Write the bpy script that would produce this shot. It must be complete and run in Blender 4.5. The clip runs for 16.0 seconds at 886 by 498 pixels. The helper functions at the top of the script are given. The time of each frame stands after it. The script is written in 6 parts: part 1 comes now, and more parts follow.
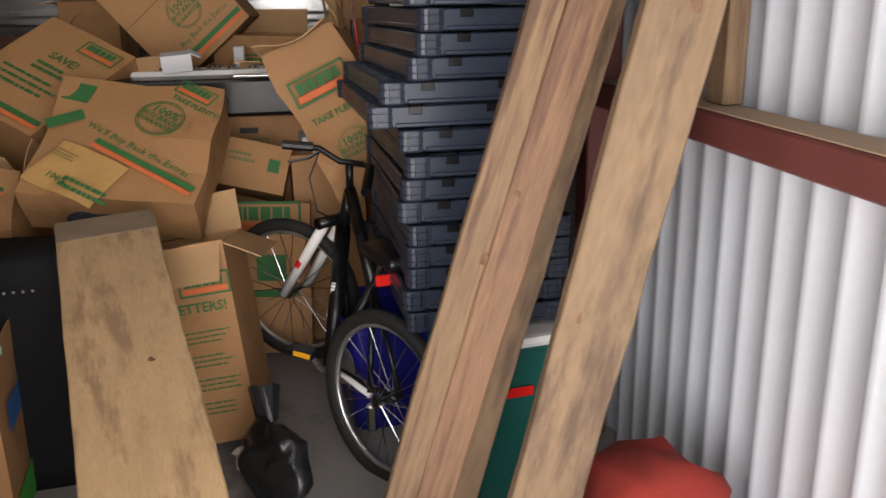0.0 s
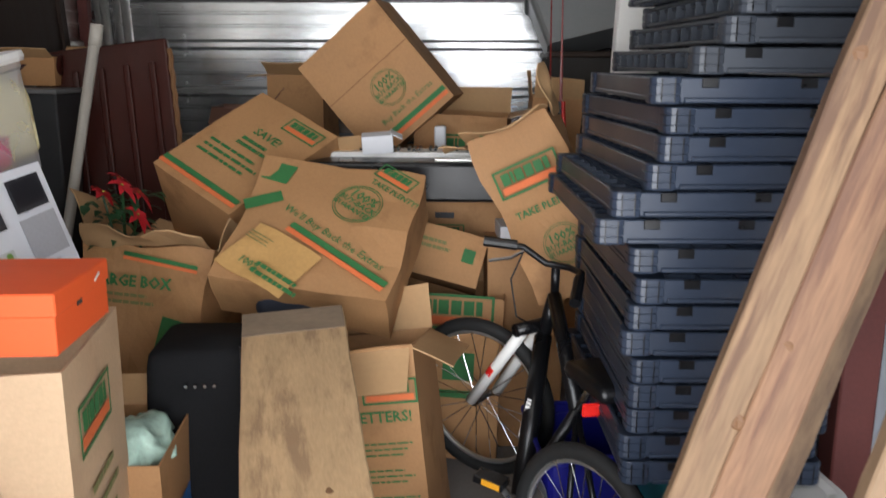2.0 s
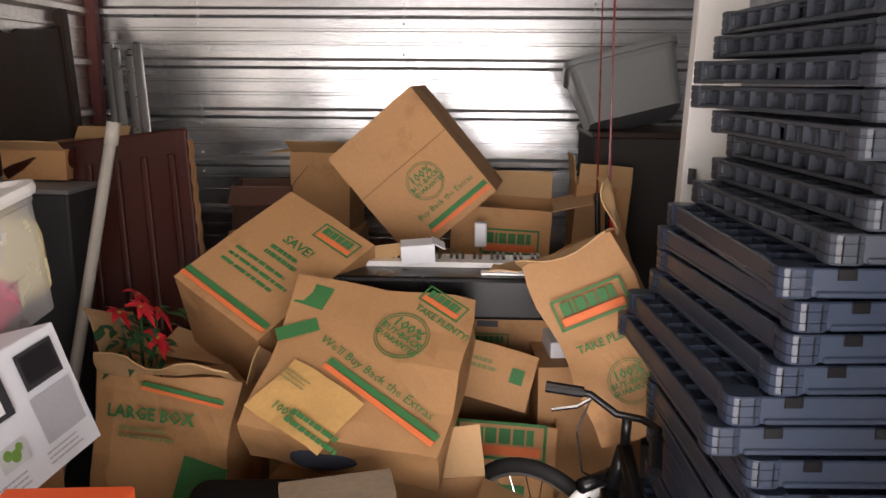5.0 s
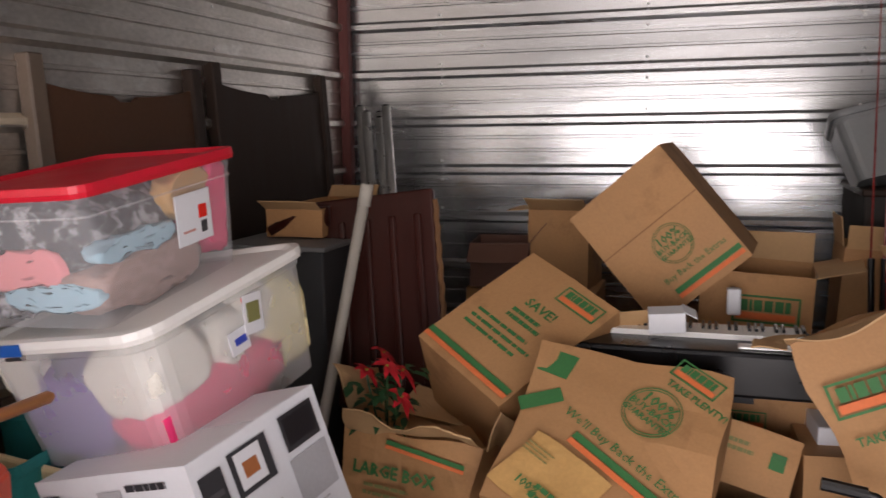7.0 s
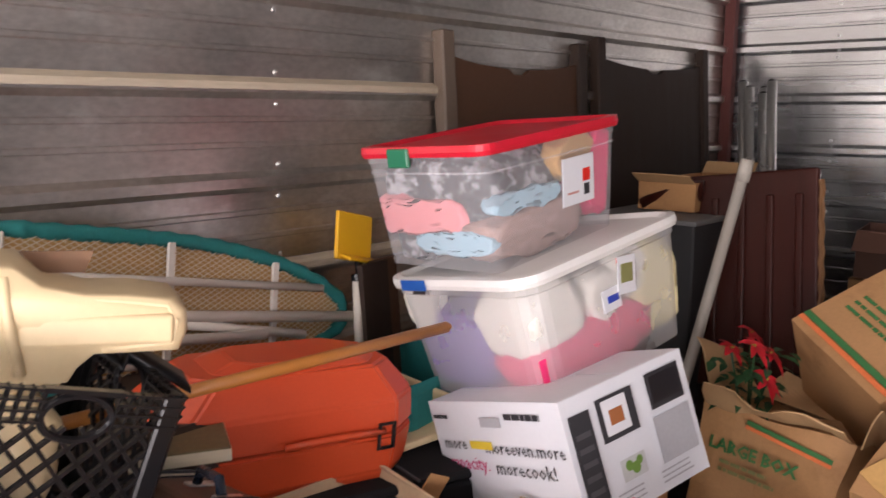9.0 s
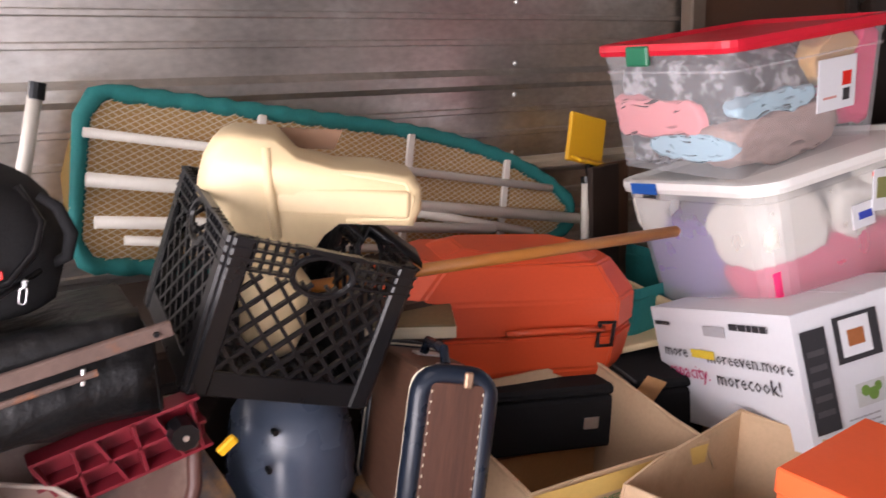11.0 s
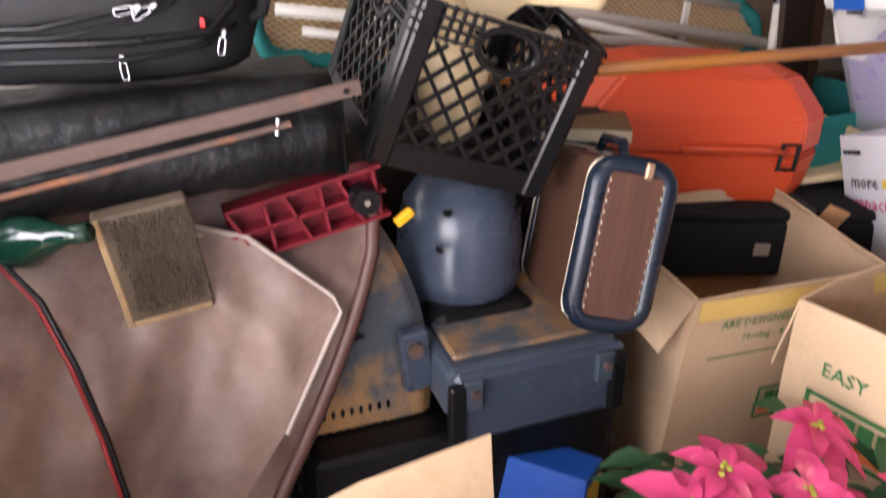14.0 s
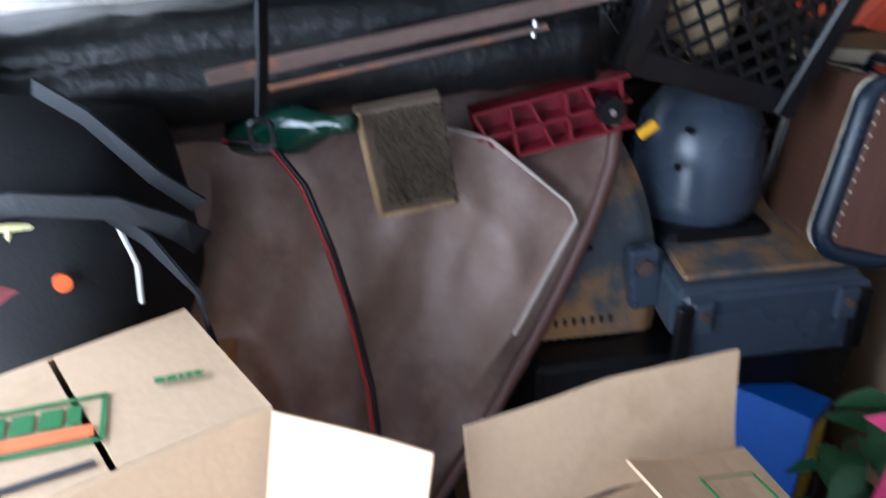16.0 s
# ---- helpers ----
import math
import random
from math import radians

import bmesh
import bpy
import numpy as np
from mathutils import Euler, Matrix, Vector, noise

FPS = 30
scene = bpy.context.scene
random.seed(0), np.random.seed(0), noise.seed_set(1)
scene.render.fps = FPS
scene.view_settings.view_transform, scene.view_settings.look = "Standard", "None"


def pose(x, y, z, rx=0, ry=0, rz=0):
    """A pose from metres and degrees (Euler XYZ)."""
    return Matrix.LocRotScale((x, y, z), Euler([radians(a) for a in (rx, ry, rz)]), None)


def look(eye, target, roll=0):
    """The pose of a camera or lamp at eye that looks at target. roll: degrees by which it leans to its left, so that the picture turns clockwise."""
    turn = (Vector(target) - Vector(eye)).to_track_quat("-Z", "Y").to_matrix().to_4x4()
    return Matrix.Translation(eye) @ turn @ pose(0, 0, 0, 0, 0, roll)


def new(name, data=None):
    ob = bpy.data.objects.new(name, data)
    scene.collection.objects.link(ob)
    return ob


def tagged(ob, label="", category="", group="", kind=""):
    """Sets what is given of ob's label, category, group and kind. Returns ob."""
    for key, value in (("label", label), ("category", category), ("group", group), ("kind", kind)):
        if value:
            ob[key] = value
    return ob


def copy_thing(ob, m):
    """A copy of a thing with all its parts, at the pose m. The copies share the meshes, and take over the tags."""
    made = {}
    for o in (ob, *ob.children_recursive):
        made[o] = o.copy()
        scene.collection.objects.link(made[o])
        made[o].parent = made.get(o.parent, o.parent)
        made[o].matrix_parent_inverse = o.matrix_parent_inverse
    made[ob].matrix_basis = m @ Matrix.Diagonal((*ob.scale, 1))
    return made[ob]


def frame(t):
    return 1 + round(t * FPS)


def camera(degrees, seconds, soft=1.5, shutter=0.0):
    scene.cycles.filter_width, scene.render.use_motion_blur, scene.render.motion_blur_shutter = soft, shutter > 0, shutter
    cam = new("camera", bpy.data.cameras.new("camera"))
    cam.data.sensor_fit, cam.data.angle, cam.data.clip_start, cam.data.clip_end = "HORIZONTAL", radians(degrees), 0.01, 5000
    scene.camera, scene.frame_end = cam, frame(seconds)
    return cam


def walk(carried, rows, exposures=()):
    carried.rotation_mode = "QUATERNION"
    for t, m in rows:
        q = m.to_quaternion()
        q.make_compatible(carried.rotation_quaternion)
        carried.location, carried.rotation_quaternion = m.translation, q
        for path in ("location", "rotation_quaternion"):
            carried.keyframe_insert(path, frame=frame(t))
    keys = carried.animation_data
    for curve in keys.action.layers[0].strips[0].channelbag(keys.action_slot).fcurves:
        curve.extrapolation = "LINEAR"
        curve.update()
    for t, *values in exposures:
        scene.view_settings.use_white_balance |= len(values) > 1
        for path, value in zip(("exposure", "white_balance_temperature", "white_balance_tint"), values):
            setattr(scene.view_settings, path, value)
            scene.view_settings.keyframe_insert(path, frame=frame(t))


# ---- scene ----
cam = camera(55.5, 16.0, shutter=0.5)
PATH = [
    (0, (0.626, -0.97, 1.455), (0.951, 0.918, 0.88), -0.9),
    (0.5, (0.588, -0.872, 1.46), (0.849, 1.016, 0.855), -1.3),
    (1, (0.584, -0.761, 1.477), (0.681, 1.162, 0.934), -1.2),
    (1.5, (0.581, -0.677, 1.495), (0.561, 1.264, 1.013), -0.6),
    (2, (0.545, -0.619, 1.515), (0.471, 1.333, 1.086), 0.2),
    (2.5, (0.46, -0.585, 1.553), (0.476, 1.387, 1.217), 0.7),
    (3, (0.416, -0.493, 1.599), (0.431, 1.481, 1.278), -0.0),
    (5.5, (0.343, -0.265, 1.844), (0.215, 1.69, 1.44), -0.1),
    (6, (0.301, -0.243, 1.851), (0.072, 1.709, 1.482), -1.0),
    (6.5, (0.289, -0.205, 1.864), (-0.163, 1.72, 1.565), -0.8),
    (7, (0.284, -0.205, 1.864), (-0.312, 1.683, 1.579), -0.8),
    (7.5, (0.283, -0.233, 1.865), (-0.469, 1.599, 1.586), -1.5),
    (8, (0.284, -0.269, 1.861), (-0.745, 1.419, 1.557), -1.3),
    (8.5, (0.291, -0.289, 1.85), (-0.922, 1.267, 1.522), -0.8),
    (9, (0.287, -0.311, 1.833), (-1.027, 1.162, 1.508), 0.1),
    (9.5, (0.293, -0.323, 1.811), (-1.099, 1.061, 1.422), 0.6),
    (10, (0.315, -0.313, 1.818), (-1.171, 0.948, 1.367), 0.6),
    (12.5, (0.298, -0.369, 1.723), (-1.432, 0.46, 1.159), 0.6),
    (13, (0.291, -0.377, 1.716), (-1.448, 0.416, 1.127), 0.9),
    (13.5, (0.298, -0.379, 1.693), (-1.439, 0.363, 1.037), 0.9),
    (14, (0.304, -0.391, 1.657), (-1.379, 0.304, 0.83), 0.7),
    (14.5, (0.314, -0.387, 1.637), (-1.279, 0.288, 0.633), 0.9),
    (15, (0.317, -0.405, 1.619), (-1.239, 0.186, 0.509), 1.1),
    (15.5, (0.321, -0.437, 1.618), (-1.262, -0.021, 0.469), 0.3),
    (16, (0.308, -0.468, 1.632), (-1.421, -0.226, 0.657), -1.4),
]
walk(cam, [(t, look(eye, target, roll)) for t, eye, target, roll in PATH],
     exposures=((0.0, -0.32, 6650, 14), (0.6, -0.08, 6750, 14), (1.5, 0.2, 6050, 10), (2.5, 0.12, 6050, 10), (3.2, 0.2, 6450, 14), (5.5, 0.3, 6700, 18), (6.3, 0.0, 6650, 18), (7.0, -0.08, 6600, 20), (8.0, 0.15, 6600, 20), (9.0, 0.45, 6550, 22), (10.0, 0.45, 6450, 24), (12.5, 0.72, 6450, 24), (13.5, 0.78, 6350, 24), (14.5, 0.68, 6100, 14), (15.0, 0.30, 5700, 10), (15.5, -0.08, 5350, 8), (16.0, -0.08, 5000, 8)))

# ---- light ----
world = bpy.data.worlds.new("sky")
scene.world = world
world.use_nodes = True
wn = world.node_tree
sky = wn.nodes.new("ShaderNodeTexSky")
sky.sky_type, sky.sun_disc = "NISHITA", False
sky.sun_elevation, sky.sun_rotation = radians(48), radians(150)
wn.links.new(sky.outputs[0], wn.nodes["Background"].inputs[0])
wn.nodes["Background"].inputs[1].default_value = 0.13
sun = new("sun", bpy.data.lights.new("sun", "SUN"))
sun.data.energy, sun.data.angle, sun.data.color = 3.0, radians(0.6), (1.0, 0.95, 0.88)
sun.matrix_world = look((4, 3, 8), (0.5, -1.5, 0))
# daylight coming in through the open roll-up door
day = new("door_daylight", bpy.data.lights.new("door_daylight", "AREA"))
day.data.shape, day.data.size, day.data.size_y = "RECTANGLE", 3.1, 1.8
day.data.energy, day.data.color = 172.0, (1.0, 0.97, 0.93)
day.matrix_world = look((-0.05, -1.33, 1.02), (-0.05, 2.0, 1.0))

# ---- materials ----
MATS = {}


def mat(name, color, rough=0.6, metal=0.0, vary=0.12, scale=6.0, fine=90.0, bump=0.15, stain=None, stain_at=0.62, stretch=(1, 1, 1), alpha=1.0, glass=0.0, spec=0.5, depth=0.004, each=0.0):
    """A procedural surface: broad tone changes, fine grain, an optional stain colour and relief."""
    if name in MATS:
        return MATS[name]
    m = bpy.data.materials.new(name)
    m.use_nodes = True
    nt = m.node_tree
    b = nt.nodes["Principled BSDF"]
    n, l = nt.nodes.new, nt.links.new
    co = n("ShaderNodeTexCoord")
    mp = n("ShaderNodeMapping")
    mp.inputs["Scale"].default_value = stretch
    l(co.outputs["Object"], mp.inputs[0])
    big, small = n("ShaderNodeTexNoise"), n("ShaderNodeTexNoise")
    big.inputs["Scale"].default_value, big.inputs["Detail"].default_value = scale, 5
    small.inputs["Scale"].default_value, small.inputs["Detail"].default_value = fine, 3
    l(mp.outputs[0], big.inputs[0]), l(mp.outputs[0], small.inputs[0])
    mix = n("ShaderNodeMix")
    mix.data_type = "RGBA"
    lo = [max(0, c * (1 - 1.6 * vary)) for c in color]
    hi = [min(1, c * (1 + 1.6 * vary)) for c in color]
    mix.inputs[6].default_value, mix.inputs[7].default_value = (*lo, 1), (*hi, 1)
    avg = n("ShaderNodeMath")
    avg.operation = "MULTIPLY_ADD"
    avg.inputs[1].default_value = 0.45
    l(small.outputs[0], avg.inputs[0])
    half = n("ShaderNodeMath")
    half.operation = "MULTIPLY"
    half.inputs[1].default_value = 0.55
    l(big.outputs[0], half.inputs[0]), l(half.outputs[0], avg.inputs[2])
    l(avg.outputs[0], mix.inputs[0])
    out = mix.outputs[2]
    if stain:
        st = n("ShaderNodeTexNoise")
        st.inputs["Scale"].default_value, st.inputs["Detail"].default_value, st.inputs["Roughness"].default_value = scale * 0.8, 7, 0.65
        mp2 = n("ShaderNodeMapping")
        mp2.inputs["Location"].default_value = (3.1, 1.7, 5.3)
        l(mp.outputs[0], mp2.inputs[0]), l(mp2.outputs[0], st.inputs[0])
        ramp = n("ShaderNodeMapRange")
        ramp.inputs[1].default_value, ramp.inputs[2].default_value = stain_at - 0.06, stain_at + 0.06
        l(st.outputs[0], ramp.inputs[0])
        mx = n("ShaderNodeMix")
        mx.data_type = "RGBA"
        mx.inputs[7].default_value = (*stain, 1)
        l(ramp.outputs[0], mx.inputs[0]), l(out, mx.inputs[6])
        out = mx.outputs[2]
    if each:
        oi = n("ShaderNodeObjectInfo")
        hs = n("ShaderNodeHueSaturation")
        mr = n("ShaderNodeMapRange")
        mr.inputs[3].default_value, mr.inputs[4].default_value = 1 - each, 1 + each
        l(oi.outputs["Random"], mr.inputs[0]), l(mr.outputs[0], hs.inputs["Value"]), l(out, hs.inputs["Color"])
        out = hs.outputs[0]
    l(out, b.inputs["Base Color"])
    rr = n("ShaderNodeMapRange")
    rr.inputs[3].default_value, rr.inputs[4].default_value = max(0.02, rough - 0.12), min(1, rough + 0.12)
    l(big.outputs[0], rr.inputs[0]), l(rr.outputs[0], b.inputs["Roughness"])
    b.inputs["Metallic"].default_value = metal
    b.inputs["Specular IOR Level"].default_value = spec
    b.inputs["Alpha"].default_value = alpha
    b.inputs["Transmission Weight"].default_value = glass
    if bump:
        bp = n("ShaderNodeBump")
        bp.inputs["Strength"].default_value, bp.inputs["Distance"].default_value = bump, depth
        l(avg.outputs[0], bp.inputs["Height"]), l(bp.outputs[0], b.inputs["Normal"])
    MATS[name] = m
    return m


KRAFT = mat("kraft_cardboard", (0.42, 0.222, 0.092), 0.72, vary=0.16, scale=4, fine=110, bump=0.3, stain=(0.31, 0.155, 0.062), stain_at=0.61, each=0.1)
KRAFT_IN = mat("kraft_inside", (0.50, 0.31, 0.15), 0.8, vary=0.1, scale=4, fine=60, each=0.06)
PALE = mat("pale_cardboard", (0.55, 0.385, 0.235), 0.75, vary=0.14, scale=5, fine=110, bump=0.3, stain=(0.46, 0.31, 0.18), stain_at=0.63, each=0.06)
GREEN = mat("green_ink", (0.035, 0.16, 0.045), 0.7, vary=0.2, scale=20)
ORANGE = mat("orange_ink", (0.72, 0.17, 0.05), 0.7, vary=0.15, scale=20)
STEEL = mat("galvanised_steel", (0.58, 0.59, 0.60), 0.25, 0.95, vary=0.14, scale=2.2, fine=45, bump=0.1, stain=(0.46, 0.46, 0.46), stain_at=0.66, stretch=(0.3, 1, 5))
STEEL_OLD = mat("weathered_galvanised_steel", (0.60, 0.57, 0.53), 0.36, 0.95, vary=0.34, scale=3.2, fine=34, bump=0.2, stain=(0.80, 0.79, 0.75), stain_at=0.61, stretch=(1, 1, 2.0))
WHITE_STEEL = mat("white_corrugated_steel", (0.60, 0.64, 0.70), 0.42, 0.25, vary=0.06, scale=3, fine=40, bump=0.05)
RUST_RED = mat("red_oxide_primer", (0.13, 0.035, 0.03), 0.6, vary=0.25, scale=8)
CONCRETE = mat("concrete", (0.26, 0.25, 0.24), 0.85, vary=0.18, scale=3, fine=60, bump=0.3, stain=(0.13, 0.12, 0.11))
ASPHALT = mat("asphalt", (0.30, 0.29, 0.27), 0.9, vary=0.2, scale=2, fine=120, bump=0.4)
WOOD_PALE = mat("pine_board", (0.225, 0.142, 0.080), 0.8, vary=0.42, scale=3.2, fine=22, bump=0.45, stain=(0.12, 0.068, 0.042), stain_at=0.56, stretch=(7, 7, 0.55))
WOOD_RED = mat("reddish_pine_board", (0.225, 0.125, 0.070), 0.75, vary=0.42, scale=3.2, fine=24, bump=0.4, stain=(0.13, 0.065, 0.04), stain_at=0.56, stretch=(8, 8, 0.6))
WOOD_GREY = mat("weathered_board", (0.215, 0.142, 0.083), 0.8, vary=0.34, scale=3, fine=22, bump=0.45, stain=(0.11, 0.07, 0.045), stain_at=0.57, stretch=(4, 4, 0.8))
WOOD_OLD = mat("worn_plank", (0.43, 0.285, 0.148), 0.75, vary=0.30, scale=4, fine=30, bump=0.35, stain=(0.27, 0.17, 0.09), stain_at=0.58, stretch=(5, 5, 1.2))
MAHOGANY = mat("dark_mahogany", (0.040, 0.009, 0.006), 0.34, spec=0.22, vary=0.4, scale=3, fine=30, bump=0.08, stretch=(8, 8, 0.8))
DARKWOOD = mat("dark_brown_wood", (0.035, 0.021, 0.015), 0.6, spec=0.3, vary=0.3, scale=3, fine=30, bump=0.1, stretch=(6, 6, 0.8))
BROWNWOOD = mat("brown_hardboard", (0.085, 0.036, 0.016), 0.6, vary=0.2, scale=3, fine=50)
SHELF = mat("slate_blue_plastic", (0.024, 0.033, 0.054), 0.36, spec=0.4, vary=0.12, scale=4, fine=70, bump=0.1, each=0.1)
# paler copy of SHELF: the light caught by the upper trays, put into the colour
SHELF_LIT = mat("lit_slate_plastic", (0.036, 0.042, 0.054), 0.45, spec=0.4, vary=0.15, scale=4, fine=70, bump=0.1, each=0.12)
BLACK = mat("black_plastic", (0.006, 0.006, 0.007), 0.3, spec=0.35, vary=0.3, scale=8, bump=0.12)
BLACK_MATT = mat("black_cloth", (0.010, 0.010, 0.011), 0.9, spec=0.2, vary=0.3, scale=8, fine=160, bump=0.4)
CHROME = mat("chrome", (0.45, 0.45, 0.46), 0.25, 1.0, vary=0.05, bump=0.02)
ALU = mat("dull_aluminium", (0.74, 0.74, 0.73), 0.30, 0.9, vary=0.1, bump=0.05)
WHITE = mat("white_plastic", (0.78, 0.77, 0.74), 0.4, vary=0.05, scale=8, bump=0.03)
CREAM = mat("cream_plastic", (0.70, 0.55, 0.32), 0.45, vary=0.06, scale=6, bump=0.05, stain=(0.62, 0.47, 0.27), stain_at=0.68)
ENAMEL = mat("off_white_enamel", (0.66, 0.62, 0.54), 0.4, vary=0.06, scale=10)
ORANGE_PL = mat("orange_plastic", (0.62, 0.075, 0.022), 0.38, vary=0.08, scale=6, fine=150, bump=0.1)
SHOE_O = mat("orange_card", (0.80, 0.105, 0.02), 0.55, vary=0.05, scale=5, bump=0.05)
RED_LID = mat("red_plastic", (0.60, 0.012, 0.03), 0.35, vary=0.06, scale=6, bump=0.03)
GREEN_PL = mat("green_plastic", (0.01, 0.16, 0.08), 0.4)
CLEAR = mat("clear_polypropylene", (0.82, 0.83, 0.86), 0.22, vary=0.03, bump=0.05, alpha=0.19)
MILKY = mat("milky_polypropylene", (0.80, 0.80, 0.82), 0.3, vary=0.03, bump=0.05, alpha=0.30)
TEAL = mat("teal_cloth", (0.008, 0.17, 0.16), 0.8, vary=0.2, scale=20, fine=120, bump=0.3)
TAN_PAD = mat("tan_felt", (0.50, 0.29, 0.10), 0.9, vary=0.12, scale=8)
TARP = mat("brown_vinyl_tarp", (0.29, 0.20, 0.162), 0.48, vary=0.34, scale=3.5, fine=50, bump=0.25, stain=(0.17, 0.10, 0.08), stain_at=0.56)
MOWER = mat("blue_grey_steel", (0.07, 0.092, 0.125), 0.4, 0.3, vary=0.2, scale=4, fine=40, bump=0.1, stain=(0.36, 0.20, 0.085), stain_at=0.56)
MOWER_DK = mat("blue_grey_plastic", (0.05, 0.065, 0.095), 0.28, vary=0.12, scale=6, bump=0.06)
TAR = mat("tarred_black", (0.005, 0.005, 0.0055), 0.42, spec=0.3, vary=0.4, scale=7, fine=30, bump=0.9, depth=0.013, stain=(0.022, 0.022, 0.023), stain_at=0.63)
RUSTY = mat("rusty_steel", (0.13, 0.085, 0.07), 0.7, 0.4, vary=0.35, scale=14, stain=(0.28, 0.11, 0.05), stain_at=0.6)
MAROON = mat("maroon_plastic", (0.19, 0.012, 0.022), 0.4, vary=0.12, scale=9)
VINYL = mat("woodgrain_vinyl", (0.085, 0.038, 0.022), 0.5, vary=0.55, scale=3, fine=26, bump=0.1, stretch=(7, 1, 7))
VINYL_END = mat("woodgrain_vinyl_end", (0.072, 0.030, 0.018), 0.45, spec=0.35, vary=0.5, scale=3, fine=26, bump=0.1, stretch=(9, 9, 0.7))
NAVY = mat("navy_leatherette", (0.007, 0.012, 0.022), 0.3, spec=0.35, vary=0.2, scale=9, bump=0.15)
BROOM = mat("varnished_handle", (0.45, 0.17, 0.035), 0.35, vary=0.15, scale=4, stretch=(1, 6, 6))
YELLOW = mat("yellow_plastic", (0.80, 0.42, 0.01), 0.4, vary=0.05)
GREY_NYLON = mat("grey_nylon", (0.085, 0.088, 0.092), 0.85, spec=0.2, vary=0.15, scale=8, fine=220, bump=0.4)
DARK_NYLON = mat("charcoal_nylon", (0.016, 0.016, 0.017), 0.85, spec=0.2, vary=0.2, scale=8, fine=220, bump=0.4)
BLUE = mat("blue_card", (0.015, 0.09, 0.42), 0.4, vary=0.25, scale=6)
BLUE_PL = mat("royal_blue_plastic", (0.008, 0.008, 0.17), 0.4)
BLUE_TAPE = mat("blue_tape", (0.01, 0.10, 0.42), 0.6)
RED_CLOTH = mat("red_cloth", (0.24, 0.022, 0.014), 0.9, vary=0.25, scale=9, fine=90, bump=0.5)
WHITE_CARD = mat("white_card", (0.70, 0.71, 0.74), 0.55, vary=0.04, scale=6)
INK = mat("dark_ink", (0.03, 0.03, 0.035), 0.6)
PINK_INK = mat("magenta_ink", (0.55, 0.03, 0.15), 0.6)
YELLOW_INK = mat("yellow_ink", (0.75, 0.55, 0.05), 0.6)
BLUE_INK = mat("blue_ink", (0.02, 0.12, 0.35), 0.6)
PINK = mat("pink_towel", (0.75, 0.26, 0.28), 0.95, vary=0.12, scale=14, fine=160, bump=0.6)
SKYB = mat("light_blue_towel", (0.33, 0.52, 0.62), 0.95, vary=0.12, scale=14, fine=160, bump=0.6)
PATTERN = mat("black_white_print_cloth", (0.06, 0.06, 0.065), 0.9, vary=0.2, scale=30, stain=(0.42, 0.42, 0.44), stain_at=0.55, bump=0.3)
WOOL = mat("white_wool", (0.80, 0.77, 0.69), 0.95, vary=0.08, scale=20, fine=200, bump=0.9, depth=0.01)
YWOOL = mat("pale_yellow_wool", (0.70, 0.63, 0.36), 0.95, vary=0.1, scale=20, fine=200, bump=0.9, depth=0.01)
HOTPINK = mat("hot_pink_fleece", (0.70, 0.03, 0.14), 0.95, vary=0.1, scale=12, bump=0.4)
PURPLE = mat("purple_fleece", (0.17, 0.11, 0.35), 0.95, vary=0.12, scale=12, bump=0.4)
STRIPE = mat("brown_striped_cloth", (0.34, 0.22, 0.19), 0.9, vary=0.65, scale=5, fine=26, stretch=(1, 5, 9))
BRISTLE = mat("straw_bristle", (0.13, 0.10, 0.066), 0.9, vary=0.4, scale=40)
LEAF = mat("dark_leaf", (0.018, 0.07, 0.022), 0.55, vary=0.35, scale=14)
BRACT = mat("pink_bract", (0.60, 0.05, 0.16), 0.65, vary=0.3, scale=18, stain=(0.70, 0.16, 0.22), stain_at=0.6)
BRACT_RED = mat("red_bract", (0.55, 0.012, 0.022), 0.65, vary=0.25, scale=18)
WICKER = mat("wicker", (0.50, 0.29, 0.12), 0.7, vary=0.3, scale=30)
CABLE_RED = mat("red_cable", (0.30, 0.02, 0.02), 0.5)
GLASS_GREEN = mat("green_bottle_glass", (0.006, 0.035, 0.022), 0.12, vary=0.2, spec=0.8)
RUBBER = mat("tyre_rubber", (0.012, 0.012, 0.012), 0.75, vary=0.2, scale=30)
REFLECT = mat("red_reflector", (0.70, 0.02, 0.015), 0.2)
GREY_TUB = mat("grey_plastic_tub", (0.20, 0.21, 0.215), 0.45, vary=0.1, scale=4)

# ---- builders ----


def part(name, bm, material, parent=None, label="", smooth=False, m=None):
    """Links a bmesh as one mesh object under a thing or a part."""
    me = bpy.data.meshes.new(name)
    bmesh.ops.recalc_face_normals(bm, faces=bm.faces)
    bm.to_mesh(me)
    bm.free()
    me.materials.append(material)
    if smooth:
        for p in me.polygons:
            p.use_smooth = True
    ob = new(name, me)
    if parent:
        ob.parent = parent
    if m is not None:
        ob.matrix_basis = m
    if label:
        ob["label"] = label
    return ob


def thing(name, m, label, category, group="", kind=""):
    ob = new(name)
    ob.empty_display_size = 0.05
    ob.matrix_basis = m
    return tagged(ob, label, category, group, kind)


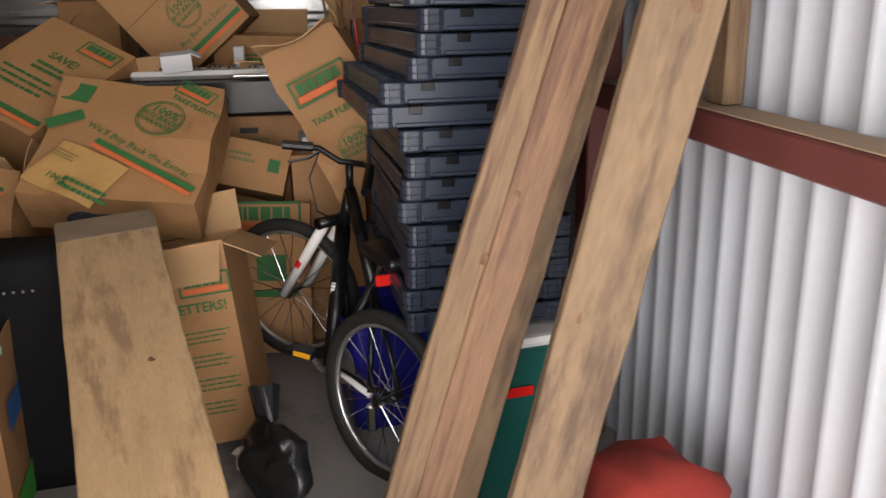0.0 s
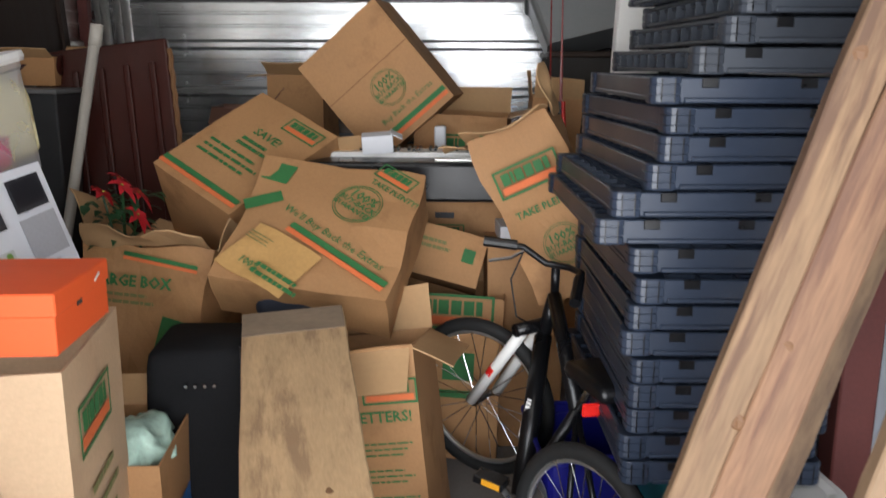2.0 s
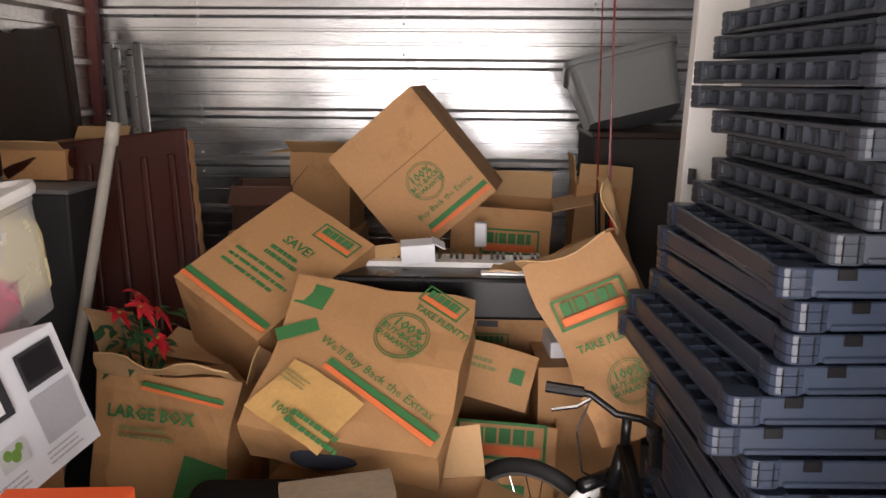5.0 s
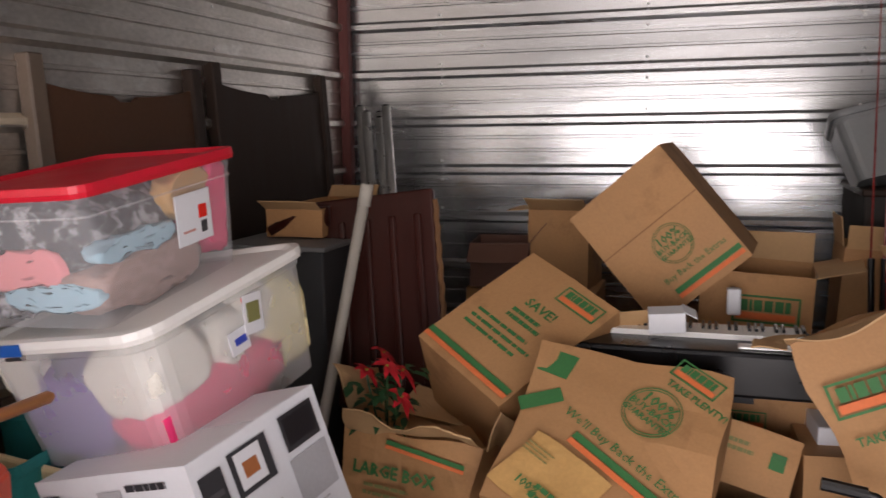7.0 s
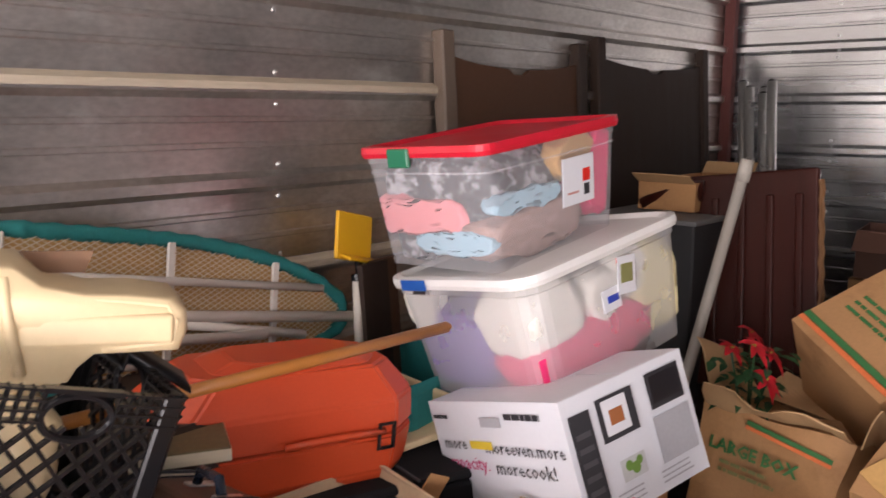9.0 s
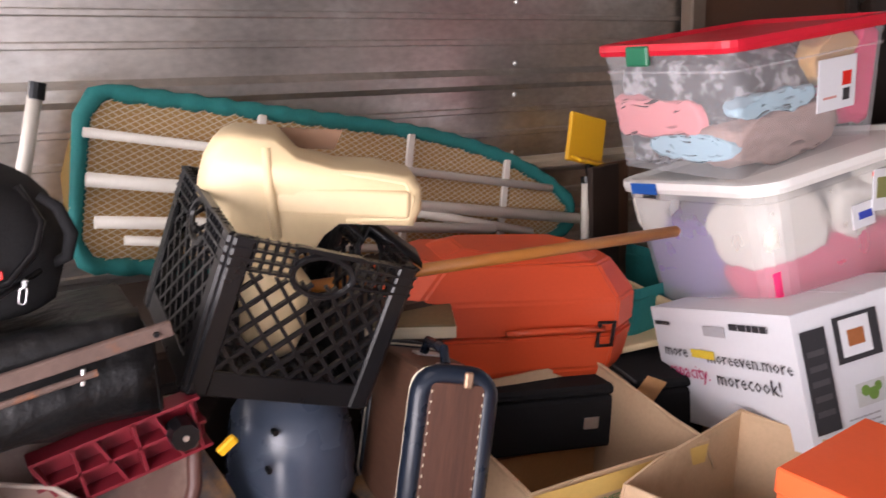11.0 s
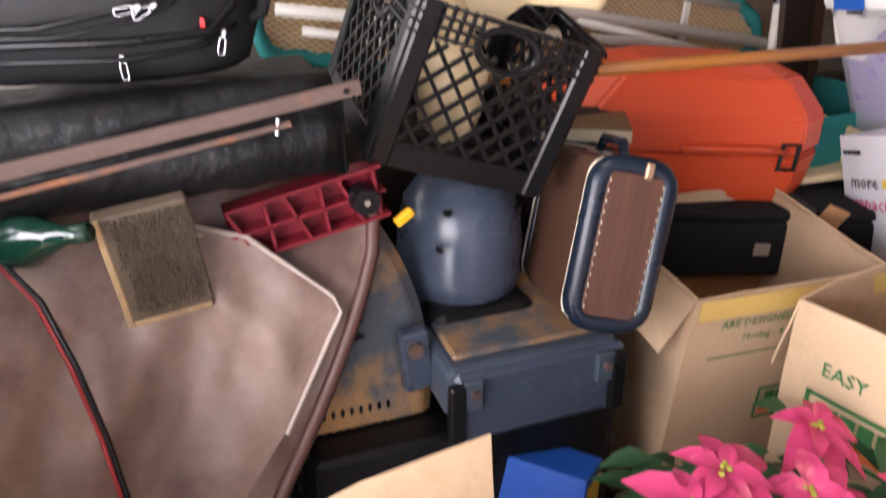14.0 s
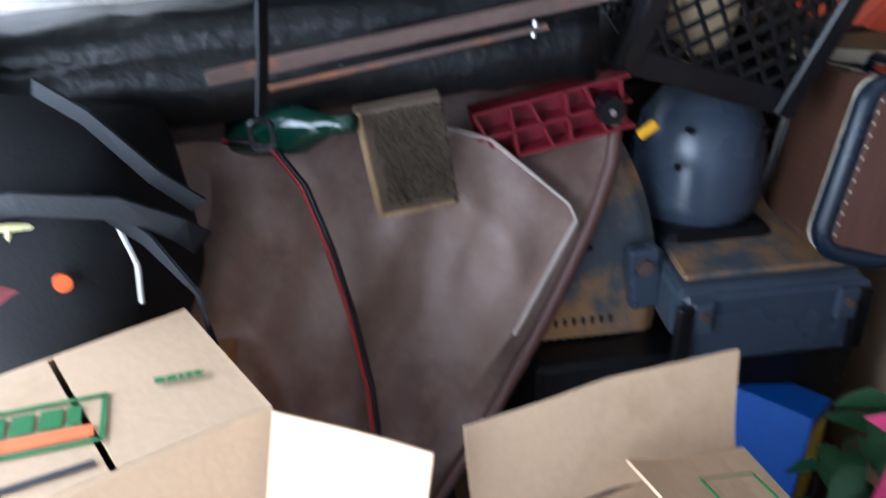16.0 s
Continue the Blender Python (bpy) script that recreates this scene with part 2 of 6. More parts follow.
def bx(bm, c, d, rot=(0, 0, 0), bevel=0.0, seg=1, cuts=0):
    """A box with its centre, size and turn, rounded where asked."""
    r = bmesh.ops.create_cube(bm, size=1, matrix=pose(*c, *rot) @ Matrix.Diagonal((*d, 1)))
    vs = r["verts"]
    if bevel:
        es = {e for v in vs for e in v.link_edges}
        bmesh.ops.bevel(bm, geom=list(es), offset=bevel, segments=seg, affect="EDGES", profile=0.5)
    elif cuts:
        es = {e for v in vs for e in v.link_edges}
        bmesh.ops.subdivide_edges(bm, edges=list(es), cuts=cuts, use_grid_fill=True)
    return bm


def one(c, d, rot=(0, 0, 0), bevel=0.0, seg=1, cuts=0):
    return bx(bmesh.new(), c, d, rot, bevel, seg, cuts)


def rod(bm, a, b, r0, r1=None, n=10):
    """A round bar from a to b."""
    a, b = Vector(a), Vector(b)
    turn = (b - a).to_track_quat("Z", "Y").to_matrix().to_4x4()
    bmesh.ops.create_cone(bm, cap_ends=True, segments=n, radius1=r0, radius2=r0 if r1 is None else r1, depth=(b - a).length, matrix=Matrix.Translation((a + b) / 2) @ turn)
    return bm


def sweep(bm, pts, r, n=8, closed=False):
    """A tube along a polyline."""
    pts = [Vector(p) for p in pts]
    k = len(pts)
    rings = []
    side = None
    for i, p in enumerate(pts):
        a = pts[i - 1] if i or closed else pts[0]
        b = pts[(i + 1) % k] if i < k - 1 or closed else pts[-1]
        t = (b - a).normalized()
        if side is None:
            side = t.orthogonal().normalized()
        side = (side - t * side.dot(t)).normalized()
        up = t.cross(side)
        rad = r[i] if isinstance(r, (list, tuple)) else r
        rings.append([bm.verts.new(p + (side * math.cos(q) + up * math.sin(q)) * rad) for q in (2 * math.pi * j / n for j in range(n))])
    for i in range(k if closed else k - 1):
        u, v = rings[i], rings[(i + 1) % k]
        for j in range(n):
            bm.faces.new((u[j], u[(j + 1) % n], v[(j + 1) % n], v[j]))
    if not closed:
        bm.faces.new(rings[0][::-1]), bm.faces.new(rings[-1])
    return bm


def loft(bm, rings, cap=True):
    """Skins rings of equally many points."""
    vs = [[bm.verts.new(p) for p in ring] for ring in rings]
    n = len(vs[0])
    for u, v in zip(vs, vs[1:]):
        for j in range(n):
            bm.faces.new((u[j], u[(j + 1) % n], v[(j + 1) % n], v[j]))
    if cap:
        bm.faces.new(vs[0][::-1]), bm.faces.new(vs[-1])
    return bm


def rounded(w, h, r, z, n=4, cx=0.0, cy=0.0):
    """A rounded rectangle ring in the plane z."""
    out = []
    for sx, sy, a0 in ((1, 1, 0), (-1, 1, 90), (-1, -1, 180), (1, -1, 270)):
        for i in range(n + 1):
            a = radians(a0 + 90 * i / n)
            out.append((cx + sx * (w / 2 - r) + r * math.cos(a), cy + sy * (h / 2 - r) + r * math.sin(a), z))
    return out


def wobble(bm, amp, scale=5.0, seed=0.0):
    """Dents and bends a mesh a little."""
    off = Vector((seed * 3.7, seed * 1.3, seed * 2.9))
    for v in bm.verts:
        v.co += noise.noise_vector(v.co * scale + off) * amp
    return bm


def extrude_profile(pts, a, b, place):
    """Sweeps an open profile of (u, v) pairs straight from a to b; place(u, v, s) gives the point."""
    bm = bmesh.new()
    rows = [[bm.verts.new(place(u, v, s)) for u, v in pts] for s in (a, b)]
    for i in range(len(pts) - 1):
        bm.faces.new((rows[0][i], rows[0][i + 1], rows[1][i + 1], rows[1][i]))
    return bm


def words(text, size, material, parent, m, name="lettering", bold=0.0):
    """Printed letters, one mesh, centred at m, lying in its xy plane."""
    cu = bpy.data.curves.new(name, "FONT")
    cu.body, cu.size, cu.align_x, cu.align_y = text, size, "CENTER", "CENTER"
    cu.resolution_u, cu.extrude, cu.offset = 1, 0.0002, bold * size
    tmp = bpy.data.objects.new(name, cu)
    me = bpy.data.meshes.new_from_object(tmp)
    bpy.data.objects.remove(tmp)
    me.materials.clear()
    me.materials.append(material)
    ob = new(name, me)
    ob.parent = parent
    ob.matrix_basis = m
    return ob


def bars(parent, m, w, h, rows, material, name="print_line", fill=0.55, seed=1):
    """Unreadable print: rows of short bars in a field of w by h."""
    rnd = random.Random(seed)
    bm = bmesh.new()
    step = h / rows
    for i in range(rows):
        x = -w / 2
        end = w / 2 * rnd.uniform(0.55, 1.0)
        while x < end:
            k = min(rnd.uniform(0.06, 0.2) * w, end - x)
            bx(bm, (x + k / 2, h / 2 - (i + 0.5) * step, 0), (k, step * fill, 0.0004))
            x += k + 0.02 * w
    return tagged(part(name, bm, material, parent, m=m), kind="stuff")


def stripes(parent, m, length, wide=0.022):
    part("green_stripe", one((0, wide * 0.6, 0), (length, wide, 0.0005)), GREEN, parent, m=m)
    part("orange_stripe", one((0, -wide * 0.45, 0), (length, wide * 0.8, 0.0005)), ORANGE, parent, m=m)


def maker_mark(parent, m, w=0.16):
    """The maker's mark as plain shapes: a green frame, green blocks and an orange bar."""
    h = w * 0.42
    bm = bmesh.new()
    t = w * 0.035
    for c, d in (((0, h / 2, 0), (w, t, 0.0005)), ((0, -h / 2, 0), (w, t, 0.0005)), ((w / 2, 0, 0), (t, h + t, 0.0005)), ((-w / 2, 0, 0), (t, h + t, 0.0005))):
        bx(bm, c, d)
    x = -w * 0.42
    for i, k in enumerate((0.16, 0.06, 0.16, 0.16, 0.16, 0.1)):
        bx(bm, (x + k * w / 2, h * 0.14, 0), (k * w * 0.82, h * 0.44, 0.0005))
        x += k * w
    part("maker_frame", bm, GREEN, parent, m=m)
    part("maker_bar", one((0, -h * 0.27, 0), (w * 0.9, h * 0.26, 0.0005)), ORANGE, parent, m=m)


def seal(parent, m, r=0.07):
    """The round guarantee stamp with its three lines of words."""
    bm = bmesh.new()
    for rad in (r, r * 0.9):
        ring = [(rad * math.cos(a), rad * math.sin(a), 0) for a in (2 * math.pi * i / 28 for i in range(28))]
        sweep(bm, ring, r * 0.018, 4, True)
    part("stamp_ring", bm, GREEN, parent, m=m)
    words("100%", r * 0.62, GREEN, parent, m @ pose(0, r * 0.38, 0), bold=0.02)
    words("BUY-BACK", r * 0.38, GREEN, parent, m @ pose(0, -r * 0.02, 0), bold=0.02)
    words("GUARANTEE", r * 0.33, GREEN, parent, m @ pose(0, -r * 0.36, 0), bold=0.02)


def carton(label, c, d, e, flaps=(), amp=0.006, material=None, group="moving cartons", name="cardboard_box", seed=0.0, cuts=3):
    """A corrugated carton: board walls, an open or shut top, and folding flaps.
    flaps: (side, degrees it is folded outwards from upright, length)."""
    material = material or KRAFT
    w, l, h = d
    ob = thing(name, pose(*c, *e), label, "cardboard box", group)
    t = 0.005
    walls = [("bottom_panel", (0, 0, -(h - t) / 2), (w - 2 * t, l - 2 * t, t))]
    for s in (-1, 1):
        walls += [("side_panel", (0, s * (l - t) / 2, 0), (w, t, h)), ("side_panel", (s * (w - t) / 2, 0, 0), (t, l - 2 * t, h - 0.002))]
        if not flaps:
            walls.append(("top_flap", (0, s * l / 4, (h - t) / 2), (w - 2 * t, l / 2 - t - 0.002, t)))
    for wall, wc, wd in walls:
        part(wall, wobble(one(wc, wd, cuts=cuts), amp, 5, seed), material, ob)
    for side, deg, k in flaps:
        turn = {"front": 0, "right": 90, "back": 180, "left": 270}[side]
        span, out = (w, l) if side in ("front", "back") else (l, w)
        f = wobble(one((0, -t / 2, k / 2), (span - 0.006, 0.004, k), cuts=cuts), amp * 1.6, 6, seed + deg)
        part("flap", f, KRAFT_IN if material is KRAFT else material, ob, m=pose(0, 0, h / 2, 0, 0, turn) @ pose(0, -out / 2 + t / 2, 0, deg, 0, 0))
    return ob


def on_front(d, x, z, turn=0.0):
    """A print's place on a carton's front face."""
    return pose(x, -d[1] / 2 - 0.006, z, 90, 0, 0) @ pose(0, 0, 0, 0, 0, turn)


def on_right(d, y, z, turn=0.0):
    return pose(d[0] / 2 + 0.006, y, z, 90, 0, 90) @ pose(0, 0, 0, 0, 0, turn)


def on_top(d, x, y, turn=0.0):
    return pose(x, y, d[2] / 2 + 0.006, 0, 0, turn)


# ---- structure ----
XL, XR, YB, YF, TOP = -1.80, 1.65, 4.50, -1.40, 2.95
PITCH, RIB = 0.275, 1.90


def setting(name, bm, material, label, smooth=False):
    return tagged(part(name, bm, material, None, smooth=smooth), label, name.split("_")[0], kind="structure")


setting("ground", one((0, 0, -0.16), (600, 600, 0.2), cuts=2), ASPHALT, "pale sunlit asphalt yard outside the unit")
setting("floor", one(((XL + XR) / 2, (YB + YF) / 2, -0.03), (XR - XL + 0.3, YB - YF + 0.2, 0.06)), CONCRETE, "stained grey concrete floor of the storage unit")


def panel_profile(low, high):
    """Height and depth along a ribbed steel sheet: a tall rib each pitch, two low ones between."""
    pts = [(low, 0.0)]
    k = math.floor((low - RIB) / PITCH)
    while RIB + k * PITCH < high:
        z = RIB + k * PITCH
        for dz, q in ((-0.034, 0), (-0.016, 0.030), (0.012, 0.030), (0.030, 0), (0.098, 0), (0.102, 0.009), (0.114, 0.009), (0.118, 0), (0.172, 0), (0.176, 0.009), (0.188, 0.009), (0.192, 0)):
            if low < z + dz < high:
                pts.append((z + dz, q))
        k += 1
    pts.append((high, 0.0))
    return pts


prof = panel_profile(0.0, TOP)
setting("wall_west", extrude_profile(prof, YF, YB, lambda z, q, s: (XL + q, s, z)), STEEL_OLD, "weathered galvanised steel wall with level ribs")
setting("wall_north", extrude_profile(prof, XL, XR, lambda z, q, s: (s, YB - q, z)), STEEL, "bright galvanised steel back wall with level ribs")
setting("wall_west_backing", one((XL - 0.06, (YF + YB) / 2, TOP / 2), (0.08, YB - YF + 0.3, TOP)), STEEL_OLD, "outer sheet of the left wall")
setting("wall_north_backing", one(((XL + XR) / 2, YB + 0.06, TOP / 2), (XR - XL + 0.2, 0.08, TOP)), STEEL, "outer sheet of the back wall")
wave = []
u = YF
while u < YB:
    for dy, q in ((0.0, 0.0), (0.030, 0.003), (0.046, 0.016), (0.058, 0.022), (0.070, 0.016), (0.086, 0.003)):
        wave.append((u + dy, q))
    u += 0.116
setting("wall_east", extrude_profile(wave, 0.0, TOP, lambda y, q, s: (XR - q, y, s)), WHITE_STEEL, "white upright corrugated steel wall", smooth=True)
setting("wall_east_backing", one((XR + 0.06, (YF + YB) / 2, TOP / 2), (0.08, YB - YF + 0.3, TOP)), STEEL_OLD, "outer sheet of the right wall")
setting("ceiling", one(((XL + XR) / 2, (YB + YF) / 2, TOP + 0.04), (XR - XL + 0.4, YB - YF + 0.4, 0.08)), STEEL_OLD, "galvanised steel roof sheet")
setting("wall_south_header", one(((XL + XR) / 2, YF - 0.05, 2.66), (XR - XL + 0.3, 0.1, 0.58)), STEEL_OLD, "steel header over the open roll-up door")
for x in (XL - 0.02, XR + 0.02):
    setting("wall_south_jamb", one((x, YF - 0.05, 1.185), (0.30, 0.1, 2.37)), STEEL_OLD, "steel jamb of the open roll-up door")
setting("corner_post", one((XL + 0.035, YB - 0.06, TOP / 2), (0.06, 0.06, TOP), bevel=0.004), RUST_RED, "dark red steel corner post")
setting("wall_girt", one((XR - 0.075, 1.6, 1.165), (0.105, 5.8, 0.075), bevel=0.006), RUST_RED, "red oxide steel girt along the white wall")
setting("trim_girt_dust", one((XR - 0.075, 1.6, 1.2062), (0.095, 5.7, 0.003)), mat("dust", (0.34, 0.24, 0.16), 0.95), "thick brown dust on the girt")
setting("wall_post", one((XR - 0.09, 1.55, TOP / 2), (0.10, 0.10, TOP), bevel=0.005), RUST_RED, "red oxide steel post at the white wall")
setting("trim_stud", one((XR - 0.05, 0.845, 2.08), (0.05, 0.088, 1.74), bevel=0.003), WOOD_PALE, "raw pine stud on the white wall")
for k in (-3, -2, -1, 0, 1, 2):
    z = RIB + k * PITCH
    if k in (-2, 0, 2):
        dust = extrude_profile([(z - 0.008, 0.0315), (z + 0.0125, 0.0315), (z + 0.029, 0.0035)], YF + 0.02, 2.0, lambda h, q, s: (XL + q, s, h))
        setting("trim_rib_dust", dust, mat("cream_dust", (0.46, 0.39, 0.29), 0.8, vary=0.3, scale=4, fine=30, stretch=(1, 0.5, 4)), "cream dust lying along a wall rib")
rivets = bmesh.new()
for y in (1.272, 3.1):
    for k in (-2, -1, 0, 1, 2):
        for dz in (0.045, -0.05):
            bmesh.ops.create_uvsphere(rivets, u_segments=8, v_segments=5, radius=0.008, matrix=pose(XL + 0.002, y, RIB + k * PITCH + dz) @ Matrix.Diagonal((0.6, 1, 1, 1)))
for x in (-0.045, -1.2, 1.0):
    for k in (-2, -1, 0, 1, 2):
        for dz in (0.05, -0.06):
            bmesh.ops.create_uvsphere(rivets, u_segments=8, v_segments=5, radius=0.008, matrix=pose(x, YB - 0.002, RIB + k * PITCH + dz))
setting("trim_rivets", rivets, ALU, "steel screw heads on the ribbed walls", True)

# ---- cartons ----
D = (0.453, 0.358, 0.541)
b = carton("upturned kraft moving carton with green print leaning on the pile", (0.123, 3.296, 1.438), D, (0.5, -40.8, -6.4))
part("crease", one((0, 0, 0), (D[0], 0.004, 0.0006)), mat("crease_shadow", (0.26, 0.13, 0.055), 0.8), b, m=on_front(D, 0, 0.05))
seal(b, on_front(D, 0.03, -0.055), 0.078)
words("Buy Back the Extras", 0.035, GREEN, b, on_front(D, 0.05, -0.16))
stripes(b, on_front(D, 0.07, -0.225), 0.30)
D = (0.423, 0.446, 0.553)
b = carton("tilted open kraft moving carton with green print", (-0.333, 2.693, 1.016), D, (-61.6, 22.1, -31.0), flaps=(("back", 10, 0.2), ("right", 40, 0.15)), seed=1)
maker_mark(b, on_front(D, 0.10, 0.20), 0.17)
words("SAVE!", 0.055, GREEN, b, on_front(D, 0.02, 0.09), bold=0.02)
bars(b, on_front(D, 0.02, 0.02), 0.16, 0.06, 2, GREEN, "print_line")
bars(b, on_front(D, 0.0, -0.08), 0.30, 0.10, 3, GREEN, "print_line", fill=0.4)
stripes(b, on_front(D, 0, -0.235), 0.41)
D = (0.571, 0.20, 0.568)
b = carton("large crushed kraft carton with a torn yellow label", (0.045, 2.165, 0.92), D, (-54.6, 5.8, -7.7), amp=0.022, seed=2, cuts=7)
seal(b, on_front(D, 0.09, 0.10, -28), 0.085)
words("We'll Buy Back the Extras", 0.042, GREEN, b, on_front(D, 0.05, -0.06, -28))
stripes(b, on_front(D, 0.08, -0.14, -28), 0.42)
maker_mark(b, on_front(D, 0.19, 0.245, -28), 0.15)
words("TAKE PLENTY!", 0.032, GREEN, b, on_front(D, 0.20, 0.17, -28), bold=0.02)
part("torn_label", wobble(one((0, 0, 0), (0.27, 0.20, 0.003), cuts=5), 0.014, 7), mat("yellowed_paper", (0.52, 0.30, 0.10), 0.8, vary=0.2), b, "torn yellowed paper label", m=on_front(D, -0.12, -0.20, -25) @ pose(0, 0, 0.008))
words("100%", 0.038, GREEN, b, on_front(D, -0.17, -0.235, -25) @ pose(0, 0, 0.022), bold=0.02)
bars(b, on_front(D, -0.06, -0.285, -25) @ pose(0, 0, 0.022), 0.20, 0.06, 2, GREEN, "print_line", 0.5, 4)
bars(b, on_front(D, -0.17, -0.13, -25) @ pose(0, 0, 0.022), 0.10, 0.04, 3, mat("faded_green_ink", (0.20, 0.20, 0.07), 0.7), "print_line", 0.3, 6)
part("green_patch", one((0, 0, 0), (0.10, 0.09, 0.0006)), GREEN, b, m=on_front(D, -0.22, 0.20, -10))
part("green_patch", one((0, 0, 0), (0.13, 0.05, 0.0006)), GREEN, b, m=on_front(D, -0.23, 0.06, 30))
# ---- leaning boards ----


def board(label, top, foot, wide, thick, side, material, knots=()):
    """A sawn board from foot to top; side: the way of its width."""
    a, z = Vector(top), Vector(foot)
    up = (a - z).normalized()
    x = (Vector(side) - up * up.dot(Vector(side))).normalized()
    m = Matrix((x, up.cross(x), up)).transposed().to_4x4()
    ob = thing("plank", Matrix.Translation((a + z) / 2) @ m, label, "plank", "loose boards")
    bm = one((0, 0, 0), (wide, thick, (a - z).length), bevel=0.004, seg=1)
    bmesh.ops.subdivide_edges(bm, edges=[e for e in bm.edges if e.calc_length() > 0.3], cuts=40)
    part("board", wobble(wobble(bm, 0.005, 4, top[0]), 0.002, 25, top[1]), material, ob)
    for kx, kz in knots:
        k = bmesh.new()
        bmesh.ops.create_cone(k, cap_ends=True, segments=12, radius1=0.012, radius2=0.008, depth=0.002, matrix=pose(kx, -thick / 2, kz, 90, 0, 0) @ Matrix.Diagonal((1, 1.5, 1, 1)))
        wobble(k, 0.005, 60, kz)
        part("knot", k, mat("knot_wood", (0.16, 0.08, 0.035), 0.6), ob)
    return ob


board("worn wide plank lying like a ramp on the black bag", (0.018, 1.725, 0.795), (0.60, -0.62, 0.03), 0.29, 0.04, (1, 0.05, 0), WOOD_OLD, ((0.05, 0.55),))
plank = bpy.data.objects["plank"]
L = (Vector((0.018, 1.725, 0.795)) - Vector((0.60, -0.62, 0.03))).length
part("weathered_end", wobble(one((0, -0.0205, L / 2 - 0.055), (0.286, 0.003, 0.108), cuts=4), 0.0015, 20), mat("grey_weathered_wood", (0.20, 0.145, 0.095), 0.8, vary=0.35, scale=8, fine=40, stretch=(1, 1, 3)), plank, "greyed worn end")
board("rough grey pine stud leaning on the white wall", (1.606, 0.88, 2.83), (0.756, 0.88, 0.03), 0.076, 0.042, (1, -0.1, 0), WOOD_PALE, ((0.03, -0.58), (-0.02, 0.1)))
board("reddish pine stud leaning beside its twin", (1.637, 0.865, 2.62), (0.841, 0.865, 0.03), 0.092, 0.042, (1, -0.22, 0), WOOD_RED, ((-0.028, -0.335), (0.02, 0.2)))
board("dark narrow batten leaning behind the pine studs", (1.636, 0.93, 2.48), (0.938, 0.91, 0.03), 0.075, 0.04, (1, 0.2, 0), WOOD_GREY, ())
board("weathered grey-brown board leaning on the girt", (1.615, 0.60, 2.46), (1.032, 0.60, 0.03), 0.155, 0.042, (1, -0.1, 0), WOOD_GREY, ((0.02, 0.2), (-0.04, -0.45)))
# ---- more cartons of the pile ----
D = (0.36, 0.34, 0.66)
b = carton("tall kraft carton with green print standing behind the plank", (0.25, 1.83, 0.345), D, (-9, -8, -6), flaps=(("front", 135, 0.16), ("right", 120, 0.14), ("back", 20, 0.15)), seed=3, amp=0.006)
maker_mark(b, on_front(D, 0.10, 0.20), 0.16)
words("LETTERS!", 0.045, GREEN, b, on_front(D, 0.07, 0.125), bold=0.02)
for i in range(4):
    bars(b, on_front(D, 0.06, 0.03 - i * 0.08), 0.20, 0.05, 3, GREEN, "print_line", 0.3, i)
D = (0.42, 0.36, 0.64)
b = carton("open kraft carton with green maker's mark behind the bicycle", (0.45, 2.60, 0.33), D, (-4, 2, -4), flaps=(("left", 70, 0.16), ("back", 15, 0.14)), seed=4)
maker_mark(b, on_front(D, 0.02, 0.26), 0.30)
part("green_patch", one((0, 0, 0), (0.12, 0.11, 0.0006)), GREEN, b, m=on_front(D, 0.05, 0.05))
part("green_patch", one((0, 0, 0), (0.2, 0.03, 0.0006)), GREEN, b, m=on_front(D, 0.05, -0.06))
D = (0.30, 0.24, 0.20)
b = carton("small kraft carton wedged in the pile", (0.43, 2.68, 0.75), D, (-22, 14, -5), seed=5, amp=0.006)
part("green_patch", wobble(one((0, 0, 0), (0.05, 0.055, 0.0006)), 0.01), GREEN, b, m=on_front(D, 0.09, 0.02))
bars(b, on_front(D, -0.04, 0.03), 0.12, 0.05, 2, mat("faded_green_ink", (0.20, 0.20, 0.07), 0.7), "print_line")
D = (0.46, 0.36, 0.36)
b = carton("kraft carton with a hand hole deep in the pile", (0.47, 3.02, 0.78), D, (0, 0, -3), seed=6)
part("hand_hole", one((0, 0, 0), (0.08, 0.025, 0.0008)), INK, b, m=on_front(D, -0.04, 0.12))
maker_mark(b, on_front(D, -0.03, 0.05), 0.14)
D = (0.42, 0.40, 0.26)
b = carton("open kraft carton at the back of the pile", (0.49, 3.42, 1.16), D, (0, 2, -5), flaps=(("left", 60, 0.15), ("right", 75, 0.18), ("back", 10, 0.12)), seed=7)
maker_mark(b, on_front(D, 0.04, -0.01), 0.24)
for x, y, h, e in ((0.42, 3.50, 1.02, 3), (-0.10, 3.18, 1.06, -4), (-0.55, 2.95, 0.78, 6), (-0.12, 2.62, 0.70, 2), (-0.05, 2.15, 0.58, -8)):
    carton("closed kraft carton buried in the pile", (x, y, h / 2), (0.44, 0.40, h), (0, 0, e), seed=x * 7)
carton("dark open carton by the back wall", (-0.72, 4.02, 1.18), (0.30, 0.34, 0.22), (0, 0, 6), flaps=(("front", 130, 0.13), ("right", 40, 0.13)), material=mat("brown_board", (0.13, 0.06, 0.04), 0.7), seed=8)
carton("open kraft carton by the back wall", (-0.40, 4.05, 1.26), (0.30, 0.34, 0.40), (0, 0, -4), flaps=(("front", 60, 0.12), ("left", 95, 0.12)), seed=9)
carton("closed kraft carton by the back wall", (-0.55, 4.06, 0.53), (0.66, 0.40, 1.05), (0, 0, 0), seed=10)
D = (0.47, 0.36, 0.62)
b = carton("crumpled large kraft carton with ragged open flaps", (-0.60, 2.33, 0.55), D, (-14, 3, -8), flaps=(("front", 62, 0.11), ("right", 16, 0.13), ("back", 60, 0.17), ("left", 30, 0.19)), amp=0.034, seed=11, cuts=8)
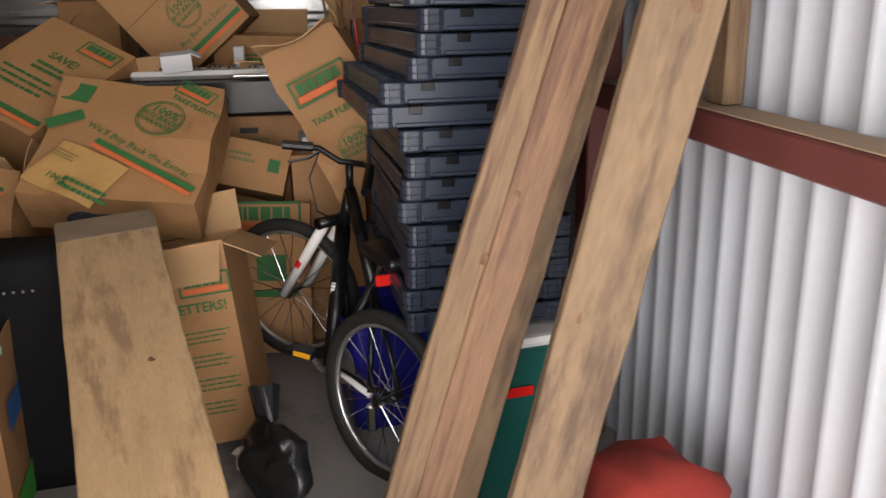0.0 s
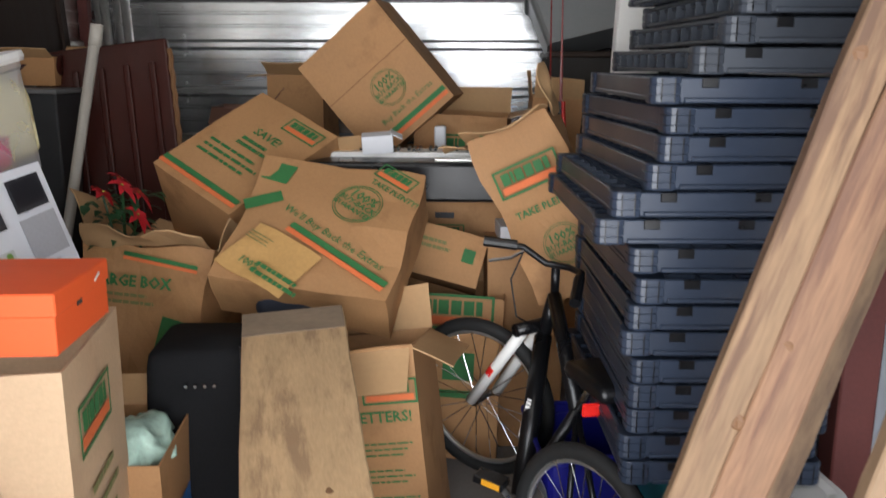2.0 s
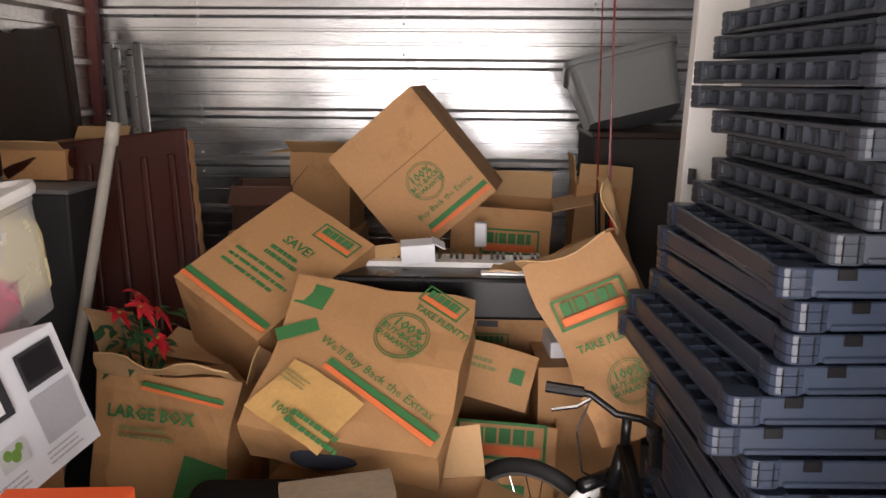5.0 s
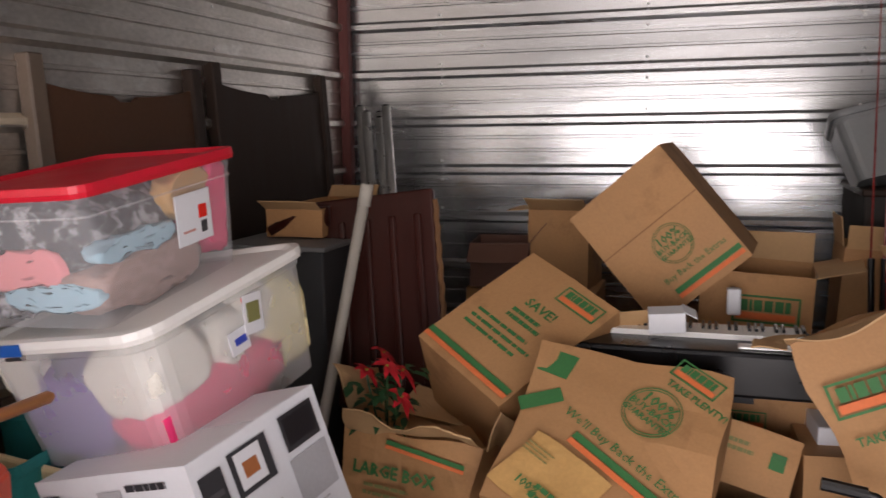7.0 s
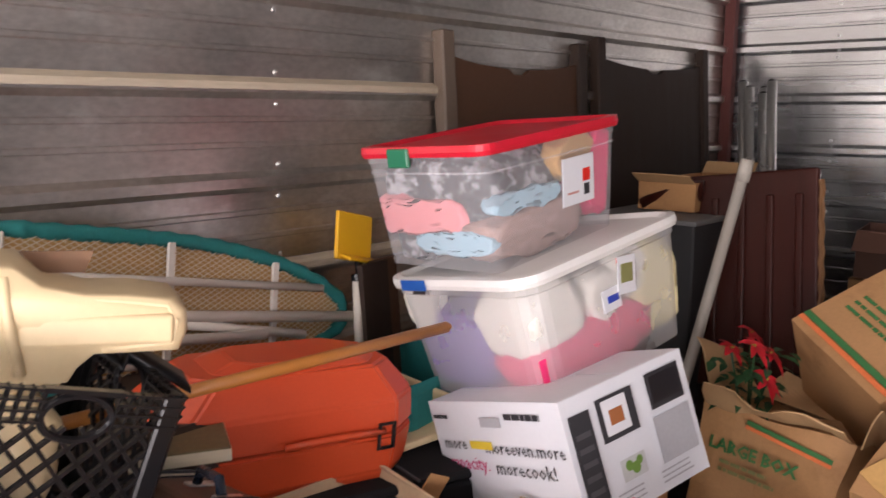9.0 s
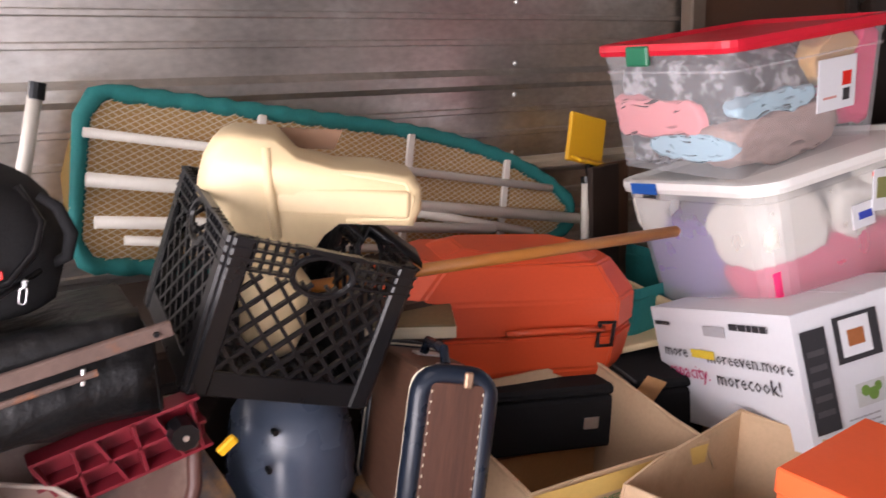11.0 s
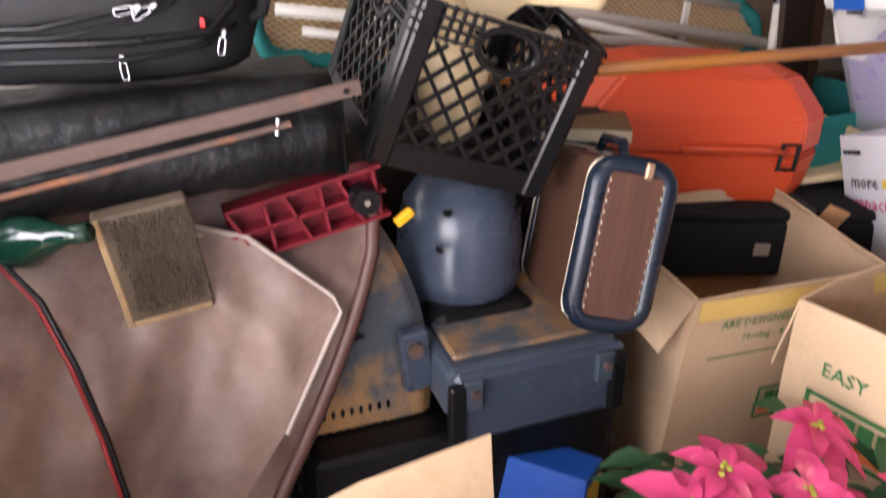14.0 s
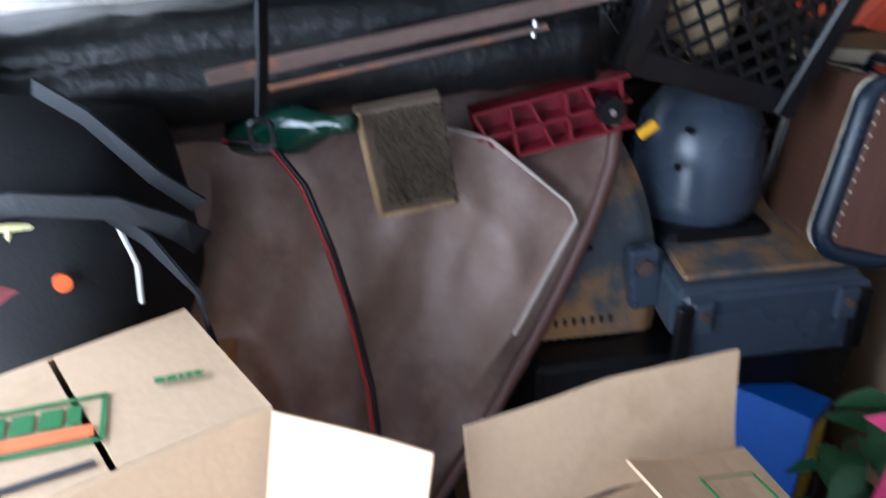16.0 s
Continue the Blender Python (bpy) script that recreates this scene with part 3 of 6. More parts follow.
words("LARGE BOX", 0.055, GREEN, b, on_front(D, -0.04, 0.175) @ pose(0, 0, 0.014), bold=0.03)
bars(b, on_front(D, -0.04, 0.115) @ pose(0, 0, 0.014), 0.20, 0.05, 2, mat("faded_green_ink", (0.20, 0.20, 0.07)), "print_line", 0.45)
stripes(b, on_front(D, 0.06, 0.25, -6) @ pose(0, 0, 0.014), 0.28, 0.014)
part("green_patch", one((0, 0, 0), (0.15, 0.15, 0.0006)), GREEN, b, m=on_front(D, 0.15, -0.02, -10) @ pose(0, 0, 0.014))
D = (0.30, 0.26, 0.60)
b = carton("crushed tall kraft carton leaning on the shelves", (0.80, 2.32, 1.03), D, (-8, -26, -8), flaps=(("front", 85, 0.12), ("right", 8, 0.16), ("left", 75, 0.13)), amp=0.028, seed=12, cuts=8)
maker_mark(b, on_front(D, 0.0, 0.12) @ pose(0, 0, 0.012), 0.22)
words("TAKE PLENTY!", 0.035, GREEN, b, on_front(D, 0.02, 0.0) @ pose(0, 0, 0.012), bold=0.02)
seal(b, on_front(D, 0.02, -0.14) @ pose(0, 0, 0.012), 0.07)
carton("closed kraft carton under the leaning one", (0.74, 2.72, 0.42), (0.30, 0.36, 0.82), (0, 0, 3), seed=13)
carton("kraft carton standing behind the fishing rods", (0.92, 3.62, 1.05), (0.24, 0.30, 0.62), (0, 3, 0), flaps=(("left", 10, 0.12), ("front", 20, 0.1)), seed=14)
carton("closed kraft carton at the back", (0.95, 3.62, 0.37), (0.40, 0.40, 0.73), (0, 0, 2), seed=15)
# ---- boxes in front ----
D = (0.50, 0.45, 0.62)
b = carton("tall pale kraft carton holding a shoe box, with green mark", (-0.50, 0.99, 0.645), D, (0, 0, 11), flaps=(("left", 168, 0.16), ("back", 172, 0.16)), material=PALE, seed=16)
maker_mark(b, on_right(D, -0.04, 0.16), 0.24)
bars(b, on_right(D, 0.0, -0.1), 0.22, 0.28, 5, mat("faded_green_ink", (0.20, 0.20, 0.07)), "print_line", 0.3)
maker_mark(b, on_front(D, -0.08, 0.10), 0.22)
words("EASY", 0.04, GREEN, b, on_front(D, -0.13, 0.2))
carton("flat pale carton under the tall one", (-0.50, 1.0, 0.165), (0.46, 0.42, 0.33), (0, 0, 11), material=PALE, seed=17)
sb = thing("shoe_box", pose(-0.31, 0.90, 1.063, 0, 0, 5.7), "bright orange shoe box with a lid", "shoe box")
part("body", one((0, 0, -0.014), (0.212, 0.276, 0.088), bevel=0.002), SHOE_O, sb)
part("lid", one((0, 0, 0.036), (0.22, 0.284, 0.044), bevel=0.003), SHOE_O, sb, "darker orange lid")
part("thumb_hole", one((0, 0, 0), (0.026, 0.014, 0.001), bevel=0.0004), INK, sb, m=pose(0.1075, -0.02, 0.012, 90, 0, 90))
part("white_mark", one((0, 0, 0), (0.03, 0.006, 0.0006)), WHITE, sb, m=pose(0.1115, 0.07, 0.036, 90, 0, 90) @ pose(0, 0, 0, 0, 0, 20))
lb = carton("low open carton with a clear plastic bag inside", (-0.40, 1.42, 0.28), (0.33, 0.40, 0.55), (0, 0, 7), flaps=(("back", 60, 0.12), ("left", 30, 0.1)), seed=18)
part("green_band", one((0, 0, 0), (0.39, 0.10, 0.0006)), mat("bright_green_ink", (0.06, 0.42, 0.05), 0.6), lb, m=on_right((0.33, 0.40, 0.55), 0, -0.215))
bars(lb, on_right((0.33, 0.40, 0.55), 0, 0.06), 0.22, 0.12, 1, BLUE_INK, "print_line", 0.7)
pb = thing("plastic_bag", pose(-0.36, 1.38, 0.53), "crumpled pale green plastic bag in the carton", "bag")
bm = bmesh.new()
bmesh.ops.create_icosphere(bm, subdivisions=4, radius=0.12, matrix=Matrix.Diagonal((1.0, 1.3, 0.6, 1)))
part("film", wobble(wobble(bm, 0.03, 14), 0.012, 40), mat("pale_green_film", (0.45, 0.62, 0.52), 0.25, vary=0.3, scale=12), pb, smooth=True)
D = (0.46, 0.40, 0.62)
b = carton("pale kraft carton with printed flaps below the black case", (-0.99, 0.80, 0.655), D, (6, 0, 86), flaps=(("left", 150, 0.12), ("right", 150, 0.1)), material=PALE, seed=19)
part("yellow_tape", one((0, 0, 0), (0.44, 0.045, 0.0006)), mat("yellow_tape", (0.62, 0.42, 0.12), 0.5), b, m=on_front(D, 0, 0.285))
words("ARE DESIGNED FOR MULTIPLE", 0.024, GREEN, b, on_front(D, 0.0, 0.245))
words("Moving - 4 Moves", 0.022, GREEN, b, on_front(D, -0.03, 0.21))
part("printed_line", one((0, 0, 0), (0.36, 0.003, 0.0006)), GREEN, b, m=on_front(D, 0, 0.17))
maker_mark(b, on_front(D, 0.06, 0.03), 0.18)
carton("closed kraft carton under the printed one", (-0.98, 0.80, 0.17), (0.44, 0.40, 0.33), (0, 0, 82), seed=20)
D = (0.34, 0.40, 0.60)
b = carton("open pale carton with raised flaps in front of the mower", (-0.138, -0.147, 0.646), D, (0, 0, 104), flaps=(("back", 14, 0.135), ("right", -74, 0.165), ("left", 112, 0.16)), material=PALE, seed=21)
f = [o for o in b.children if o.name.startswith("flap")][1]
part("printed_frame", sweep(bmesh.new(), [(-0.12, -0.010, 0.03), (0.15, -0.010, 0.03), (0.15, -0.010, 0.105), (-0.12, -0.010, 0.105)], 0.0015, 4, True), GREEN, f)
words("FOR MULTIPLE USES!", 0.022, GREEN, f, pose(0.02, -0.012, 0.135, 90, 0, 0))
carton("closed kraft carton under the open one", (-0.16, -0.20, 0.175), (0.44, 0.42, 0.34), (0, 0, 70), seed=22)
D = (0.22, 0.30, 0.36)
b = carton("pale closed carton with green print beside the black bag", (-0.377, -0.732, 0.925), D, (0, 0, 28), material=PALE, seed=23, amp=0.002)
maker_mark(b, on_top(D, 0.0, -0.06, 70) @ pose(0, 0, -0.003), 0.16)
bars(b, on_top(D, 0.02, 0.10, 70), 0.06, 0.02, 1, GREEN, "print_line", 0.5)
part("hand_slot", one((0, 0, 0), (0.10, 0.008, 0.001)), INK, b, m=on_top(D, 0.078, -0.06, 80) @ pose(0, 0, -0.003))
bars(b, on_right(D, 0.0, 0.08), 0.14, 0.06, 3, GREEN, "print_line", 0.4)
part("loose_flap", wobble(one((0.085, 0, -0.11), (0.17, 0.004, 0.22), cuts=3), 0.006, 6), PALE, b, "pale loose flap", m=pose(0.112, 0.152, 0.178, 0, 0, 30) @ pose(0, 0, 0, -20, 0, 0))
carton("tall closed carton under the pale one", (-0.37, -0.74, 0.37), (0.34, 0.28, 0.74), (0, 0, 40), seed=24)
bb = thing("flat_box", pose(-0.80, 0.235, 0.30) @ pose(0, 0, 0, -8, 0, 40), "blue and yellow printed box standing on end", "box")
part("body", one((0, 0, 0), (0.24, 0.10, 0.70), bevel=0.002), BLUE, bb)
part("yellow_band", one((0.1215, 0, 0), (0.001, 0.08, 0.66)), YELLOW_INK, bb)
words("SERIES", 0.05, INK, bb, pose(0.1235, -0.015, 0.05, 90, 0, 90) @ pose(0, 0, 0, 0, 0, 90), bold=0.02)
words("COLLECTION", 0.045, INK, bb, pose(0.1235, 0.02, 0.02, 90, 0, 90) @ pose(0, 0, 0, 0, 0, 90), bold=0.02)
bars(bb, pose(-0.02, -0.0515, 0.15, 90, 0, 0), 0.12, 0.06, 3, WHITE, "print_line", 0.3)
# ---- stack of plastic shelves ----


def shelf_piece(ribbed):
    ob = thing("plastic_shelf", pose(0, 0, 0), "slate blue plastic shelving tray, %s, in a tall stack" % ("lattice side showing" if ribbed else "plain rim outwards"), "shelf", "stacked shelving trays")
    skin = SHELF_LIT if ribbed else SHELF
    w, l, h = 0.46, 0.82, 0.054
    part("deck", one((0, 0, h / 2 - 0.016), (w - 0.03, l - 0.03, 0.006)), skin, ob)
    for i in range(5):
        part("deck_rib", one((-w / 2 + 0.06 + i * (w - 0.12) / 4, 0, 0.0), (0.005, l - 0.04, 0.05)), skin, ob)
    for i in range(9):
        part("deck_rib", one((0, -l / 2 + 0.06 + i * (l - 0.12) / 8, 0.0), (w - 0.04, 0.005, 0.05)), skin, ob)
    for s in (-1, 1):
        part("rim", one((0, s * (l / 2 - 0.006), 0), (w - 0.10, 0.012, h), bevel=0.003), skin, ob)
        part("lip", one((0, s * (l / 2 + 0.002), -h / 2 + 0.006), (w - 0.13, 0.008, 0.012), bevel=0.003), skin, ob)
        if ribbed:
            for z in (-1, 1):
                part("side_rail", one((s * (w / 2 - 0.006), 0, z * (h / 2 - 0.005)), (0.012, l - 0.10, 0.010), bevel=0.002), skin, ob)
            part("side_web", one((s * (w / 2 - 0.03), 0, 0), (0.005, l - 0.08, h - 0.012)), skin, ob)
            for i in range(9):
                part("rim_rib", one((s * (w / 2 - 0.016), -l / 2 + 0.09 + i * (l - 0.18) / 8, 0), (0.028, 0.005, h - 0.012)), skin, ob)
        else:
            part("rim", one((s * (w / 2 - 0.010), 0, 0.002), (0.012, l - 0.10, h - 0.004), bevel=0.003), skin, ob)
            part("side_step", one((s * (w / 2 - 0.006), 0, -h / 2 + 0.008), (0.010, l - 0.12, 0.012), bevel=0.003), skin, ob)
        for q in (-1, 1):
            x, y = s * (w / 2 - 0.030), q * (l / 2 - 0.030)
            c = bmesh.new()
            rings = []
            for z, k in ((-h / 2 - 0.002, 0.94), (-h / 2 + 0.003, 1), (-0.012, 1), (-0.011, 0.94), (-0.008, 0.94), (-0.007, 1), (0.010, 1), (0.011, 0.94), (0.014, 0.94), (0.015, 1), (h / 2 - 0.001, 1), (h / 2 + 0.002, 0.94)):
                rings.append([(x + px * k, y + py * k, z) for px, py, _ in rounded(0.072, 0.072, 0.022, 0, 3)])
            loft(c, rings)
            part("corner_socket", c, skin, ob)
            for u in (-0.014, 0.014):
                part("socket_groove", one((x + u, y + q * 0.036, 0), (0.003, 0.002, h - 0.004)), BLACK, ob)
        for u in (-0.11, 0.10):
            part("notch", one((u, s * (l / 2 + 0.0005), h / 2 - 0.011), (0.036, 0.004, 0.022), bevel=0.0015), BLACK, ob)
    return ob


# front left corner, top height and turn of each tray
TRAYS = [(0.905, 0.605, 2), (0.895, 0.67, 3), (0.91, 0.735, 2), (0.911, 0.797, 1.5), (0.915, 0.858, 2.5), (0.889, 0.925, 1), (0.902, 0.986, 2), (0.915, 1.048, 2.5), (0.897, 1.119, 2), (0.818, 1.184, 2.6), (0.852, 1.245, 3.4), (0.926, 1.306, 4.5), (0.950, 1.367, 5), (0.959, 1.429, 5.8), (0.924, 1.493, 1.6), (1.011, 1.556, 3.3), (1.072, 1.619, 4.2), (1.101, 1.681, 3.7), (1.044, 1.744, 2.8), (1.07, 1.810, 9.0), (1.06, 1.872, 8.0), (1.08, 1.936, 6.0), (1.07, 1.998, 4.0)]
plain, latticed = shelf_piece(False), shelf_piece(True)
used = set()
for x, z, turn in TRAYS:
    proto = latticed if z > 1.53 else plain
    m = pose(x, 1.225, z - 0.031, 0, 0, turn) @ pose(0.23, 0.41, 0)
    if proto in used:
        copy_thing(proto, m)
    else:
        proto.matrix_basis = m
        used.add(proto)


def tub(name, label, m, w, l, h, body, lid, taper=0.86, r=0.05, lidh=0.03, extra=0.012):
    """A storage tote: a tapered rounded body, open inside, and a rimmed lid."""
    ob = thing(name, m, label, "storage box")
    bm = bmesh.new()
    outer = [rounded(w * k, l * k, r * k, z) for z, k in ((-h, taper), (-h * 0.55, taper + (1 - taper) * 0.45), (-0.035, 0.985), (-0.03, 1.0), (0, 1.0))]
    loft(bm, outer, cap=False)
    bm.faces.new([bm.verts.new(p) for p in rounded(w * taper, l * taper, r * taper, -h)])
    part("body", bm, body, ob, smooth=False)
    if lid:
        bm = bmesh.new()
        loft(bm, [rounded(w + extra * 2, l + extra * 2, r + 0.01, -lidh * 0.4), rounded(w + extra * 2.6, l + extra * 2.6, r + 0.012, 0.0), rounded(w + extra * 2.2, l + extra * 2.2, r + 0.01, lidh * 0.55), rounded(w - 0.01, l - 0.01, r, lidh * 0.62), rounded(w - 0.04, l - 0.04, r, lidh * 0.25)])
        part("lid", bm, lid, ob)
    return ob


def blob(name, material, parent, c, d, amp=0.02, scale=8, seed=0.0, label=""):
    bm = bmesh.new()
    bmesh.ops.create_icosphere(bm, subdivisions=3, radius=0.5)
    for v in bm.verts:
        v.co = Vector([math.copysign(abs(2 * q) ** 0.6 / 2, q) for q in v.co])
        v.co = Vector((v.co.x * d[0], v.co.y * d[1], v.co.z * d[2]))
    wobble(bm, amp, scale, seed)
    return part(name, bm, material, parent, label, True, pose(*c))


def packed(name, material, tote, dims, c, d, label, category, amp=0.016, scale=14, seed=0.0, inset=0.010):
    """A soft thing pressed against the walls of a tote of width, length, height and taper."""
    w, l, h, taper = dims
    ob = thing(name, tote.matrix_basis @ pose(*c), label, category)
    bm = bmesh.new()
    bmesh.ops.create_icosphere(bm, subdivisions=4, radius=0.5)
    for v in bm.verts:
        v.co = Vector([math.copysign(abs(2 * q) ** 0.75 / 2, q) for q in v.co])
        v.co = Vector((v.co.x * d[0], v.co.y * d[1], v.co.z * d[2]))
    wobble(wobble(bm, amp, scale, seed), amp * 0.5, scale * 3.5, seed)
    for v in bm.verts:
        q = v.co + Vector(c)
        q.z = max(-h + 0.008, min(-0.012, q.z))
        k = 1 + (taper - 1) * min(1.0, max(0.0, -q.z / h))
        hw, hl = w * k / 2 - inset, l * k / 2 - inset
        q.x = max(-hw, min(hw, q.x))
        q.y = max(-hl, min(hl, q.y))
        v.co = q - Vector(c)
    part("fabric", bm, material, ob, smooth=True)
    return ob


mw = tub("green_tub", "dark green plastic tub with a white lid under the shelves", pose(1.20, 1.40, 0.525, 0, 0, 9), 0.34, 0.52, 0.515, mat("dark_green_plastic", (0.01, 0.10, 0.085), 0.4), WHITE, 0.9)
part("red_label", one((0, 0, 0), (0.09, 0.03, 0.001)), REFLECT, mw, m=pose(-0.04, -0.262, -0.15, 90, 0, 0))
bt = tub("blue_tub", "royal blue plastic tub behind the bicycle wheel", pose(0.90, 1.86, 0.40, 0, 0, 6), 0.34, 0.40, 0.39, BLUE_PL, None, 0.88)
part("rim", sweep(bmesh.new(), rounded(0.345, 0.405, 0.05, 0.0), 0.008, 6, True), BLUE_PL, bt)
# white-lidded tote with wool
WD = (0.53, 0.65, 0.325, 0.90)
wt = tub("clear_tote", "milky plastic tote of wool with a white lid", pose(-1.072, 1.60, 1.447, 9.9, -8.3, -7.8), *WD[:3], MILKY, WHITE, WD[3], r=0.07)
part("blue_tape", one((-0.13, -0.346, 0.002), (0.10, 0.004, 0.028)), BLUE_TAPE, wt)
part("tape_scrap", one((-0.11, -0.347, -0.018), (0.05, 0.004, 0.008)), INK, wt)
part("paper_label", one((0.2605, 0.05, -0.085), (0.003, 0.075, 0.10), rot=(-8, 4, 0)), WHITE_CARD, wt, "printed paper label")
part("label_picture", one((0.2625, 0.05, -0.08), (0.002, 0.05, 0.05), rot=(-8, 4, 0)), mat("faded_green_ink", (0.20, 0.20, 0.07), 0.7), wt)
part("label_picture", one((0.2625, 0.03, -0.042), (0.002, 0.025, 0.012), rot=(-8, 4, 0)), REFLECT, wt)
for nm, mt, c, d, sd in (("purple_blanket", PURPLE, (-0.12, -0.16, -0.20), (0.36, 0.40, 0.24), 1), ("white_yarn", WOOL, (0.13, -0.20, -0.115), (0.26, 0.24, 0.20), 2), ("white_yarn", WOOL, (0.19, -0.015, -0.115), (0.16, 0.14, 0.13), 3), ("white_yarn", WOOL, (0.19, 0.10, -0.09), (0.16, 0.15, 0.14), 7), ("pink_blanket", HOTPINK, (0.15, -0.06, -0.235), (0.30, 0.50, 0.14), 4), ("yellow_yarn", YWOOL, (0.12, 0.22, -0.16), (0.30, 0.26, 0.30), 5), ("white_yarn", WOOL, (-0.19, -0.28, -0.085), (0.12, 0.12, 0.14), 6), ("grey_blanket", mat("grey_fleece", (0.22, 0.20, 0.21), 0.95, vary=0.15, bump=0.4), (0.0, 0.10, -0.07), (0.40, 0.36, 0.11), 8)):
    packed(nm, mt, wt, WD, c, d, "%s stuffed inside the tote" % nm.replace("_", " "), nm.split("_")[1], 0.016, 14, sd, {"purple": 0.026, "pink": 0.014, "grey": 0.030}.get(nm.split("_")[0], 0.009 + 0.001 * sd))
yl = thing("yarn_band", wt.matrix_basis @ pose(0.2585, -0.02, -0.13), "white printed paper band round the yarn", "label")
part("band", one((-0.004, 0, 0), (0.004, 0.075, 0.06), bevel=0.0015), WHITE_CARD, yl)
part("blue_print", one((-0.0015, 0.005, 0), (0.002, 0.045, 0.018)), mat("ultramarine_ink", (0.03, 0.06, 0.4), 0.6), yl)
# red-lidded tote with towels
RD = (0.455, 0.57, 0.315, 0.90)
rt = tub("clear_tote", "clear plastic tote of towels with a red lid", pose(-1.197, 1.555, 1.76, 7.0, -3.0, -3.5), *RD[:3], CLEAR, RED_LID, RD[3], r=0.035)
part("latch", one((-0.06, -0.302, -0.012), (0.08, 0.014, 0.05), bevel=0.004), GREEN_PL, rt, "green latch")
part("latch", one((-0.06, 0.302, -0.012), (0.08, 0.014, 0.05), bevel=0.004), GREEN_PL, rt, "green latch")
part("rim_bead", sweep(bmesh.new(), rounded(0.452, 0.567, 0.035, -0.055), 0.003, 5, True), CLEAR, rt)
lab = part("paper_label", one((0.2225, 0.085, -0.135), (0.003, 0.14, 0.13), rot=(0, 4, 0)), WHITE_CARD, rt, "white paper label with a small picture")
part("label_picture", one((0.2245, 0.120, -0.125), (0.002, 0.034, 0.035), rot=(0, 4, 0)), REFLECT, lab)
part("label_picture", one((0.2225, 0.120, -0.165), (0.002, 0.024, 0.03), rot=(0, 4, 0)), INK, lab)
for i in range(4):
    part("print_line", one((0.2245 - 0.0012 * i, 0.06, -0.095 - 0.024 * i), (0.002, 0.05, 0.006), rot=(0, 4, 0)), mat("faded_red_ink", (0.55, 0.25, 0.22), 0.7), lab)
for nm, mt, c, d, sd in (("printed_cloth", PATTERN, (-0.04, -0.06, -0.13), (0.42, 0.50, 0.26), 1), ("pink_towel", PINK, (-0.09, -0.23, -0.175), (0.40, 0.18, 0.10), 2), ("blue_towel", SKYB, (0.05, -0.23, -0.245), (0.28, 0.16, 0.075), 3), ("blue_towel", SKYB, (0.17, -0.09, -0.15), (0.15, 0.28, 0.055), 4), ("printed_cloth", PATTERN, (-0.10, -0.22, -0.26), (0.22, 0.16, 0.10), 8), ("striped_cloth", STRIPE, (0.13, -0.05, -0.235), (0.20, 0.42, 0.14), 5), ("pink_towel", HOTPINK, (0.14, 0.23, -0.13), (0.20, 0.13, 0.26), 6), ("tan_cloth", TAN_PAD, (0.17, 0.12, -0.075), (0.14, 0.18, 0.12), 7)):
    packed(nm, mt, rt, RD, c, d, "folded %s packed inside the tote" % nm.replace("_", " "), "towel", 0.018, 15, sd, 0.030 if mt is PATTERN else 0.008 + 0.0015 * sd)
# microwave carton
D = (0.514, 0.417, 0.30)
b = carton("white printed microwave oven carton under the totes", (-0.845, 1.42, 1.022), D, (7.2, -15.9, -13.0), material=WHITE_CARD, seed=25, amp=0.002, name="microwave_box")
words("more", 0.045, INK, b, on_front(D, -0.17, 0.04))
words("moreeven.more", 0.045, INK, b, on_front(D, 0.10, 0.035))
words("capacity.", 0.05, PINK_INK, b, on_front(D, -0.13, -0.01))
words("morecook!", 0.05, INK, b, on_front(D, 0.09, -0.015))
part("yellow_word", one((0, 0, 0), (0.09, 0.02, 0.0006)), YELLOW_INK, b, m=on_front(D, -0.06, 0.04))
bars(b, on_front(D, 0.14, 0.115), 0.16, 0.03, 1, INK, "print_line", 0.5)
bars(b, on_front(D, -0.2, 0.11), 0.08, 0.02, 1, INK, "print_line", 0.5)
part("hand_hole", one((0, 0, 0), (0.08, 0.025, 0.0006), bevel=0.0002), mat("grey_card", (0.4, 0.4, 0.42)), b, m=on_front(D, 0.0, 0.10))
part("oven_picture", one((0, 0, 0), (0.065, 0.22, 0.0006)), INK, b, m=on_right(D, -0.165, 0.0))
part("oven_picture", one((0, 0, 0), (0.12, 0.10, 0.0006)), INK, b, m=on_right(D, -0.05, 0.07))
part("oven_window", one((0, 0, 0.0008), (0.08, 0.08, 0.0006)), WHITE_CARD, b, m=on_right(D, -0.055, 0.072))
part("dish_picture", one((0, 0, 0.0014), (0.045, 0.035, 0.0006), bevel=0.0002), mat("brown_ink", (0.35, 0.12, 0.04)), b, m=on_right(D, -0.055, 0.07))
part("oven_picture", one((0, 0, 0), (0.12, 0.085, 0.0006)), INK, b, m=on_right(D, 0.12, 0.085))
part("oven_body_picture", one((0, 0, 0), (0.13, 0.11, 0.0006)), mat("grey_card", (0.4, 0.4, 0.42)), b, m=on_right(D, 0.12, -0.03))
part("vegetable_picture", one((0, 0, 0), (0.08, 0.05, 0.0006), bevel=0.0002), mat("pale_grey_ink", (0.55, 0.56, 0.55), 0.6), b, m=on_right(D, -0.04, -0.055))
for i in range(5):
    part("keypad_button", one((0, 0, 0.0008), (0.045, 0.012, 0.0006)), mat("dim_grey_ink", (0.07, 0.07, 0.075), 0.5), b, m=on_right(D, -0.165, 0.06 - i * 0.032))
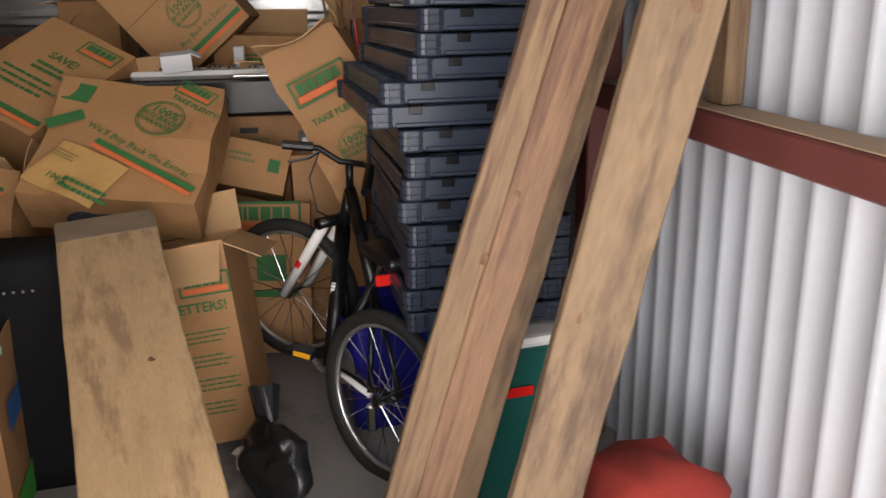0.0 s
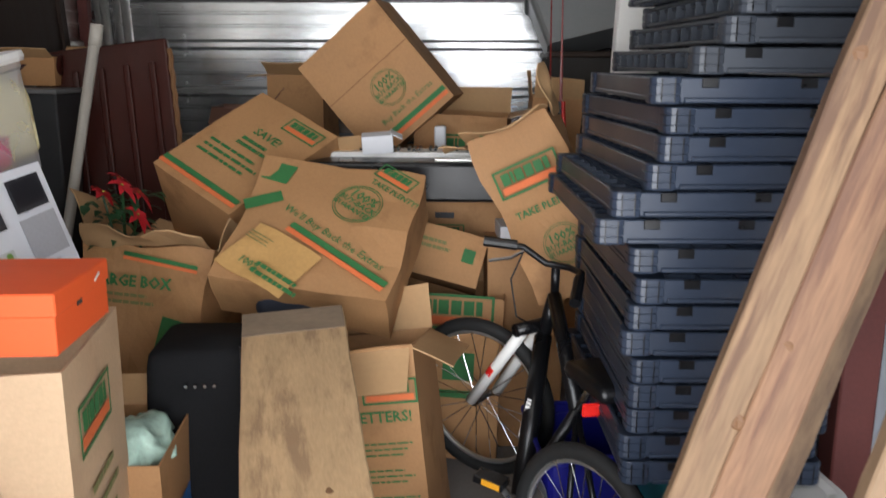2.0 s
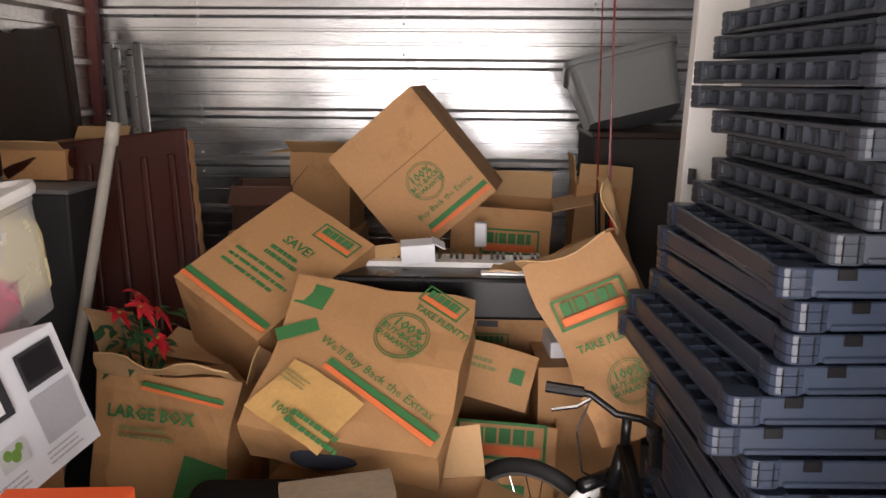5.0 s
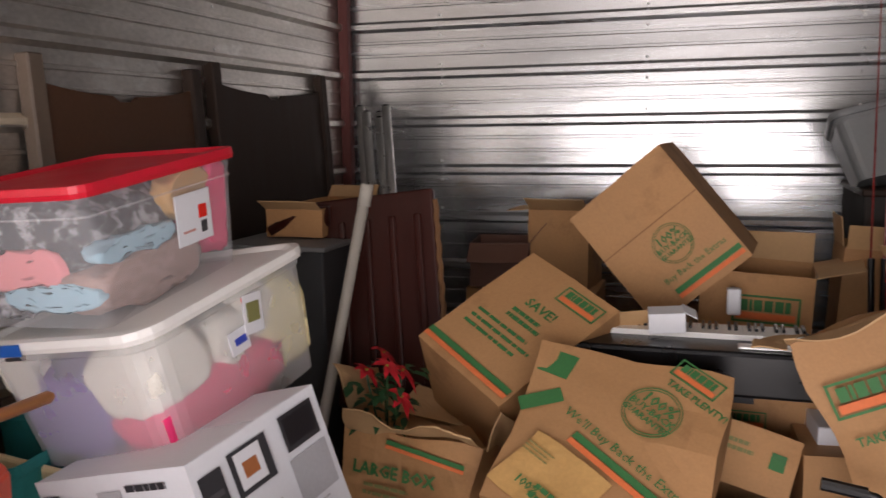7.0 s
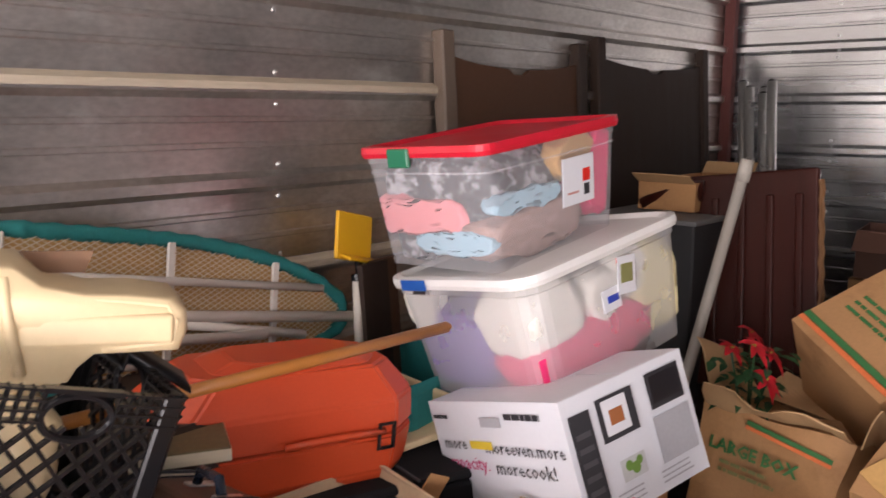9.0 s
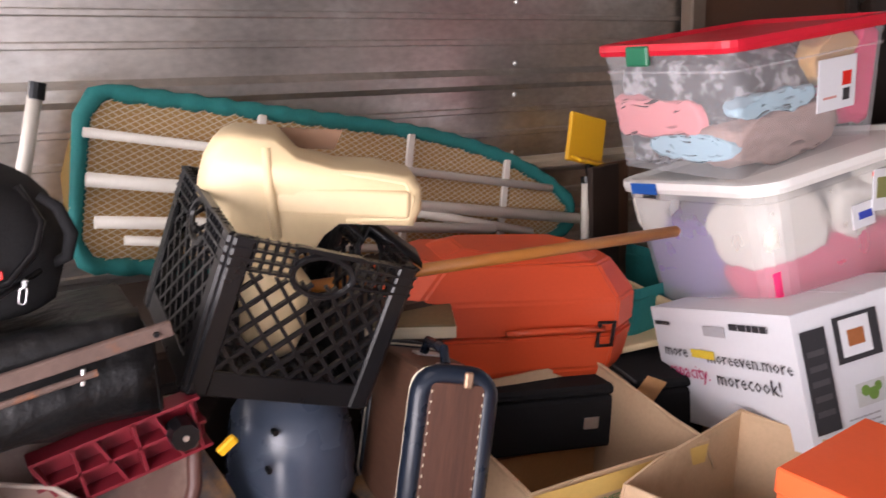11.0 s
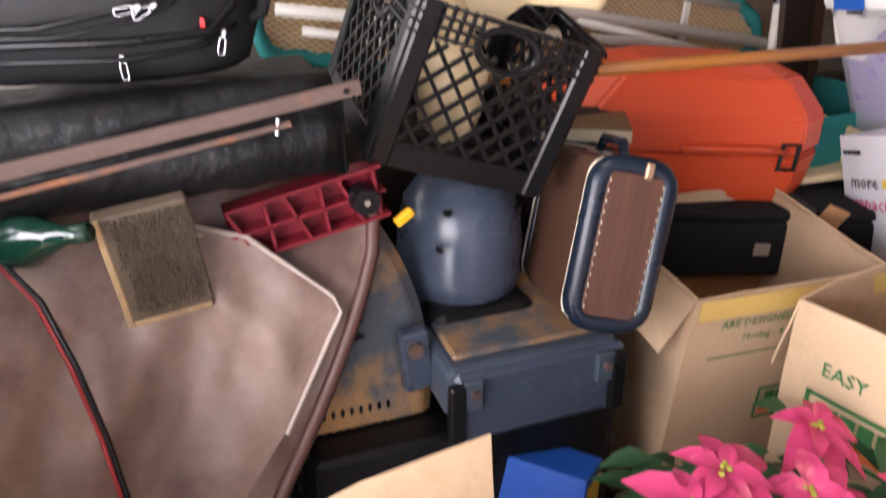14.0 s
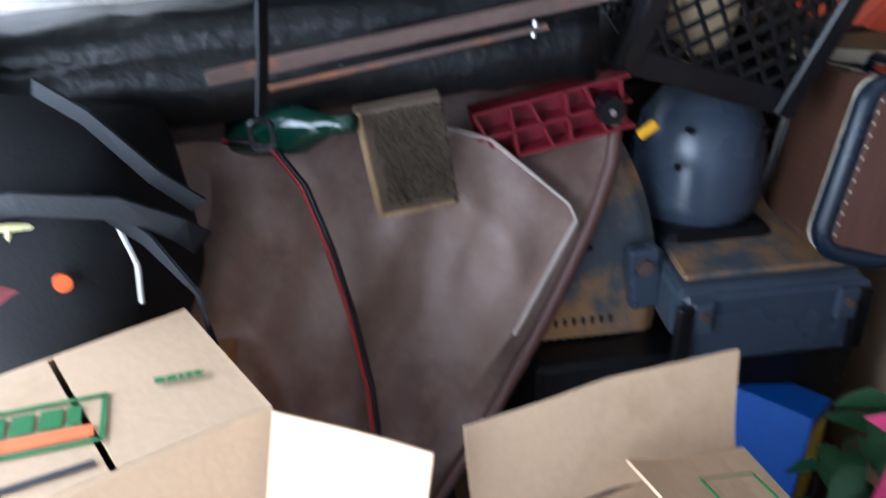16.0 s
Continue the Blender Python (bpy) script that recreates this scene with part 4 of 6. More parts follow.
part("oven_door_picture", one((0, 0, 0.0008), (0.10, 0.065, 0.0006)), mat("dark_glass_ink", (0.012, 0.012, 0.016), 0.35), b, m=on_right(D, 0.12, 0.087))
for i in range(3):
    bars(b, on_right(D, 0.10, -0.10 - i * 0.012), 0.12, 0.010, 1, mat("grey_card", (0.4, 0.4, 0.42)), "print_line", 0.4, i + 3)
    bars(b, on_right(D, -0.06, -0.10 - i * 0.012), 0.10, 0.010, 1, mat("grey_card", (0.4, 0.4, 0.42)), "print_line", 0.4, i + 7)
for x, z, r in ((-0.055, -0.048, 0.012), (-0.035, -0.058, 0.014), (-0.020, -0.045, 0.010)):
    part("vegetable_slice", rod(bmesh.new(), (0, 0, 0.0004), (0, 0, 0.0012), r, n=14), mat("leaf_green_ink", (0.16, 0.30, 0.06), 0.6), b, m=on_right(D, x, z))
carton("closed kraft carton under the microwave box", (-0.98, 1.53, 0.43), (0.50, 0.46, 0.86), (0, 0, -10), seed=26)
tub("teal_tub", "teal plastic tub beside the microwave carton", pose(-1.42, 1.42, 1.10, 0, 0, 5), 0.36, 0.40, 1.08, TEAL, None, 0.95)
# ---- milk crate ----


def milk_crate():
    w, l, h = 0.326, 0.34, 0.274
    ob = thing("milk_crate", pose(-1.054, 0.186, 1.335, 9.1, 17.8, 88.1), "black plastic milk crate with lattice sides, tipped over", "crate")
    for turn, span, out in ((0, w, l), (90, l, w), (180, w, l), (270, l, w)):
        bm = bmesh.new()
        hw, z0, z1 = span / 2 - 0.03, -h / 2 + 0.045, h / 2 - 0.06
        n = 9
        for k in range(-n, n + 1):
            for s in (-1, 1):
                x0 = k * 0.043
                pts = []
                for z in (z0, z1):
                    pts.append((x0 + s * (z - z0) * 0.95, z))
                (xa, za), (xb, zb) = pts
                if xa > xb:
                    xa, za, xb, zb = xb, zb, xa, za
                if xb < -hw or xa > hw:
                    continue
                if xa < -hw:
                    f = (-hw - xa) / (xb - xa)
                    xa, za = -hw, za + f * (zb - za)
                if xb > hw:
                    f = (hw - xa) / (xb - xa)
                    xb, zb = hw, za + f * (zb - za)
                ln = math.hypot(xb - xa, zb - za)
                if ln < 0.012:
                    continue
                cx, cz = (xa + xb) / 2, (za + zb) / 2
                if abs(cx) < 0.02 and cz > z1 - 0.03 and ln < 0.06:
                    continue
                bx(bm, (cx, 0, cz), (ln, 0.007, 0.0065), (0, -math.degrees(math.atan2(zb - za, xb - xa)), 0))
        base = pose(0, 0, 0, 0, 0, turn) @ pose(0, -out / 2 + 0.004, 0)
        part("lattice_side", bm, BLACK, ob, m=base)
        part("bottom_band", one((0, 0, -h / 2 + 0.022), (span - 0.01, 0.009, 0.044), bevel=0.002), BLACK, ob, m=base)
        for s in (-1, 1):
            part("corner_post", one((s * (span / 2 - 0.02), -0.002, 0), (0.034, 0.014, h), bevel=0.004), BLACK, ob, m=base)
        rim = bmesh.new()
        for z in (h / 2 - 0.004, h / 2 - 0.02, h / 2 - 0.036, h / 2 - 0.052):
            for s in (-1, 1):
                bx(rim, (s * (span / 4 + 0.025), -0.003, z), (span / 2 - 0.055, 0.014, 0.004))
        bx(rim, (0, -0.003, h / 2 - 0.004), (0.12, 0.014, 0.008))
        for s in (-1, 1):
            for i in range(6):
                bx(rim, (s * (0.055 + i * 0.017), -0.002, h / 2 - 0.028), (0.003, 0.011, 0.056))
        part("ribbed_rim", rim, BLACK, ob, m=base)
        loop = [(0.052 * math.cos(a), -0.002, h / 2 - 0.045 + 0.034 * math.sin(a)) for a in (2 * math.pi * i / 24 for i in range(24))]
        part("hand_hold", sweep(bmesh.new(), loop, 0.006, 6, True), BLACK, ob, m=base)
    bm = bmesh.new()
    for i in range(9):
        k = -w / 2 + 0.02 + i * (w - 0.04) / 8
        bx(bm, (k, 0, -h / 2 + 0.006), (0.006, l - 0.02, 0.01))
        bx(bm, (0, k * l / w, -h / 2 + 0.006), (w - 0.02, 0.006, 0.01))
    tagged(part("base_grid", bm, BLACK, ob), kind="stuff")
    return ob


milk_crate()
sc = thing("plastic_shell", pose(-1.06, 0.22, 1.50, 0, 0, 66), "cream moulded plastic shell with a grip, resting in the milk crate", "plastic part")
SHELL = [(-0.143, 0.040), (-0.133, 0.075), (-0.115, 0.103), (-0.094, 0.112), (-0.019, 0.105), (0.020, 0.068), (0.084, 0.047), (0.155, 0.041), (0.219, 0.029), (0.237, 0.004), (0.237, -0.032), (0.222, -0.063), (0.141, -0.058), (0.091, -0.055), (0.063, -0.074), (0.048, -0.095), (-0.058, -0.10), (-0.115, -0.06), (-0.147, 0.011)]


def shell_ring(depth, k):
    return [((x - 0.04) * k + 0.04, depth - 0.10 * max(0.0, 0.06 - x) * (depth < 0), z * k) for x, z in SHELL]


bm = loft(bmesh.new(), [shell_ring(-0.040, 0.90), shell_ring(-0.032, 0.96), shell_ring(-0.018, 1.0), shell_ring(0.10, 1.0), shell_ring(0.115, 0.95)])
part("shell", wobble(bm, 0.003, 14), CREAM, sc, smooth=True)
part("grip_channel", one((0.095, -0.041, -0.012), (0.235, 0.018, 0.050), rot=(0, 4, 0), bevel=0.0085, seg=3), CREAM, sc, "raised rounded channel along the grip", True)
part("grip_edge", sweep(bmesh.new(), [(0.02, -0.038, 0.048), (0.14, -0.036, 0.030), (0.205, -0.036, 0.018), (0.218, -0.036, -0.01), (0.210, -0.036, -0.046), (0.10, -0.038, -0.044)], 0.005, 8), CREAM, sc, smooth=True)
part("corner_ridge", sweep(bmesh.new(), [(-0.03, -0.045, 0.085), (-0.028, -0.052, 0.02), (-0.018, -0.05, -0.07)], 0.009, 8), CREAM, sc, smooth=True)
bm = loft(bmesh.new(), [[(x, y, z) for x, z in ((-0.012, 0.104), (0.102, 0.098), (0.086, 0.062), (0.02, 0.066))] for y in (0.075, 0.083)])
part("brown_flap", bm, mat("brown_hollow_card", (0.20, 0.105, 0.055), 0.7), sc, "brown flap standing in the opening")
arch = [(0.048 + 0.19 * i / 16, -0.085 + 0.035 * math.sin(math.pi * min(1.0, i / 7)) ** 0.7 * (1 if i < 8 else 0) + (0.035 - 0.085 * (i - 7) / 9 if i > 7 else 0) * (i > 7)) for i in range(17)]
bm = loft(bmesh.new(), [[(x, y, z) for x, z in arch] + [(x, y, z - 0.012) for x, z in arch[::-1]] for y in (-0.01, 0.09)])
part("black_liner", bm, BLACK, sc, "curved black plastic liner", True)
bm = bmesh.new()
bmesh.ops.create_icosphere(bm, subdivisions=4, radius=0.5, matrix=pose(-0.035, 0.0, -0.20) @ Matrix.Diagonal((0.13, 0.12, 0.22, 1)))
part("lower_shell", wobble(bm, 0.012, 18, 3), CREAM, sc, smooth=True)

# ---- wood-grain case ----
ac = thing("instrument_case", pose(-0.912, 0.402, 1.054, -13.5, 11.2, 72.8), "brown wood-grain case with navy rounded ends", "case")
part("body", one((0, 0.02, 0), (0.128, 0.32, 0.275), bevel=0.012, seg=2), VINYL, ac)
for s in (-1, 1):
    rim = [(px * 1.0, s * 0.165, pz) for px, pz, _ in rounded(0.118, 0.262, 0.035, 0, 5)]
    part("padded_rim", sweep(bmesh.new(), rim, 0.019, 10, True), NAVY, ac, "navy padded rim", True)
    part("end_panel", one((0, s * 0.176, 0), (0.100, 0.012, 0.246), bevel=0.004), VINYL_END, ac)
    for k in range(26):
        part("stitch", one((s * 0.0, s * 0.183, 0), (0.0014, 0.0016, 0.0045)), mat("cream_thread", (0.6, 0.55, 0.42), 0.7), ac, m=pose(0.045 if k % 2 else -0.045, 0, -0.105 + (k // 2) * 0.0175))
    for k, wd in ((0.150, 0.0022), (0.181, 0.0008)):
        q = 1.24 if k < 0.16 else 0.78
        part("piping" if k < 0.16 else "stitching", sweep(bmesh.new(), [(px * q, s * k, pz * (1.09 if k < 0.16 else 0.90)) for px, pz, _ in rounded(0.118, 0.262, 0.035, 0, 5)], wd, 5, True), mat("cream_thread", (0.6, 0.55, 0.42), 0.7), ac)
part("clasp", one((0.015, -0.186, 0.128), (0.014, 0.012, 0.028), bevel=0.003), mat("worn_brass", (0.35, 0.22, 0.14), 0.4, 0.7), ac)
part("handle", sweep(bmesh.new(), [(0, -0.10, 0.14), (0, -0.08, 0.165), (0, 0.02, 0.168), (0, 0.04, 0.14)], 0.009, 8), NAVY, ac)
for y in (-0.11, 0.05):
    part("hinge_plate", one((0.01, y, 0.139), (0.05, 0.04, 0.006), bevel=0.002), ALU, ac)

# ---- orange case ----
oc = thing("tool_case", pose(-1.30, 0.87, 1.085, 3, 4, 78), "orange faceted plastic tool case with a black latch", "tool case")


def facet(x, wy, wz, c):
    return [(x, -wy + c, wz), (x, wy - c, wz), (x, wy, wz - c), (x, wy, -wz + c), (x, wy - c, -wz), (x, -wy + c, -wz), (x, -wy, -wz + c), (x, -wy, wz - c)]


def case_half(z0, z1, top):
    rings = []
    for k, z in (((1.0, z0), (0.98, (z0 + z1) / 2), (0.74, z1)) if top else ((1.0, z0), (0.95, z1 * 0.6), (0.80, z1))):
        ring = []
        for x, y in ((-0.35, -0.09), (-0.28, -0.15), (0.05, -0.16), (0.24, -0.16), (0.33, -0.09), (0.33, 0.09), (0.24, 0.16), (-0.28, 0.15), (-0.35, 0.09)):
            ring.append((x * (k if top else k ** 0.7) + (0.03 * (1 - k)), y * k, z))
        rings.append(ring)
    bm = loft(bmesh.new(), rings)
    bmesh.ops.bevel(bm, geom=bm.edges[:], offset=0.007, segments=2, affect="EDGES")
    return bm


part("lid", case_half(0.004, 0.165, True), ORANGE_PL, oc)
part("base", case_half(-0.004, -0.16, False), ORANGE_PL, oc)
part("seam_rim", case_half(-0.007, 0.007, False), ORANGE_PL, oc)
part("latch", sweep(bmesh.new(), [(0.185, -0.168, -0.03), (0.225, -0.168, -0.03), (0.225, -0.168, 0.03), (0.185, -0.168, 0.03)], 0.006, 6, True), BLACK, oc, "black latch")
rings = [[(x * k + 0.02, y * k, z) for x, y in ((-0.22, -0.06), (-0.17, -0.105), (0.02, -0.115), (0.16, -0.10), (0.21, -0.05), (0.21, 0.05), (0.16, 0.10), (-0.17, 0.105), (-0.22, 0.06))] for z, k in ((0.14, 1.1), (0.165, 1.0), (0.185, 0.72))]
bm = loft(bmesh.new(), rings)
bmesh.ops.bevel(bm, geom=bm.edges[:], offset=0.005, segments=2, affect="EDGES")
part("lid_dome", bm, ORANGE_PL, oc, "raised faceted lid panel")
part("handle", sweep(bmesh.new(), [(0.20, -0.165, 0.012), (0.10, -0.178, 0.02), (0.0, -0.178, 0.02), (-0.06, -0.165, 0.012)], 0.008, 8), ORANGE_PL, oc, smooth=True)
bc = thing("black_case", pose(-1.22, 0.98, 0.865, 0, 4, 78), "flat black cloth-covered case with a torn corner", "case")
part("body", one((0.05, 0, -0.012), (0.68, 0.30, 0.14), bevel=0.012, seg=2), BLACK_MATT, bc)
part("lid", one((0.05, 0, 0.073), (0.685, 0.305, 0.026), bevel=0.008), BLACK_MATT, bc)
part("strap", sweep(bmesh.new(), [(0.14, -0.155, 0.088), (0.15, 0.15, 0.09)], 0.004, 6), GREY_NYLON, bc)
part("scuff", one((0.03, -0.152, -0.01), (0.04, 0.004, 0.03), bevel=0.001), ALU, bc)
part("torn_paper", wobble(one((0.16, -0.17, 0.05), (0.06, 0.004, 0.12), rot=(15, 20, 0), cuts=2), 0.006), KRAFT, bc)
carton("closed kraft carton under the black case", (-1.30, 0.98, 0.385), (0.56, 0.36, 0.77), (0, 0, 80), seed=27)
bs = thing("bench_slat", pose(-1.38, 1.08, 0.945, 0, -3, 80), "cream plastic bench end sticking out below the orange case", "bench")
part("board", one((0, 0, 0), (0.62, 0.34, 0.02), bevel=0.006, seg=2), CREAM, bs)
part("upstand", one((0.31, 0.0, 0.045), (0.02, 0.32, 0.12), bevel=0.009, seg=2), CREAM, bs)
bk = thing("book", pose(-1.18, 0.53, 1.165, 0, 0, 62), "old paperback with a worn printed cover", "book")
part("cover", one((0, 0, 0), (0.20, 0.15, 0.03), bevel=0.002), mat("olive_cover", (0.14, 0.11, 0.05), 0.5, vary=0.4), bk)
part("page_block", one((0.002, -0.002, 0), (0.197, 0.15, 0.024)), mat("paper_edges", (0.62, 0.55, 0.40), 0.9, stretch=(1, 1, 30)), bk)
st = thing("broom_handle", Matrix.Identity(4), "varnished wooden broom handle lying across the orange case", "broom handle")
part("pole", rod(bmesh.new(), (-1.16, 0.30, 1.285), (-1.026, 1.175, 1.315), 0.0135, n=14), BROOM, st, smooth=True)
part("end_cap", rod(bmesh.new(), (-1.027, 1.172, 1.3149), (-1.025, 1.184, 1.3152), 0.012, 0.008, n=14), BROOM, st)
dp = thing("dustpan", pose(-1.66, 1.45, 1.44, 0, -8, 6), "yellow plastic dustpan leaning on the steel wall", "dustpan")
part("pan", one((0, 0, 0), (0.014, 0.16, 0.15), rot=(-14, 0, 0), bevel=0.004), YELLOW, dp)
part("lip", one((0.02, 0, -0.07), (0.05, 0.16, 0.01), rot=(-14, 20, 0), bevel=0.003), YELLOW, dp)
part("grip", rod(bmesh.new(), (0, 0.01, -0.07), (-0.02, 0.03, -0.30), 0.014, n=10), BLACK, dp)
for y, mt, k in ((1.42, DARKWOOD, 0.06), (1.49, BROWNWOOD, 0.03)):
    p = thing("panel_board", pose(-1.60 + k, y + 0.05, 0.69, 0, -4, 12), "brown wood panel standing against the wall", "board")
    part("board", one((0, 0, 0), (0.02, 0.14, 1.36), bevel=0.002), mt, p)

# ---- ironing board ----
ib = thing("ironing_board", pose(-1.63, 0.66, 1.34, 0, 0, 0) @ pose(0, 0, 0, -9.8, 0, 0) @ pose(0, 0, 0, 0, -6, 0), "ironing board with teal cover seen from its mesh underside", "ironing board")


def board_half(u):
    """Half the board's width at u metres along it."""
    if u < -0.72:
        return 0.0
    end = min(1.0, max(0.0, (u + 0.74) / 0.06)) ** 0.5
    nose = 1.0 if u < 0.05 else max(0.0, 1 - ((u - 0.05) / 0.70) ** 2.0) ** 0.62
    return 0.205 * end * nose


us = [-0.735 + 1.47 * i / 60 for i in range(61)]
line = [(u, board_half(u)) for u in us] + [(u, -board_half(u)) for u in us[::-1]]
line = [(0.0, u, w) for u, w in line]
bm = loft(bmesh.new(), [[(x, u * k, w * k) for _, u, w in line] for x, k in ((-0.03, 0.99), (-0.012, 1.0))])
part("pad", bm, TAN_PAD, ib)
bm = bmesh.new()
rim = []
for _, u, w in line:
    rim.append(Vector((-0.004 + 0.003 * math.sin(u * 90), u * 0.985, w * 0.94)))
part("cover_hem", sweep(bm, rim[1:-1], [0.020 + 0.003 * math.sin(i * 2.1) for i in range(len(rim) - 2)], 7, True), TEAL, ib, "gathered teal cloth hem", True)
bm = bmesh.new()
for s in (-1, 1):
    for k in range(-92, 93):
        c0 = k * 0.025
        run = []
        for i in range(25):
            w = -0.2 + 0.4 * i / 24
            u = c0 + s * w * 1.75
            if abs(u) < 0.73 and abs(w) < board_half(u) * 0.93:
                run.append((0.0015 * s, u, w))
        if len(run) > 1:
            a, z = Vector(run[0]), Vector(run[-1])
            d = (z - a).normalized()
            q = Vector((0, -d.z, d.y)) * 0.0012
            bm.faces.new([bm.verts.new(p) for p in (a - q, z - q, z + q, a + q)])
tagged(part("steel_mesh", bm, mat("pale_enamel_mesh", (0.70, 0.60, 0.42), 0.5), ib, "cream expanded-steel mesh"), kind="stuff")
for a, z, r in (((0.018, -0.70, 0.10), (0.018, 0.62, 0.075), 0.011), ((0.03, -0.69, 0.0), (0.03, 0.74, -0.01), 0.016), ((0.045, -0.67, -0.09), (0.045, 0.40, -0.055), 0.014), ((0.03, 0.10, -0.02), (0.03, 0.55, -0.06), 0.013), ((0.018, -0.60, -0.13), (0.018, 0.30, -0.125), 0.011)):
    part("leg_tube", rod(bmesh.new(), a, z, r, n=10), ENAMEL, ib, smooth=True)
for u in (-0.30, 0.12, 0.45):
    h = board_half(u) * 0.9
    part("cross_brace", one((0.012, u, 0), (0.012, 0.022, 2 * h), bevel=0.003), ENAMEL, ib)
part("foot_bar", rod(bmesh.new(), (0.05, -0.80, 0.16), (0.05, -0.82, -0.06), 0.015, n=12), ENAMEL, ib, smooth=True)
part("foot_cap", rod(bmesh.new(), (0.05, -0.798, 0.155), (0.05, -0.796, 0.19), 0.017, n=12), BLACK, ib)
part("foot_bar", rod(bmesh.new(), (0.05, 0.73, 0.10), (0.05, 0.76, -0.16), 0.014, n=12), ENAMEL, ib, smooth=True)
part("foot_cap", rod(bmesh.new(), (0.05, 0.73, 0.10), (0.05, 0.727, 0.12), 0.016, n=12), BLACK, ib)
sp = thing("trunk", pose(-1.45, 0.25, 0.60, 0, 0, 90), "dark closed trunk under the heap by the wall", "trunk")
part("body", one((0, 0, 0), (1.1, 0.5, 1.18), bevel=0.01), DARKWOOD, sp)
part("lid_band", one((0, 0, 0.52), (1.11, 0.51, 0.02), bevel=0.004), BLACK, sp)
# added filler behind the tarp: blocks the bright gap between tray and tarp
sp = thing("trunk", pose(-1.40, -0.86, 0.62, 0, 0, 90), "dark trunk added to block the bright gap by the door jamb", "trunk")
part("body", one((0, 0, -0.025), (0.95, 0.60, 1.16), bevel=0.01), DARKWOOD, sp)
part("lid_band", one((0, 0, 0.54), (0.96, 0.61, 0.02), bevel=0.004), BLACK, sp)

# ---- backpack ----
bp = thing("backpack", pose(-1.09, -0.43, 1.53, 0, 0, 80), "charcoal and grey backpack lying on its side", "backpack")
# along the bag: place, top, bottom, half depth
BAG = [(-0.34, 0.02, -0.12, 0.05), (-0.31, 0.075, -0.160, 0.11), (-0.22, 0.098, -0.172, 0.15), (0.0, 0.100, -0.173, 0.165), (0.12, 0.088, -0.171, 0.16), (0.19, 0.068, -0.168, 0.145), (0.24, 0.040, -0.160, 0.115), (0.272, 0.005, -0.140, 0.075), (0.286, -0.035, -0.085, 0.03)]


def bag_at(x):
    for a, z in zip(BAG, BAG[1:]):
        if a[0] <= x <= z[0]:
            k = (x - a[0]) / (z[0] - a[0])
            return [p + (q - p) * k for p, q in zip(a[1:], z[1:])]
    return BAG[-1][1:] if x > 0 else BAG[0][1:]


def bag_front(x, z, off=0.0):
    """A point on the side of the bag that faces the room."""
    top, low, deep = bag_at(x)
    k = min(0.97, abs((z - (top + low) / 2) / ((top - low) / 2)))
    return Vector((x, -deep * (1 - k ** 2.6) ** (1 / 2.6) - off, z))


def bag_patch(name, outline, off, material, label=""):
    """A sewn panel following the bag's side."""
    pts = [(outline[i][0] + (outline[(i + 1) % len(outline)][0] - outline[i][0]) * k / 3, outline[i][1] + (outline[(i + 1) % len(outline)][1] - outline[i][1]) * k / 3) for i in range(len(outline)) for k in range(3)]
    cx, cz = sum(p[0] for p in pts) / len(pts), sum(p[1] for p in pts) / len(pts)
    rings = []
    for k, o in ((1.0, -0.004), (1.0, off * 0.6), (0.96, off), (0.8, off * 1.3), (0.55, off * 1.6), (0.3, off * 1.8), (0.08, off * 1.8)):
        rings.append([bag_front(cx + (x - cx) * k, cz + (z - cz) * k, o) for x, z in pts])
    return part(name, loft(bmesh.new(), rings), material, bp, label, True)


bm = bmesh.new()
rings = []
for i in range(33):
    x = -0.34 + 0.626 * i / 32
    top, low, deep = bag_at(x)
    ring = []
    for j in range(32):
        a = 2 * math.pi * j / 32
        c, q = math.cos(a), math.sin(a)
        ring.append((x, math.copysign(abs(c) ** 0.77, c) * deep, (top + low) / 2 + math.copysign(abs(q) ** 0.77, q) * (top - low) / 2))
    rings.append(ring)
part("main_bag", wobble(loft(bm, rings), 0.006, 13), DARK_NYLON, bp, smooth=True)
MID_NYLON = mat("dark_grey_nylon", (0.030, 0.030, 0.031), 0.85, spec=0.2, vary=0.2, scale=8, fine=220, bump=0.4)
bag_patch("grey_panel", [(-0.20, 0.066), (-0.01, 0.066), (0.065, 0.066), (0.128, 0.080), (0.150, 0.072), (0.135, 0.046), (0.136, 0.018), (0.172, -0.008), (0.145, -0.030), (0.09, -0.008), (0.03, 0.003), (-0.20, 0.004)], 0.008, GREY_NYLON, "mid-grey nylon panel")
bag_patch("side_lobe", [(0.152, 0.070), (0.185, 0.056), (0.188, 0.016), (0.174, -0.006), (0.140, 0.016), (0.134, 0.042)], 0.012, MID_NYLON)
bag_patch("lower_panel", [(-0.20, 0.0), (0.03, 0.0), (0.09, -0.012), (0.143, -0.034), (0.11, -0.050), (-0.01, -0.066), (-0.20, -0.07)], 0.010, MID_NYLON)
bag_patch("upper_flap", [(-0.20, 0.094), (0.0, 0.092), (0.09, 0.083), (0.12, 0.080), (0.06, 0.070), (-0.20, 0.070)], 0.008, MID_NYLON)
bag_patch("badge_panel", [(-0.15, 0.047), (0.038, 0.048), (0.070, 0.056), (0.108, 0.048), (0.098, 0.029), (0.108, 0.011), (0.080, 0.006), (0.038, 0.020), (-0.15, 0.025)], 0.016, DARK_NYLON)
m = Matrix.Translation(bag_front(0.070, 0.038, 0.032))
part("badge", one((0, 0, 0), (0.021, 0.006, 0.014), bevel=0.0025, seg=2), mat("red_enamel", (0.55, 0.03, 0.02), 0.3), bp, "small red enamel badge", m=m)
